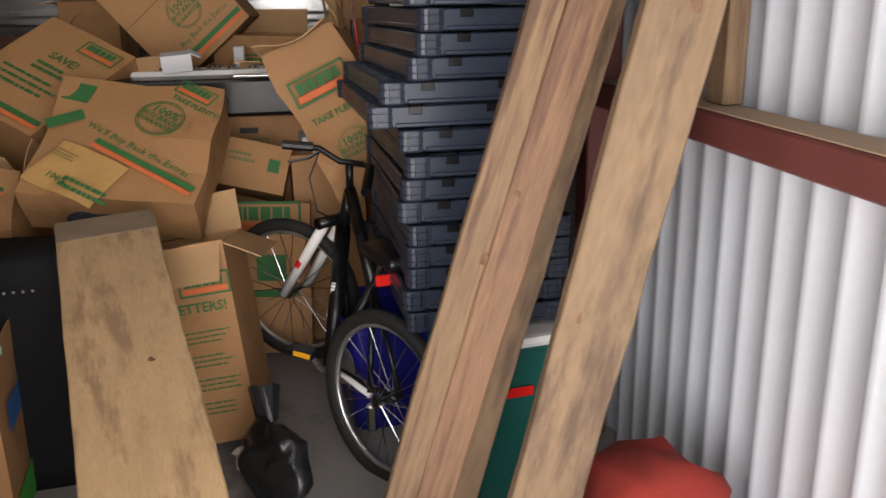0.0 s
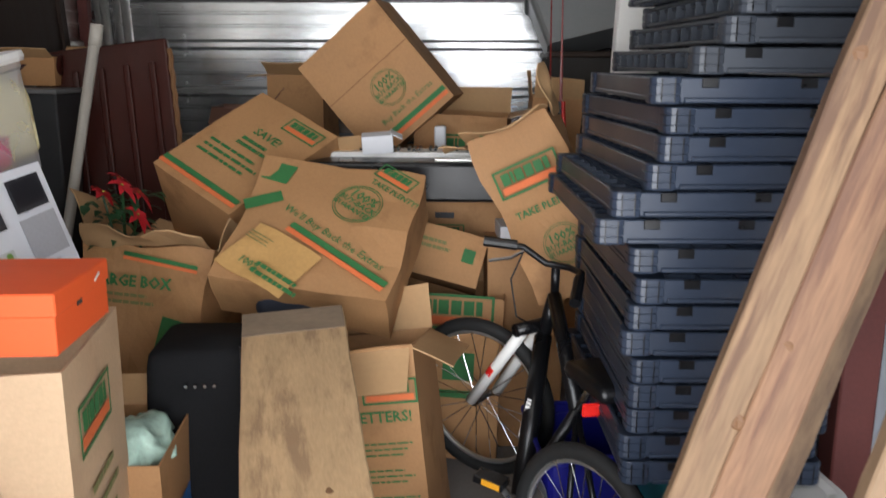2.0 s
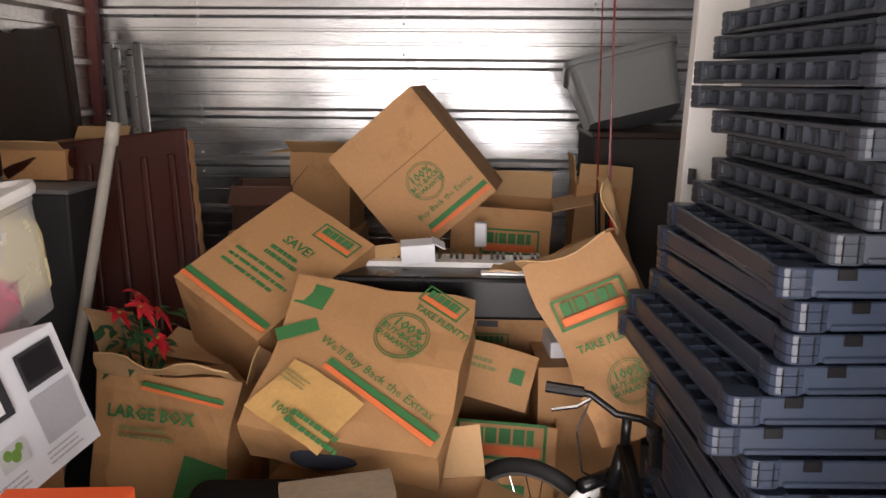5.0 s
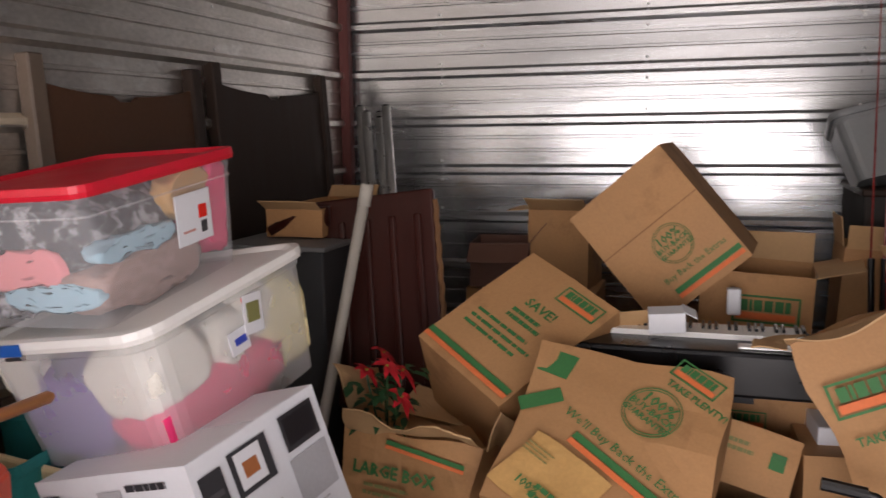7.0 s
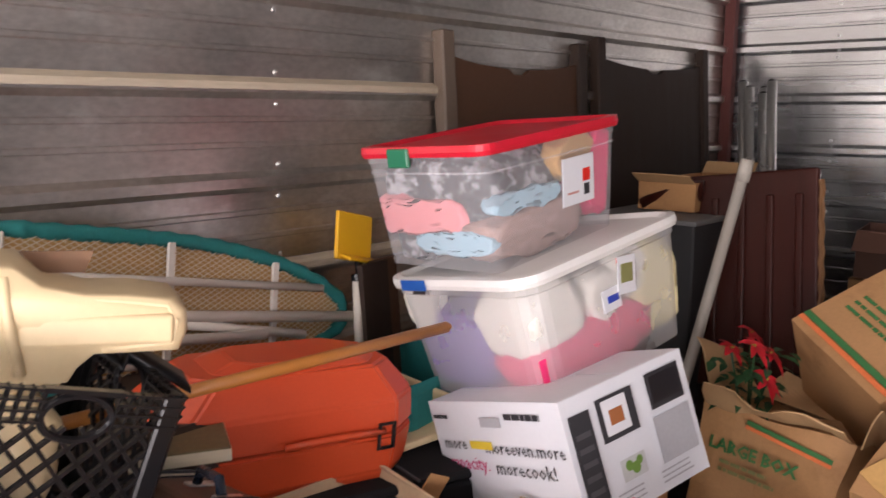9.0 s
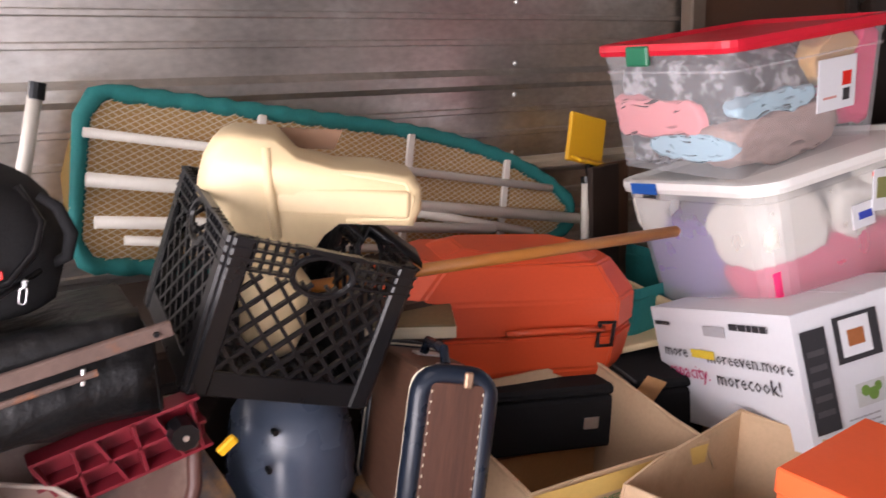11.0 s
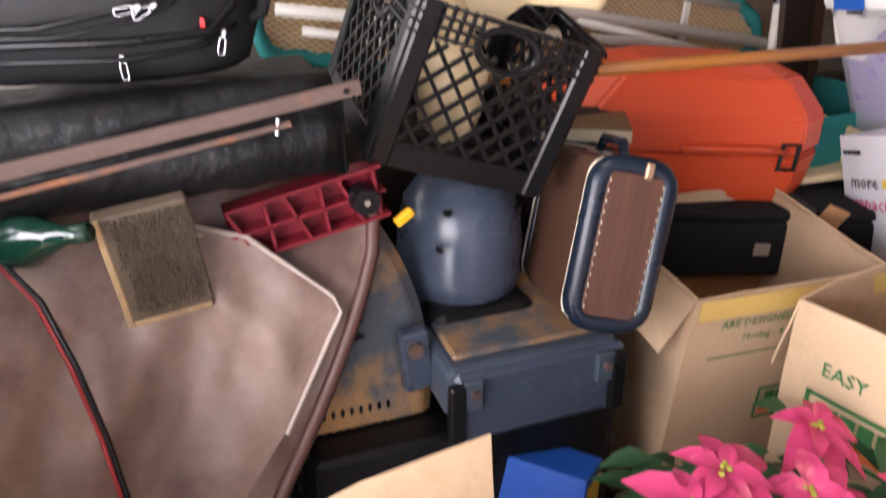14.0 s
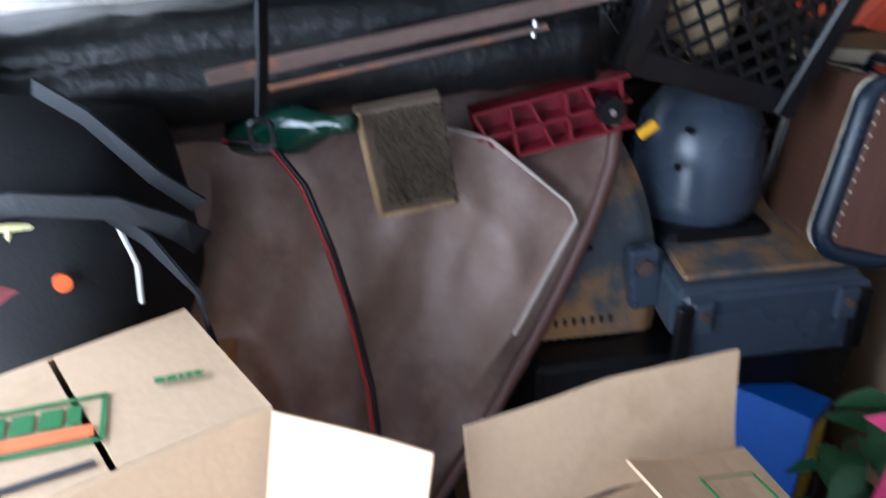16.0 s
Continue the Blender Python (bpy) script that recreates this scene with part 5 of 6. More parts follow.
part("badge_rim", sweep(bmesh.new(), [(px, -0.003, pz) for px, pz, _ in rounded(0.022, 0.015, 0.003, 0)], 0.0012, 5, True), CHROME, bp, m=m)
part("red_thread", one((0, 0, 0), (0.032, 0.002, 0.002), rot=(0, 2, 0)), REFLECT, bp, m=Matrix.Translation(bag_front(0.022, 0.037, 0.031)))
for pts, r in (([(-0.20, -0.075), (0.0, -0.070), (0.10, -0.050), (0.150, -0.040), (0.180, -0.012), (0.193, 0.028), (0.190, 0.054), (0.165, 0.070)], 0.0045), ([(-0.20, -0.086), (0.02, -0.083), (0.11, -0.066), (0.165, -0.048), (0.198, -0.015), (0.206, 0.028), (0.198, 0.058)], 0.003), ([(-0.20, -0.098), (0.11, -0.092), (0.215, -0.086), (0.25, -0.052), (0.262, -0.016), (0.235, 0.035)], 0.006), ([(-0.20, -0.121), (0.10, -0.118), (0.20, -0.105), (0.255, -0.080)], 0.004)):
    part("zip", sweep(bmesh.new(), [bag_front(x, z, 0.006) for x, z in pts], r, 7), BLACK, bp, smooth=True)
for x, z, turn in ((0.112, -0.049, 80), (0.134, -0.053, 60), (0.099, -0.134, -5), (0.231, -0.107, 12)):
    m = Matrix.Translation(bag_front(x, z, 0.016)) @ pose(0, 0, 0, 0, turn, 0)
    zp = part("zip_pull", sweep(bmesh.new(), [(px, 0, pz) for px, pz, _ in rounded(0.009, 0.024, 0.004, 0)], 0.0017, 6, True), CHROME, bp, "steel zip pull", True, m)
    part("zip_slider", one((0, 0.002, 0.018), (0.009, 0.007, 0.012), bevel=0.002), CHROME, zp)
part("red_tab", one((0, 0, 0), (0.006, 0.004, 0.012)), REFLECT, bp, m=Matrix.Translation(bag_front(0.208, -0.072, 0.006)))
part("grab_handle", sweep(bmesh.new(), [(0.262, -0.07, 0.020), (0.285, -0.08, 0.004), (0.299, -0.08, -0.035), (0.290, -0.075, -0.070), (0.262, -0.06, -0.085)], [0.007, 0.009, 0.010, 0.009, 0.007], 8), BLACK_MATT, bp, smooth=True)
band = [(-0.10, 0.02, 0.075), (-0.06, 0.01, 0.125), (-0.015, 0.0, 0.150), (0.025, 0.0, 0.145), (0.06, 0.01, 0.118), (0.11, 0.02, 0.088)]
bm = loft(bmesh.new(), [[(x, y - 0.035, z - 0.012), (x, y + 0.035, z - 0.012), (x, y + 0.035, z + 0.008), (x, y - 0.035, z + 0.008)] for x, y, z in band])
bmesh.ops.bevel(bm, geom=bm.edges[:], offset=0.004, segments=1, affect="EDGES")
part("shoulder_strap", bm, BLACK_MATT, bp, "padded black shoulder strap", True)

# ---- tarred tray with bars ----
tb = thing("tarred_box", pose(-1.02, -0.57, 1.272, 0, -3, 88), "long tar-smeared black metal tray under the backpack", "tray")
bm = bmesh.new()
rings = []
for i in range(29):
    x = -0.50 + 1.0 * i / 28
    ring = [(-0.145, -0.060), (-0.160, -0.045), (-0.168, -0.01), (-0.166, 0.022), (-0.150, 0.034), (-0.145, 0.045), (-0.150, 0.062), (-0.128, 0.085), (-0.095, 0.088), (-0.07, 0.070), (0.0, 0.062), (0.12, 0.064), (0.16, 0.05), (0.16, -0.06)]
    rings.append([(x, y + 0.010 * noise.noise(Vector((x * 7, y * 20, z * 30))), z + 0.010 * noise.noise(Vector((x * 6 + 9, y * 14, z * 18)))) for y, z in ring])
part("body", wobble(loft(bm, rings), 0.006, 22), TAR, tb, smooth=True)
part("end_cap", one((0.502, 0, 0), (0.012, 0.30, 0.12), bevel=0.004), TAR, tb)
r = thing("flat_bar", Matrix.Identity(4), "rusty flat steel bar lying on the tarred tray", "steel bar")
a, z = Vector((-0.835, -0.62, 1.285)), Vector((-0.83, -0.055, 1.372))
part("bolt_hole", rod(bmesh.new(), (-0.832, -0.075, 1.3685), (-0.8215, -0.075, 1.3685), 0.004, n=8), BLACK, r)
part("bar", bx(bmesh.new(), (0, 0, 0), (0.58, 0.012, 0.022), bevel=0.002), RUSTY, r, m=Matrix.Translation((a + z) / 2) @ pose(0, 0, 0, 0, 0, 90) @ pose(0, 0, 0, 0, -8.7, 0))
r = thing("thin_rod", Matrix.Identity(4), "thin rusty rod with a cross pin", "steel rod")
part("rod", rod(bmesh.new(), (-0.832, -0.55, 1.265), (-0.828, -0.155, 1.329), 0.005), RUSTY, r)
part("pin", rod(bmesh.new(), (-0.828, -0.175, 1.315), (-0.828, -0.172, 1.338), 0.003), ALU, r)
# brush
br = thing("scrub_brush", pose(-0.842, -0.352, 1.143, 0, 10, 0) @ pose(0, 0, 0, 8, 0, 0), "old wooden block brush with worn straw bristles", "brush")
part("block", one((-0.012, -0.004, -0.004), (0.03, 0.128, 0.19), bevel=0.004), mat("dark_brush_wood", (0.10, 0.07, 0.045), 0.8, vary=0.3, scale=9), br)
part("worn_edge", one((0.002, -0.062, -0.004), (0.006, 0.010, 0.19), bevel=0.002), WOOD_OLD, br, "pale worn edge")
part("worn_edge", one((0.002, -0.004, -0.094), (0.006, 0.12, 0.010), bevel=0.002), WOOD_OLD, br, "pale worn edge")
rnd = random.Random(4)
bm = bmesh.new()
for i in range(2600):
    y, z = rnd.uniform(-0.045, 0.055), rnd.uniform(-0.07, 0.088)
    a = Vector((0.002, y, z))
    t = Vector((0.014 + rnd.uniform(0, 0.012), y + rnd.gauss(0, 0.009), z + rnd.gauss(0, 0.009)))
    q = Vector((0, rnd.uniform(-1, 1), rnd.uniform(-1, 1))).normalized() * 0.0009
    bm.faces.new([bm.verts.new(p) for p in (a - q, a + q, t)])
tagged(part("bristles", bm, BRISTLE, br), kind="stuff")
# maroon moulding with knob
rp = thing("plastic_moulding", pose(-0.915, -0.118, 1.163, 11, 0, 0), "maroon ribbed plastic moulding with a black knob", "machine part")
part("plate", one((-0.02, 0, 0), (0.012, 0.25, 0.085), bevel=0.004), MAROON, rp)
for i in range(6):
    part("rib", one((0.0, -0.11 + i * 0.044, 0), (0.04, 0.005, 0.085), rot=(0 if i % 2 else 18, 0, 0)), MAROON, rp)
for z in (-0.042, 0.0, 0.042):
    part("rib", one((0.0, 0, z), (0.04, 0.25, 0.005)), MAROON, rp)
part("knob", rod(bmesh.new(), (0.01, 0.085, 0.0), (0.045, 0.085, 0.0), 0.024, 0.022, 9), BLACK, rp)
part("knob_screw", rod(bmesh.new(), (0.045, 0.085, 0.0), (0.048, 0.085, 0.0), 0.005, n=8), ALU, rp)
part("yellow_clip", one((0.02, 0.145, -0.055), (0.014, 0.035, 0.016), rot=(25, 0, 0), bevel=0.003), YELLOW, rp)

# ---- mower ----
mo = thing("lawn_mower", pose(-1.0, -0.05, 0.0), "blue-grey rusty riding mower half under a tarp", "lawn mower")
bm = bmesh.new()
arc = [(0.53 * math.cos(a) - 0.385, 0.53 * math.sin(a) + 0.82) for a in (radians(-9 + 52 * i / 22) for i in range(23))]


def guard_ring(depth, k):
    """The guard's outline, leaning back a little with height."""
    pts = arc + [(-0.30, 1.13), (-0.40, 0.74)]
    return [(depth - 0.16 * (z - 0.9), (y + 0.385) * k - 0.385, (z - 0.82) * k + 0.82) for y, z in pts]


loft(bm, [guard_ring(0.0, 1.0), guard_ring(0.060, 1.0), guard_ring(0.072, 0.965), guard_ring(0.074, 0.95)])
part("wheel_guard", bm, mat("rusted_guard_steel", (0.085, 0.105, 0.125), 0.45, 0.3, vary=0.25, scale=5, fine=40, bump=0.15, stain=(0.40, 0.23, 0.10), stain_at=0.50), mo, "rust-bleached blue-grey steel guard", smooth=False)
for z, k in ((0.93, 0.11), (0.90, 0.14)):
    part("guard_slot", one((0.076 - 0.16 * (z - 0.9), 0.02 - k / 2, z), (0.014, k, 0.012), rot=(10, 0, 0), bevel=0.004), BLACK, mo)
part("hinge_bracket", one((0.10, 0.105, 0.86), (0.035, 0.055, 0.12), rot=(6, 0, 0), bevel=0.006), MOWER_DK, mo)
part("hinge_bolt", rod(bmesh.new(), (0.117, 0.098, 0.89), (0.128, 0.098, 0.89), 0.015, n=8), RUSTY, mo)
bm = bmesh.new()
rings = [[(0.125 * k * math.cos(a) - 0.06, 0.122 * k * math.sin(a) + 0.255, z) for a in (2 * math.pi * i / 24 for i in range(24))] for z, k in ((0.88, 0.80), (0.92, 0.93), (0.945, 1.0), (0.952, 1.0), (1.03, 0.98), (1.09, 0.88), (1.13, 0.66), (1.15, 0.3))]
part("hood_dome", loft(bm, rings), MOWER_DK, mo, "rounded blue-grey plastic cover", smooth=True)
part("dome_base", one((-0.04, 0.255, 0.885), (0.24, 0.22, 0.07), bevel=0.03, seg=3), BLACK, mo)
for x, y, z in ((0.02, 0.19, 1.10), (0.02, 0.33, 1.09), (0.035, 0.17, 1.04)):
    part("bolt", rod(bmesh.new(), (x + 0.008, y, z), (x + 0.022, y, z), 0.0055, n=8), BLACK, mo)
part("chassis", one((0.02, 0.30, 0.845), (0.34, 0.34, 0.10), rot=(0, 6, 0), bevel=0.014, seg=2), MOWER, mo)
part("chassis_side", one((0.19, 0.31, 0.80), (0.03, 0.34, 0.14), bevel=0.01), MOWER_DK, mo)
for y in (0.14, 0.46):
    part("side_bracket", one((0.21, y, 0.80), (0.02, 0.03, 0.12), bevel=0.004), BLACK, mo)
part("chassis_step", one((0.06, 0.30, 0.898), (0.22, 0.30, 0.014), rot=(0, 6, 0), bevel=0.005), mat("rusted_guard_steel", (0.085, 0.105, 0.125), 0.45), mo)
for y in (0.17, 0.43):
    part("latch_plate", one((0.21, y, 0.835), (0.014, 0.036, 0.06), bevel=0.003), MOWER, mo)
    part("latch_pin", rod(bmesh.new(), (0.217, y, 0.842), (0.226, y, 0.842), 0.008, n=8), RUSTY, mo)
part("lower_frame", one((-0.05, 0.20, 0.46), (0.45, 0.60, 0.55), bevel=0.01), BLACK, mo)
for i in range(16):
    part("grass_chute_rib", one((0.09, -0.20 + i * 0.017, 0.70), (0.012, 0.007, 0.16), bevel=0.001), BLACK, mo)
for y in (-0.35, 0.42):
    w = bmesh.new()
    rod(w, (-0.02, y, 0.20), (0.16, y, 0.20), 0.20, n=28)
    part("wheel", w, RUBBER, mo, smooth=False)
part("deck", one((0.05, -0.02, 0.28), (0.45, 0.50, 0.16), bevel=0.03, seg=2), MOWER, mo)

# ---- tarp ----
tp = thing("tarp", Matrix.Identity(4), "brown vinyl equipment cover hanging in folds", "tarp")
bm = bmesh.new()
N, M = 46, 40
grid = []
for i in range(N + 1):
    row = []
    v = i / N
    left, right = -1.15, 0.0 - 0.52 * max(0.0, v - 0.1) ** 1.25
    for j in range(M + 1):
        k = j / M
        y = left + (right - left) * k
        z = 1.20 - 0.80 * v
        fold = 0.022 * math.sin(9 * y + 5 * v) + 0.014 * math.sin(21 * y - 9 * v) + 0.018 * noise.noise(Vector((y * 5, v * 4, 1)))
        x = -0.965 + 0.26 * v ** 0.8 + fold - 0.05 * max(0, k - 0.8) * 5 * 0.4
        row.append(bm.verts.new((x, y, z)))
    grid.append(row)
for i in range(N):
    for j in range(M):
        bm.faces.new((grid[i][j], grid[i][j + 1], grid[i + 1][j + 1], grid[i + 1][j]))
part("cover", bm, TARP, tp, smooth=True)
edge = [Vector((-0.965 + 0.26 * v ** 0.8 + 0.02, 0.0 - 0.52 * max(0.0, v - 0.1) ** 1.25 - 0.012, 1.20 - 0.80 * v)) for v in (i / 14 for i in range(15))]
part("hem", sweep(bmesh.new(), edge, 0.012, 7), mat("dark_brown_hem", (0.10, 0.045, 0.035), 0.5), tp, "dark stitched hem", True)


def cover_x(z):
    """How far the cover stands out at a height."""
    return -0.965 + 0.26 * ((1.20 - z) / 0.80) ** 0.8


def flap_edge(z):
    """The turned-back layer's right-hand edge."""
    for (ya, za), (yb, zb) in zip(RIM, RIM[1:]):
        if zb <= z <= za:
            return ya + (yb - ya) * (za - z) / (za - zb)
    return RIM[-1][0]


RIM = [(-0.30, 1.165), (-0.22, 1.14), (-0.10, 1.035), (-0.09, 1.01), (-0.20, 0.84), (-0.50, 0.50), (-0.62, 0.42)]
bm = bmesh.new()
rows = []
for i in range(81):
    z = 1.165 - 0.745 * i / 80
    row = []
    for j in range(81):
        y = -1.15 + (flap_edge(z) + 1.15) * j / 80
        fold = 0.020 * math.sin(11 * y + 9 * z) + 0.022 * abs(math.sin(13 * y - 9 * z)) ** 3 + 0.05 * noise.noise(Vector((y * 5 + z * 3, z * 4, 4))) + 0.016 * noise.noise(Vector((y * 16, z * 9, 2))) - 0.045 * abs(noise.noise(Vector((y * 5.5 + z * 4.5, z * 2.2 - y * 1.5, 7)))) - 0.03 * abs(noise.noise(Vector((y * 11 - z * 4, z * 3, 12))))
        row.append(bm.verts.new((cover_x(z) + 0.034 + fold * min(1, 5 * (1 - j / 80) + 0.12), y, z)))
    rows.append(row)
for i in range(80):
    for j in range(80):
        bm.faces.new((rows[i][j], rows[i][j + 1], rows[i + 1][j + 1], rows[i + 1][j]))
part("folded_flap", bm, TARP, tp, smooth=True)
part("flap_edge", sweep(bmesh.new(), [(cover_x(z) + 0.036, y, z) for y, z in RIM[:5]], 0.004, 6), mat("pale_hem", (0.50, 0.42, 0.36), 0.7), tp)
cd = thing("jumper_cable", Matrix.Identity(4), "red and black cable hanging over the tarp", "cable")
pts = [(cover_x(z) + 0.098, y, z) for y, z in ((-0.62, 1.185), (-0.555, 1.175), (-0.515, 1.12), (-0.485, 1.03), (-0.462, 0.93), (-0.445, 0.82), (-0.44, 0.70), (-0.455, 0.58))]
part("red_wire", sweep(bmesh.new(), pts, 0.0045, 7), CABLE_RED, cd, smooth=True)
part("black_wire", sweep(bmesh.new(), [(x + 0.004, y + 0.007, z) for x, y, z in pts], 0.0045, 7), BLACK, cd, smooth=True)
gb = thing("glass_bottle", pose(-0.87, -0.53, 1.19, 0, 75, 50), "dark green glass bottle tucked under the tray", "bottle")
rings = [[(q * math.cos(a), q * math.sin(a), z) for a in (2 * math.pi * i / 16 for i in range(16))] for q, z in ((0.03, -0.1), (0.036, -0.09), (0.036, 0.03), (0.02, 0.07), (0.013, 0.09), (0.013, 0.13))]
part("glass", loft(bmesh.new(), rings), GLASS_GREEN, gb, smooth=True)
# ---- bicycle ----
bi = thing("bicycle", Matrix.Identity(4), "small black and white mountain bicycle leaning on the shelves", "bicycle")


def wheel(hub, axle, rad):
    hub, axle = Vector(hub), Vector(axle).normalized()
    u = axle.orthogonal().normalized()
    v = axle.cross(u)
    ring = [hub + (u * math.cos(a) + v * math.sin(a)) * rad for a in (2 * math.pi * i / 40 for i in range(40))]
    w = part("wheel", sweep(bmesh.new(), [hub + (p - hub) * 0.97 for p in ring], 0.024, 10, True), RUBBER, bi, "black knobbly tyre", True)
    part("rim", sweep(bmesh.new(), [hub + (p - hub) * 0.88 for p in ring], 0.010, 6, True), ALU, w, smooth=True)
    part("hub", rod(bmesh.new(), hub - axle * 0.045, hub + axle * 0.045, 0.018, n=12), CHROME, w)
    for i in range(24):
        a = 2 * math.pi * i / 24
        s = (-1) ** i * 0.03
        part("spoke", rod(bmesh.new(), hub + axle * s, hub + (u * math.cos(a) + v * math.sin(a)) * rad * 0.87, 0.0016, n=4), CHROME, w)


AX = (0.80, 0.58, -0.06)
RH, FH = (0.845, 1.40, 0.262), (0.575, 2.16, 0.375)
wheel(RH, AX, 0.268)
wheel(FH, (0.55, 0.82, 0.05), 0.275)
BB, HD, HL, ST = (0.69, 1.68, 0.26), (0.80, 1.96, 0.80), (0.77, 1.98, 0.66), (0.84, 1.62, 0.56)
for nm, a, z, r, mt in (("down_tube", BB, HL, 0.029, BLACK), ("top_tube", ST, HD, 0.023, BLACK), ("seat_tube", BB, ST, 0.017, BLACK), ("head_tube", HD, HL, 0.022, BLACK), ("chain_stay", BB, (0.80, 1.43, 0.262), 0.010, WHITE), ("chain_stay", BB, (0.88, 1.38, 0.262), 0.010, BLACK), ("seat_stay", ST, (0.80, 1.43, 0.27), 0.009, BLACK), ("seat_stay", ST, (0.89, 1.37, 0.27), 0.009, BLACK), ("stem", HD, (0.80, 1.94, 0.90), 0.014, BLACK), ("fork_leg", (0.70, 1.95, 0.68), (0.54, 2.10, 0.385), 0.019, WHITE), ("fork_leg", (0.77, 2.03, 0.68), (0.63, 2.19, 0.385), 0.019, WHITE), ("fork_crown", (0.68, 1.94, 0.69), (0.80, 2.04, 0.69), 0.022, BLACK), ("seat_post", ST, (0.88, 1.55, 0.68), 0.012, CHROME)):
    part(nm, rod(bmesh.new(), a, z, r, n=12), mt, bi, smooth=True)
part("red_decal", rod(bmesh.new(), Vector(HL).lerp(Vector(BB), 0.12), Vector(HL).lerp(Vector(BB), 0.19), 0.0218, n=12), REFLECT, bi)
part("red_decal", rod(bmesh.new(), (0.62, 2.025, 0.535), (0.605, 2.04, 0.505), 0.0198, n=12), REFLECT, bi)
bars(bi, Matrix.Translation(Vector(HL).lerp(Vector(BB), 0.5) + Vector((-0.02, -0.012, 0))) @ pose(0, 0, 0, 90, 0, -20) @ pose(0, 0, 0, 0, 0, 78), 0.16, 0.018, 1, WHITE, "decal_line", 0.8, 3)
part("handlebar", sweep(bmesh.new(), [(0.59, 1.98, 0.97), (0.70, 1.97, 0.955), (0.77, 1.94, 0.91), (0.84, 1.93, 0.90), (0.87, 1.86, 0.90), (0.84, 1.74, 0.85)], 0.011, 8), BLACK, bi, smooth=True)
part("grip", rod(bmesh.new(), (0.575, 1.98, 0.972), (0.68, 1.972, 0.96), 0.017, n=10), BLACK, bi)
part("grip", rod(bmesh.new(), (0.86, 1.83, 0.89), (0.835, 1.72, 0.845), 0.017, n=10), BLACK, bi)
part("brake_lever", sweep(bmesh.new(), [(0.70, 1.96, 0.945), (0.66, 1.95, 0.925), (0.59, 1.95, 0.915)], 0.006, 6), CHROME, bi)
part("brake_cable", sweep(bmesh.new(), [(0.70, 1.96, 0.945), (0.66, 1.93, 0.86), (0.68, 1.93, 0.74), (0.76, 1.95, 0.69)], 0.003, 5), BLACK, bi)
for k in (0.30, 0.42, 0.54, 0.68):
    q = Vector(BB).lerp(Vector(HL), k)
    part("frame_decal", one((0, 0, 0), (0.010, 0.003, 0.032)), WHITE, bi, m=Matrix.Translation(q + Vector((-0.012, -0.0275, 0.0))) @ (Vector(HL) - Vector(BB)).to_track_quat("Z", "Y").to_matrix().to_4x4())
part("saddle", wobble(one((0.895, 1.53, 0.69), (0.13, 0.24, 0.05), rot=(0, 0, 18), bevel=0.022, seg=3), 0.006), BLACK, bi, smooth=True)
part("rear_reflector", one((0.862, 1.50, 0.613), (0.05, 0.012, 0.038), rot=(0, 0, 10), bevel=0.005), REFLECT, bi, "red reflector")
part("crank", rod(bmesh.new(), (0.66, 1.65, 0.26), (0.615, 1.57, 0.37), 0.009, n=8), ALU, bi)
part("pedal", one((0.60, 1.55, 0.378), (0.09, 0.06, 0.026), rot=(0, 10, -25), bevel=0.004), BLACK, bi)
part("pedal_reflector", one((0.597, 1.517, 0.379), (0.055, 0.004, 0.016), rot=(0, 10, -25)), mat("amber_reflector", (0.75, 0.35, 0.02), 0.25), bi)
part("crank", rod(bmesh.new(), (0.72, 1.70, 0.26), (0.76, 1.76, 0.14), 0.009, n=8), ALU, bi)
part("chainring", rod(bmesh.new(), Vector(BB) + Vector((0.03, 0.02, 0)), Vector(BB) + Vector((0.034, 0.023, 0)), 0.075, n=28), ALU, bi)
part("derailleur", one((0.80, 1.40, 0.20), (0.03, 0.03, 0.09), bevel=0.006), CHROME, bi)

# ---- black bag under the plank ----
bl = thing("travel_bag", pose(-0.17, 1.66, 0.0, 0, 0, 6), "slumped black cloth travel bag under the plank", "bag")
bm = loft(bmesh.new(), [rounded(0.44 * k, 0.30 * k, 0.04, z - 0.05 * (q < -0.01), cx=q, cy=0.10 * z) for z, k, q in ((0.0, 0.94, 0), (0.08, 1.0, 0), (0.45, 1.0, 0.0), (0.68, 0.95, 0.0), (0.715, 0.92, -0.005), (0.73, 0.84, -0.008))])
part("body", wobble(bm, 0.010, 6), BLACK_MATT, bl, smooth=True)
for i in range(4):
    part("stud", rod(bmesh.new(), (-0.09 + i * 0.026, -0.098, 0.64), (-0.09 + i * 0.026, -0.106, 0.64), 0.005, n=8), CHROME, bl)
part("seam", sweep(bmesh.new(), [(0.08, -0.15, 0.04), (0.085, -0.118, 0.45), (0.06, -0.07, 0.74)], 0.006, 6), BLACK, bl)
sk = thing("black_sack", pose(0.50, 1.30, 0.0, 0, 0, 20), "crumpled black plastic sack on the floor beside the bicycle", "bag")
bm = bmesh.new()
bmesh.ops.create_icosphere(bm, subdivisions=4, radius=0.5, matrix=pose(0, 0, 0.13) @ Matrix.Diagonal((0.16, 0.34, 0.26, 1)))
part("film", wobble(wobble(bm, 0.04, 9, 2), 0.014, 28), mat("black_film", (0.012, 0.012, 0.013), 0.3, vary=0.3, scale=12, bump=0.5), sk, smooth=True)
part("neck", wobble(rod(bmesh.new(), (0.02, 0.10, 0.22), (0.03, 0.16, 0.31), 0.03, 0.05, 12), 0.012, 30), mat("black_film", (0.012, 0.012, 0.013), 0.3), sk)
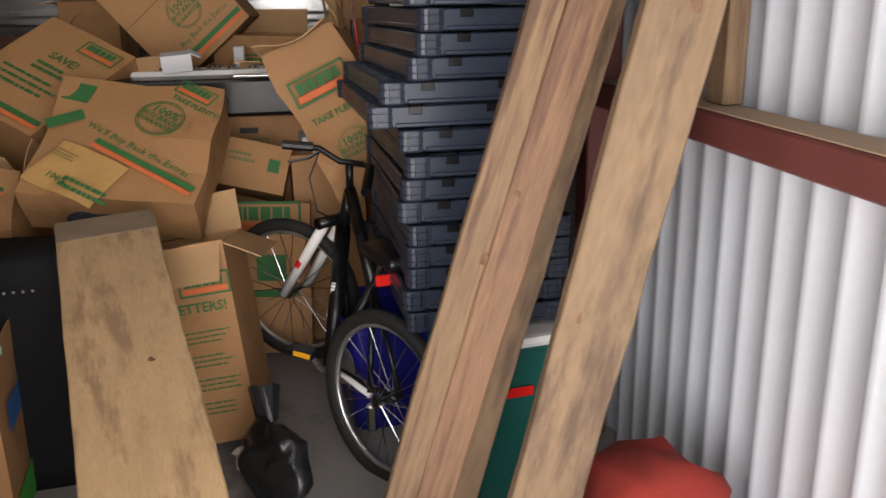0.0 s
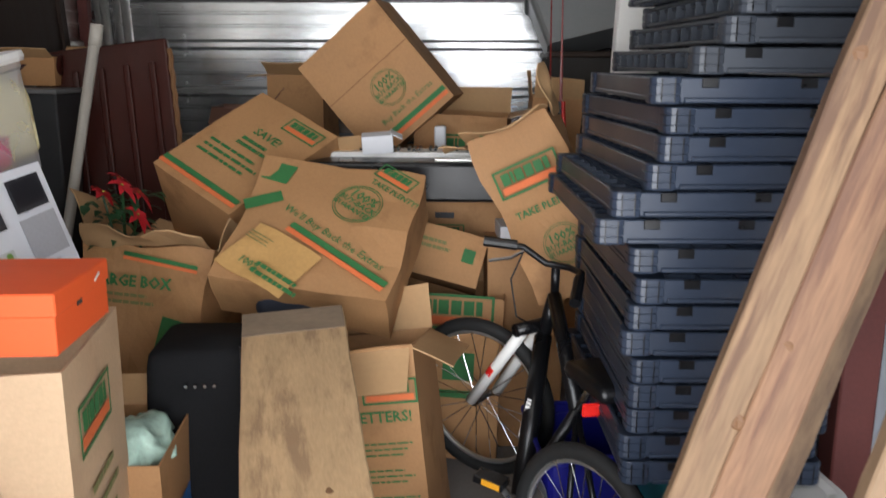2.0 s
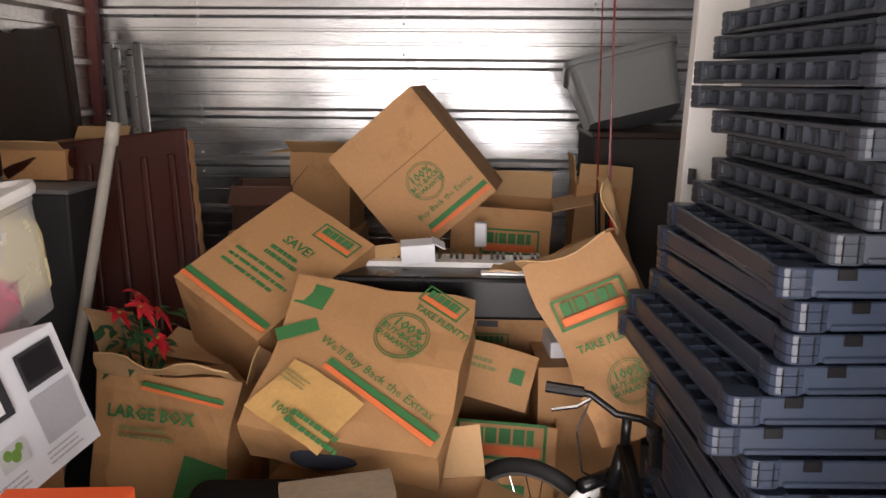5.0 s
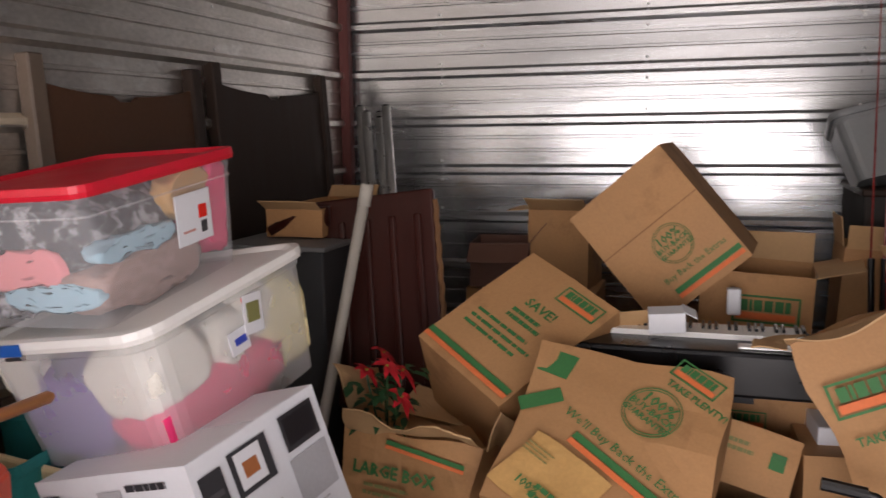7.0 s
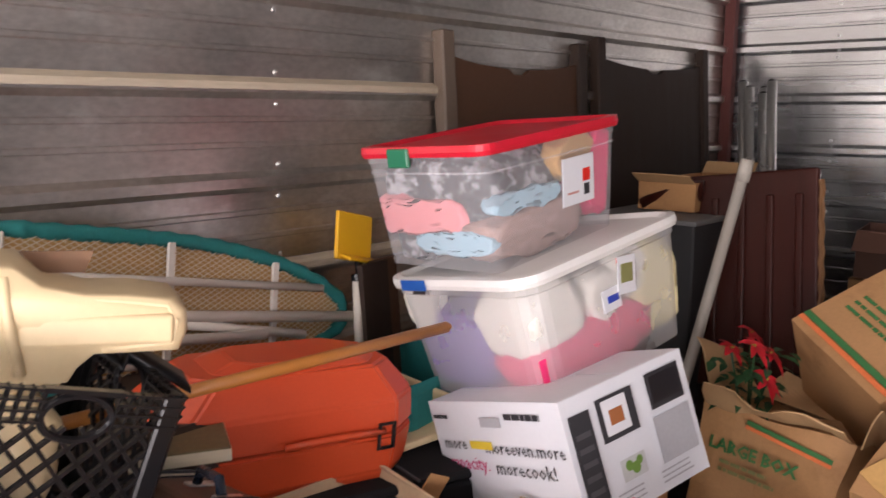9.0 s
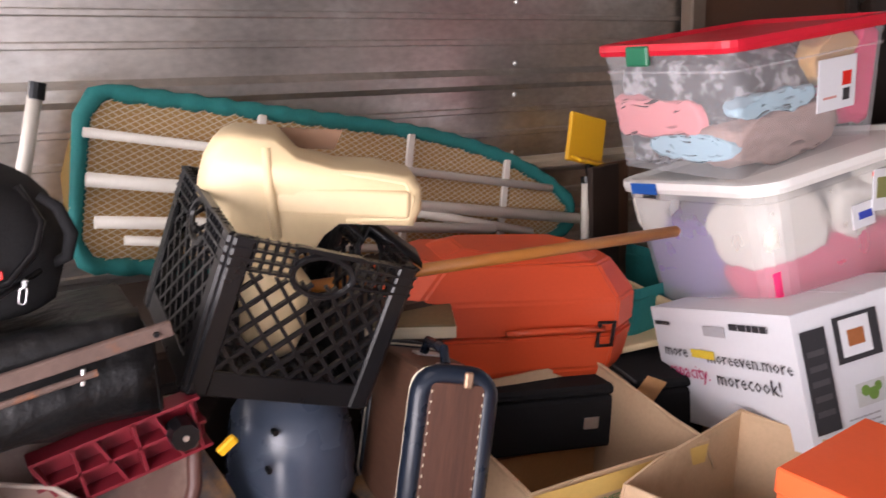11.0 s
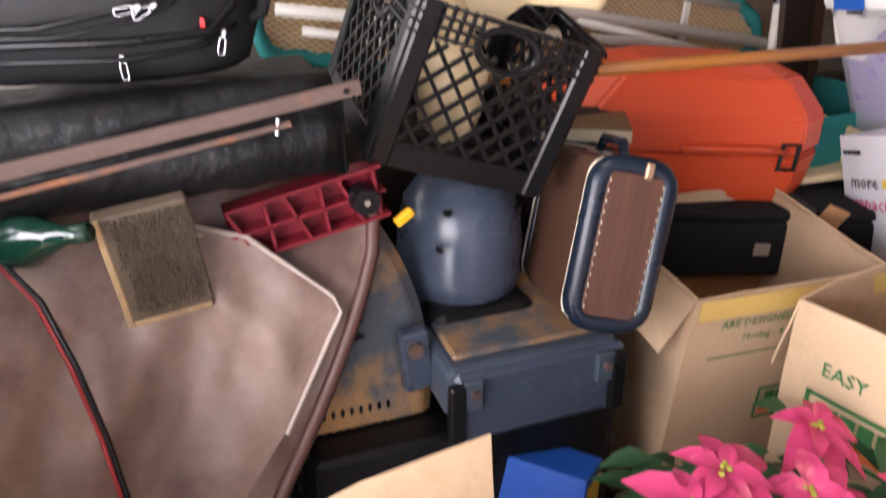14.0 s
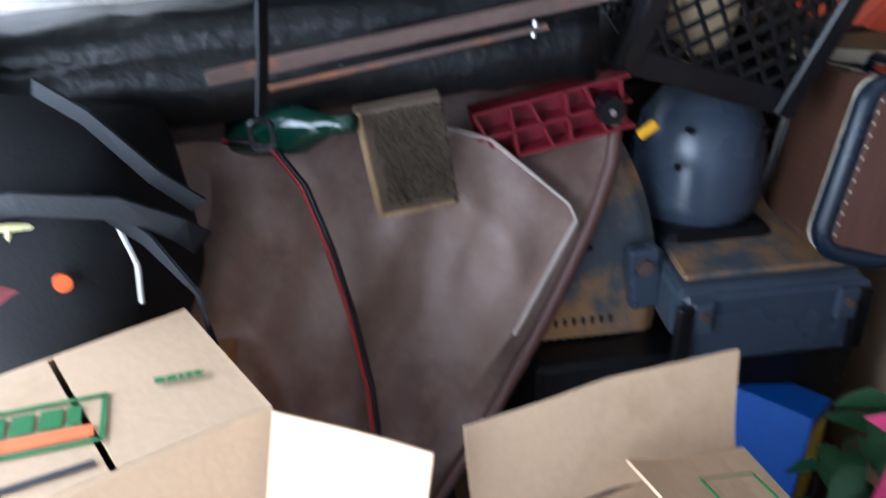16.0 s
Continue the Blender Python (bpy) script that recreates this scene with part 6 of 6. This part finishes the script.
wpaper = thing("paper_scrap", pose(0.42, 1.50, 0.03, 8, 12, 30), "crumpled white paper scrap on the floor", "paper")
part("sheet", wobble(one((0, 0, 0.02), (0.14, 0.10, 0.004), cuts=4), 0.03, 14), WHITE_CARD, wpaper)
gs = thing("cloth_bundle", pose(0.0, 2.03, 0.765), "grey and white clothes spilling from the crushed carton", "clothes")
blob("dark_cloth", mat("navy_cloth", (0.03, 0.035, 0.05), 0.9), gs, (-0.04, 0, 0), (0.26, 0.2, 0.12), 0.02, 10, 1)
blob("white_cloth", WHITE, gs, (0.09, -0.04, -0.01), (0.10, 0.10, 0.08), 0.015, 12, 2)

# ---- keyboard ----
kb = thing("electronic_keyboard", pose(0.22, 2.66, 1.135, 2, 0, 0), "black electronic piano keyboard lying across the cartons", "keyboard")
part("case", one((-0.04, 0, -0.05), (0.90, 0.30, 0.15), bevel=0.014, seg=2), BLACK, kb)
part("key_bed", one((-0.05, 0.06, 0.028), (0.85, 0.13, 0.012), bevel=0.002), WHITE, kb)
for i in range(40):
    x = -0.465 + 0.0107 + i * 0.0211
    part("white_key", one((x, 0.055, 0.038), (0.0198, 0.125, 0.012)), WHITE, kb)
    if i % 7 not in (2, 6):
        part("black_key", one((x + 0.0105, 0.08, 0.049), (0.011, 0.075, 0.012), bevel=0.001), BLACK, kb)
part("speaker_oval", one((0.25, -0.09, 0.03), (0.16, 0.045, 0.01), bevel=0.004, seg=2), ALU, kb)
wb = thing("small_white_box", pose(0.165, 2.66, 1.215, 8, -4, 5), "small white card box on the keyboard", "box")
part("body", one((0, 0, 0), (0.12, 0.08, 0.07), bevel=0.002), WHITE_CARD, wb)
part("open_flap", one((0.075, -0.01, 0.03), (0.05, 0.08, 0.003), rot=(0, 30, 0)), WHITE_CARD, wb)
wb = thing("small_white_box", pose(0.39, 3.10, 1.20), "small white bottle-shaped carton", "box")
part("body", one((0, 0, 0), (0.05, 0.05, 0.10), bevel=0.006), WHITE_CARD, wb)
wp = thing("white_box", pose(0.74, 2.50, 0.86 - 0.02, 0, 0, 5), "white card box behind the bicycle", "box")
part("body", one((0, 0.25, -0.10), (0.16, 0.2, 0.30), bevel=0.003), WHITE_CARD, wp)

# ---- back left corner ----
for y0, y1, top, mt in ((2.00, 2.88, 2.12, BROWNWOOD), (3.04, 4.10, 2.16, DARKWOOD)):
    hb = thing("headboard", pose(-1.66, (y0 + y1) / 2, 0, 0, -3.5, 0), "dark wooden headboard with a scalloped top against the wall", "headboard", "headboards")
    w = y1 - y0
    bm = bmesh.new()
    crest = [(-w / 2 + w * i / 24, top - 0.075 - 0.05 * math.sin(math.pi * i / 24) ** 0.6 - (0.02 if abs(i - 12) < 2 else 0)) for i in range(25)]
    loft(bm, [[(x, y, z) for y, z in crest] + [(x, w / 2, 0.3), (x, -w / 2, 0.3)] for x in (0.0, 0.022)])
    part("panel", bm, mt, hb)
    for s in (-1, 1):
        part("post", one((0.012, s * w / 2, top / 2), (0.055, 0.07, top), bevel=0.006), mat("faded_brown_wood", (0.13, 0.095, 0.07), 0.5, vary=0.2) if (s < 0 and y0 < 3) else DARKWOOD, hb)
    part("lower_rail", one((0.012, 0, 0.42), (0.03, w, 0.12), bevel=0.004), DARKWOOD, hb)
cb = thing("cabinet", pose(-1.36, 3.22, 0.70), "plain dark grey cabinet in the corner", "cabinet")
part("body", one((0, 0, 0), (0.46, 0.98, 1.39), bevel=0.006), mat("dark_grey_laminate", (0.03, 0.031, 0.033), 0.6), cb)
part("top_board", one((0, 0, 0.702), (0.48, 1.0, 0.02), bevel=0.004), mat("grey_laminate", (0.16, 0.16, 0.16), 0.5), cb)
carton("small open kraft tray on the cabinet", (-1.36, 3.25, 1.48), (0.26, 0.62, 0.12), (0, 0, 0), flaps=(("front", 60, 0.07), ("back", 40, 0.07)), seed=30)
carton("small kraft carton on the cabinet", (-1.33, 3.66, 1.475), (0.22, 0.16, 0.12), (0, 0, 8), seed=31)
for i, (x, y) in enumerate(((-1.52, 4.06), (-1.47, 4.02), (-1.42, 4.08), (-1.36, 4.03), (-1.44, 4.14))):
    tu = thing("metal_tube", Matrix.Identity(4), "long dull aluminium tube leaning in the corner", "tube", "leaning tubes")
    part("tube", rod(bmesh.new(), (x + 0.20, y - 0.25, 0.02), (x, y, 1.98 - 0.03 * (i % 3)), 0.025, n=12), ALU, tu, smooth=True)
    part("plug", rod(bmesh.new(), (x, y, 1.98 - 0.03 * (i % 3)), (x - 0.001, y + 0.001, 1.99 - 0.03 * (i % 3)), 0.015, n=12), BLACK, tu)
tl = thing("table", pose(-1.02, 2.96, 1.17, -14, -7, 4), "dark polished mahogany table stood on its side", "table")
part("top", one((0, 0, 0), (0.58, 0.04, 0.86), bevel=0.012, seg=3), MAHOGANY, tl)
for x in (-0.22, -0.11, 0.0, 0.11, 0.22):
    part("moulded_strip", one((x, -0.026, -0.02), (0.03, 0.02, 0.70), bevel=0.008, seg=2), MAHOGANY, tl)
part("leg", sweep(bmesh.new(), [(-0.16, -0.03, 0.36), (-0.30, -0.05, 0.37), (-0.42, -0.05, 0.32)], [0.045, 0.04, 0.03], 10), MAHOGANY, tl, smooth=True)
part("apron", one((0, 0.05, -0.35), (0.40, 0.08, 0.7), bevel=0.01), DARKWOOD, tl)
part("carved_edge", sweep(bmesh.new(), [(0.295 + 0.006 * (i % 2), -0.01, 0.38 - i * 0.04) for i in range(20)], 0.012, 6), mat("gilt_wood", (0.18, 0.09, 0.04), 0.4), tl)
carton("closed kraft carton under the table", (-0.98, 3.02, 0.39), (0.40, 0.30, 0.77), (0, 0, 3), seed=32)
pi = thing("plastic_pipe", Matrix.Identity(4), "pale plastic pipe leaning against the cabinet", "pipe")
part("pipe", rod(bmesh.new(), (-0.925, 2.70, 1.66), (-1.20, 2.45, 0.02), 0.021, n=14), mat("pale_pvc", (0.42, 0.39, 0.34), 0.55), pi, smooth=True)
part("coupling", rod(bmesh.new(), (-0.925, 2.70, 1.66), (-0.937, 2.69, 1.58), 0.025, n=14), mat("pale_pvc", (0.42, 0.39, 0.34), 0.55), pi, smooth=True)

# ---- back right corner ----
tub("grey_tub", "grey plastic storage tub tipped on the heap", pose(1.06, 4.02, 1.90, -18, -14, 0), 0.52, 0.36, 0.30, GREY_TUB, GREY_TUB, 0.85)
cb = thing("wardrobe_box", pose(1.22, 4.05, 0.78), "dark stacked boxes in the back corner", "box")
part("body", one((0, 0, 0), (0.60, 0.62, 1.55), bevel=0.008), mat("dark_fabric", (0.035, 0.032, 0.03), 0.85), cb)
part("lid", one((0, 0, 0.785), (0.62, 0.64, 0.03), bevel=0.006), DARKWOOD, cb)
for x, dx in ((0.90, 0.03), (0.935, 0.01), (0.965, 0.05)):
    fr = thing("fishing_rod", Matrix.Identity(4), "thin red fishing rod standing in the corner", "fishing rod", "fishing rods")
    part("blank", rod(bmesh.new(), (x, 3.28, 0.03), (x - dx, 3.32, 2.40), 0.007, 0.002, n=8), mat("dark_red_lacquer", (0.20, 0.015, 0.012), 0.3), fr)
    part("grip", rod(bmesh.new(), (x, 3.28, 0.95), (x - dx * 0.5, 3.30, 1.35), 0.012, n=10), REFLECT if dx == 0.05 else BLACK, fr)
wp = thing("display_board", pose(1.08, 2.36, 0.02, 0, 0, 4), "tall white board leaning behind the shelves", "board")
part("board", one((0.02, 0.10, 1.16), (0.16, 0.06, 2.3), rot=(-3, 3, 0), bevel=0.004), WHITE, wp)
part("handle_slot", one((-0.02, 0.075, 1.50), (0.012, 0.06, 0.05), rot=(-3, 3, 0)), INK, wp)
rc = thing("cloth_bag", pose(1.33, 0.62, 0.0), "rumpled red cloth bag on the floor by the wall", "bag")
blob("cloth", RED_CLOTH, rc, (0.05, 0.05, 0.20), (0.30, 0.34, 0.44), 0.07, 9, 3)
blob("fold", RED_CLOTH, rc, (-0.08, -0.06, 0.10), (0.28, 0.26, 0.22), 0.04, 8, 4)
carton("flat kraft sheet on the floor by the wall", (1.20, 0.25, 0.15), (0.36, 0.30, 0.29), (0, 0, 20), seed=33)

# ---- poinsettias ----


def leaf(bm, base, d, up, length, width, droop=0.25):
    """A pointed, folded leaf along d."""
    base, d, up = Vector(base), Vector(d).normalized(), Vector(up)
    s = d.cross(up).normalized()
    n = s.cross(d).normalized()
    mid, a, b = [], [], []
    for t, w in ((0.0, 0.05), (0.18, 0.55), (0.42, 1.0), (0.70, 0.72), (1.0, 0.0)):
        p = base + d * length * t - Vector((0, 0, 1)) * droop * length * t * t
        mid.append(bm.verts.new(p))
        a.append(bm.verts.new(p + s * width * w / 2 + n * width * 0.16 * w))
        b.append(bm.verts.new(p - s * width * w / 2 + n * width * 0.16 * w))
    for i in range(4):
        bm.faces.new((mid[i], mid[i + 1], a[i + 1], a[i]))
        bm.faces.new((mid[i + 1], mid[i], b[i], b[i + 1]))


def poinsettia(label, heads, leaves, centre, spread, bract, size, seed, pot):
    rnd = random.Random(seed)
    ob = thing("poinsettia", pose(*centre), label, "plant")
    for hx, hy, hz, tilt in heads:
        bm = bmesh.new()
        ax = Vector((0.55 + tilt, rnd.uniform(-0.3, 0.3), 0.75)).normalized()
        u = ax.orthogonal().normalized()
        v = ax.cross(u)
        for ring, n, ln in ((0, 6, 1.0), (1, 5, 0.72)):
            for i in range(n):
                a = 2 * math.pi * (i + 0.5 * ring) / n + rnd.uniform(-0.2, 0.2)
                d = (u * math.cos(a) + v * math.sin(a)) + ax * (0.12 + 0.35 * ring)
                k = size * ln * rnd.uniform(0.8, 1.15)
                leaf(bm, (hx, hy, hz), d, ax, k, k * 0.46, 0.45)
        f = part("flower", bm, bract, ob, smooth=True)
        bm = bmesh.new()
        for i in range(6):
            bmesh.ops.create_icosphere(bm, subdivisions=1, radius=size * 0.05, matrix=pose(hx + rnd.uniform(-1, 1) * size * 0.1, hy + rnd.uniform(-1, 1) * size * 0.1, hz + size * 0.06))
        part("flower_eye", bm, mat("yellow_green_bud", (0.35, 0.33, 0.04), 0.6), f)
        part("stem", rod(bmesh.new(), (hx * 0.4, hy * 0.4, -spread[2] * 1.2), (hx, hy, hz), 0.004, n=6), LEAF, ob)
    bm = bmesh.new()
    for i in range(leaves):
        p = Vector((rnd.uniform(-1, 1) * spread[0], rnd.uniform(-1, 1) * spread[1], rnd.uniform(-1, 0.55) * spread[2]))
        a = rnd.uniform(0, 2 * math.pi)
        leaf(bm, p, (math.cos(a) + 0.4, math.sin(a), rnd.uniform(-0.3, 0.4)), (0.2, 0, 1), size * rnd.uniform(0.6, 1.0), size * 0.42, 0.35)
    tagged(part("leaves", bm, LEAF, ob, smooth=True), kind="stuff")
    bm = loft(bmesh.new(), [[(pot * k * math.cos(a), pot * k * math.sin(a), z) for a in (2 * math.pi * i / 20 for i in range(20))] for z, k in ((-centre[2] + 0.01, 0.8), (-spread[2] * 1.1, 1.0))])
    part("basket", bm, WICKER, ob, "woven wicker basket")
    return ob


heads = [(0.06, -0.24, 0.235, 0.0), (0.03, -0.16, 0.25, -0.2), (0.06, -0.01, 0.19, 0.0), (-0.04, 0.09, 0.21, -0.2), (0.08, 0.10, 0.09, 0.1), (0.10, -0.11, 0.01, 0.3), (0.06, -0.25, 0.08, 0.2), (0.11, 0.02, -0.05, 0.4), (0.10, -0.22, -0.06, 0.4), (0.08, 0.22, 0.10, 0.1)]
pn = poinsettia("pink cloth poinsettias in a wicker basket on the floor", heads, 460, (-0.46, 0.505, 0.63), (0.17, 0.28, 0.27), BRACT, 0.104, 5, 0.16)
part("basket_handle", sweep(bmesh.new(), [(0.10, 0.30 * math.cos(a) * 0.75 + 0.02, -0.24 + 0.27 * math.sin(a)) for a in (math.pi * i / 16 for i in range(17))], 0.012, 8), WICKER, pn, smooth=True)
heads = [(0.03, -0.06, 0.10, 0), (0.05, 0.03, 0.06, 0.2), (-0.03, 0.06, 0.11, 0), (0.07, -0.04, -0.01, 0.4), (-0.06, -0.03, 0.07, 0)]
poinsettia("small red cloth poinsettia with dark leaves in the pile", heads, 70, (-0.735, 2.36, 0.99), (0.10, 0.10, 0.11), BRACT_RED, 0.068, 9, 0.07)
# ---- black holdall by the door ----
hd = thing("holdall", pose(-0.72, -0.87, 1.10, 0, 0, 75), "black holdall with loose webbing straps", "bag")
bm = loft(bmesh.new(), [[(x, y * k, z * k) for y, z, _ in rounded(0.32, 0.40, 0.12, 0, 5)] for x, k in ((-0.26, 0.6), (-0.22, 0.95), (0, 1.0), (0.14, 0.92), (0.19, 0.55))])
part("body", wobble(bm, 0.025, 7), BLACK_MATT, hd, smooth=True)
def webbing(pts, wide, side=(0, -0.3, 1)):
    """A flat strap along a line, its width along side."""
    s = Vector(side).normalized() * wide / 2
    bm = bmesh.new()
    rings = []
    for i, p in enumerate(pts):
        p = Vector(p)
        t = (Vector(pts[min(i + 1, len(pts) - 1)]) - Vector(pts[max(i - 1, 0)])).normalized()
        a = (s - t * s.dot(t)).normalized() * wide / 2
        n = t.cross(a).normalized() * 0.0018
        rings.append([p - a - n, p + a - n, p + a + n, p - a + n])
    return loft(bm, rings)


inv = hd.matrix_basis.inverted()
STRAP = mat("black_webbing", (0.009, 0.010, 0.012), 0.6, spec=0.25, vary=0.2, scale=30, fine=200, bump=0.4)
for pts, wide in (([(-0.57, -0.90, 1.235), (-0.55, -0.80, 1.25), (-0.55, -0.70, 1.235), (-0.56, -0.645, 1.20), (-0.58, -0.625, 1.17)], 0.032), ([(-0.55, -0.80, 1.07), (-0.51, -0.765, 0.985), (-0.48, -0.71, 0.945), (-0.48, -0.65, 0.965), (-0.50, -0.615, 1.04), (-0.53, -0.63, 1.13), (-0.56, -0.68, 1.19), (-0.58, -0.74, 1.235)], 0.030), ([(-0.60, -0.77, 1.36), (-0.58, -0.72, 1.33), (-0.57, -0.66, 1.26), (-0.575, -0.62, 1.22)], 0.026)):
    part("strap", webbing([inv @ Vector(q) for q in pts], wide), STRAP, hd, "black webbing strap")
part("hanging_strap", webbing([inv @ Vector(q) for q in ((-0.66, -0.525, 1.46), (-0.66, -0.535, 1.36), (-0.665, -0.545, 1.29))], 0.024, (0.2, 1, 0)), STRAP, hd)
part("buckle", sweep(bmesh.new(), [inv @ Vector((-0.665, -0.548 + px, 1.263 + pz)) for px, pz, _ in rounded(0.026, 0.036, 0.008, 0)], 0.0035, 6, True), BLACK, hd)
part("pale_seam", sweep(bmesh.new(), [inv @ Vector(q) for q in ((-0.585, -0.715, 1.20), (-0.575, -0.70, 1.15), (-0.575, -0.705, 1.10))], 0.003, 5), WHITE, hd)
part("tag", rod(bmesh.new(), inv @ Vector((-0.545, -0.775, 1.155)), inv @ Vector((-0.535, -0.772, 1.157)), 0.010, n=12), mat("orange_tag", (0.8, 0.12, 0.02), 0.4), hd, "round orange tag")
part("red_lining", wobble(one((0, 0, 0), (0.02, 0.10, 0.05), bevel=0.008), 0.005), mat("dark_red_cloth", (0.10, 0.012, 0.015), 0.9), hd, m=inv @ pose(-0.565, -0.82, 1.13, 0, 10, 0))
for i in range(3):
    part("yellow_cord", sweep(bmesh.new(), [inv @ Vector(q) for q in ((-0.56, -0.86 + i * 0.018, 1.20), (-0.55, -0.84 + i * 0.012, 1.225), (-0.56, -0.80 + i * 0.012, 1.215))], 0.004, 6), mat("pale_yellow_cord", (0.55, 0.50, 0.24), 0.8), hd)
carton("closed kraft carton under the holdall", (-0.70, -0.90, 0.445), (0.46, 0.34, 0.89), (0, 0, 75), seed=34)
fb = thing("foil_bag", pose(-0.86, -1.12, 0.0), "crumpled silver foil bag beside the holdall", "bag")
blob("foil", mat("silver_foil", (0.62, 0.66, 0.70), 0.25, 0.8, vary=0.2, scale=14, bump=0.5), fb, (0, 0, 1.36), (0.34, 0.34, 0.50), 0.04, 11, 2)
blob("lower_bag", BLACK_MATT, fb, (0, 0, 0.58), (0.44, 0.40, 1.16), 0.03, 6, 5)
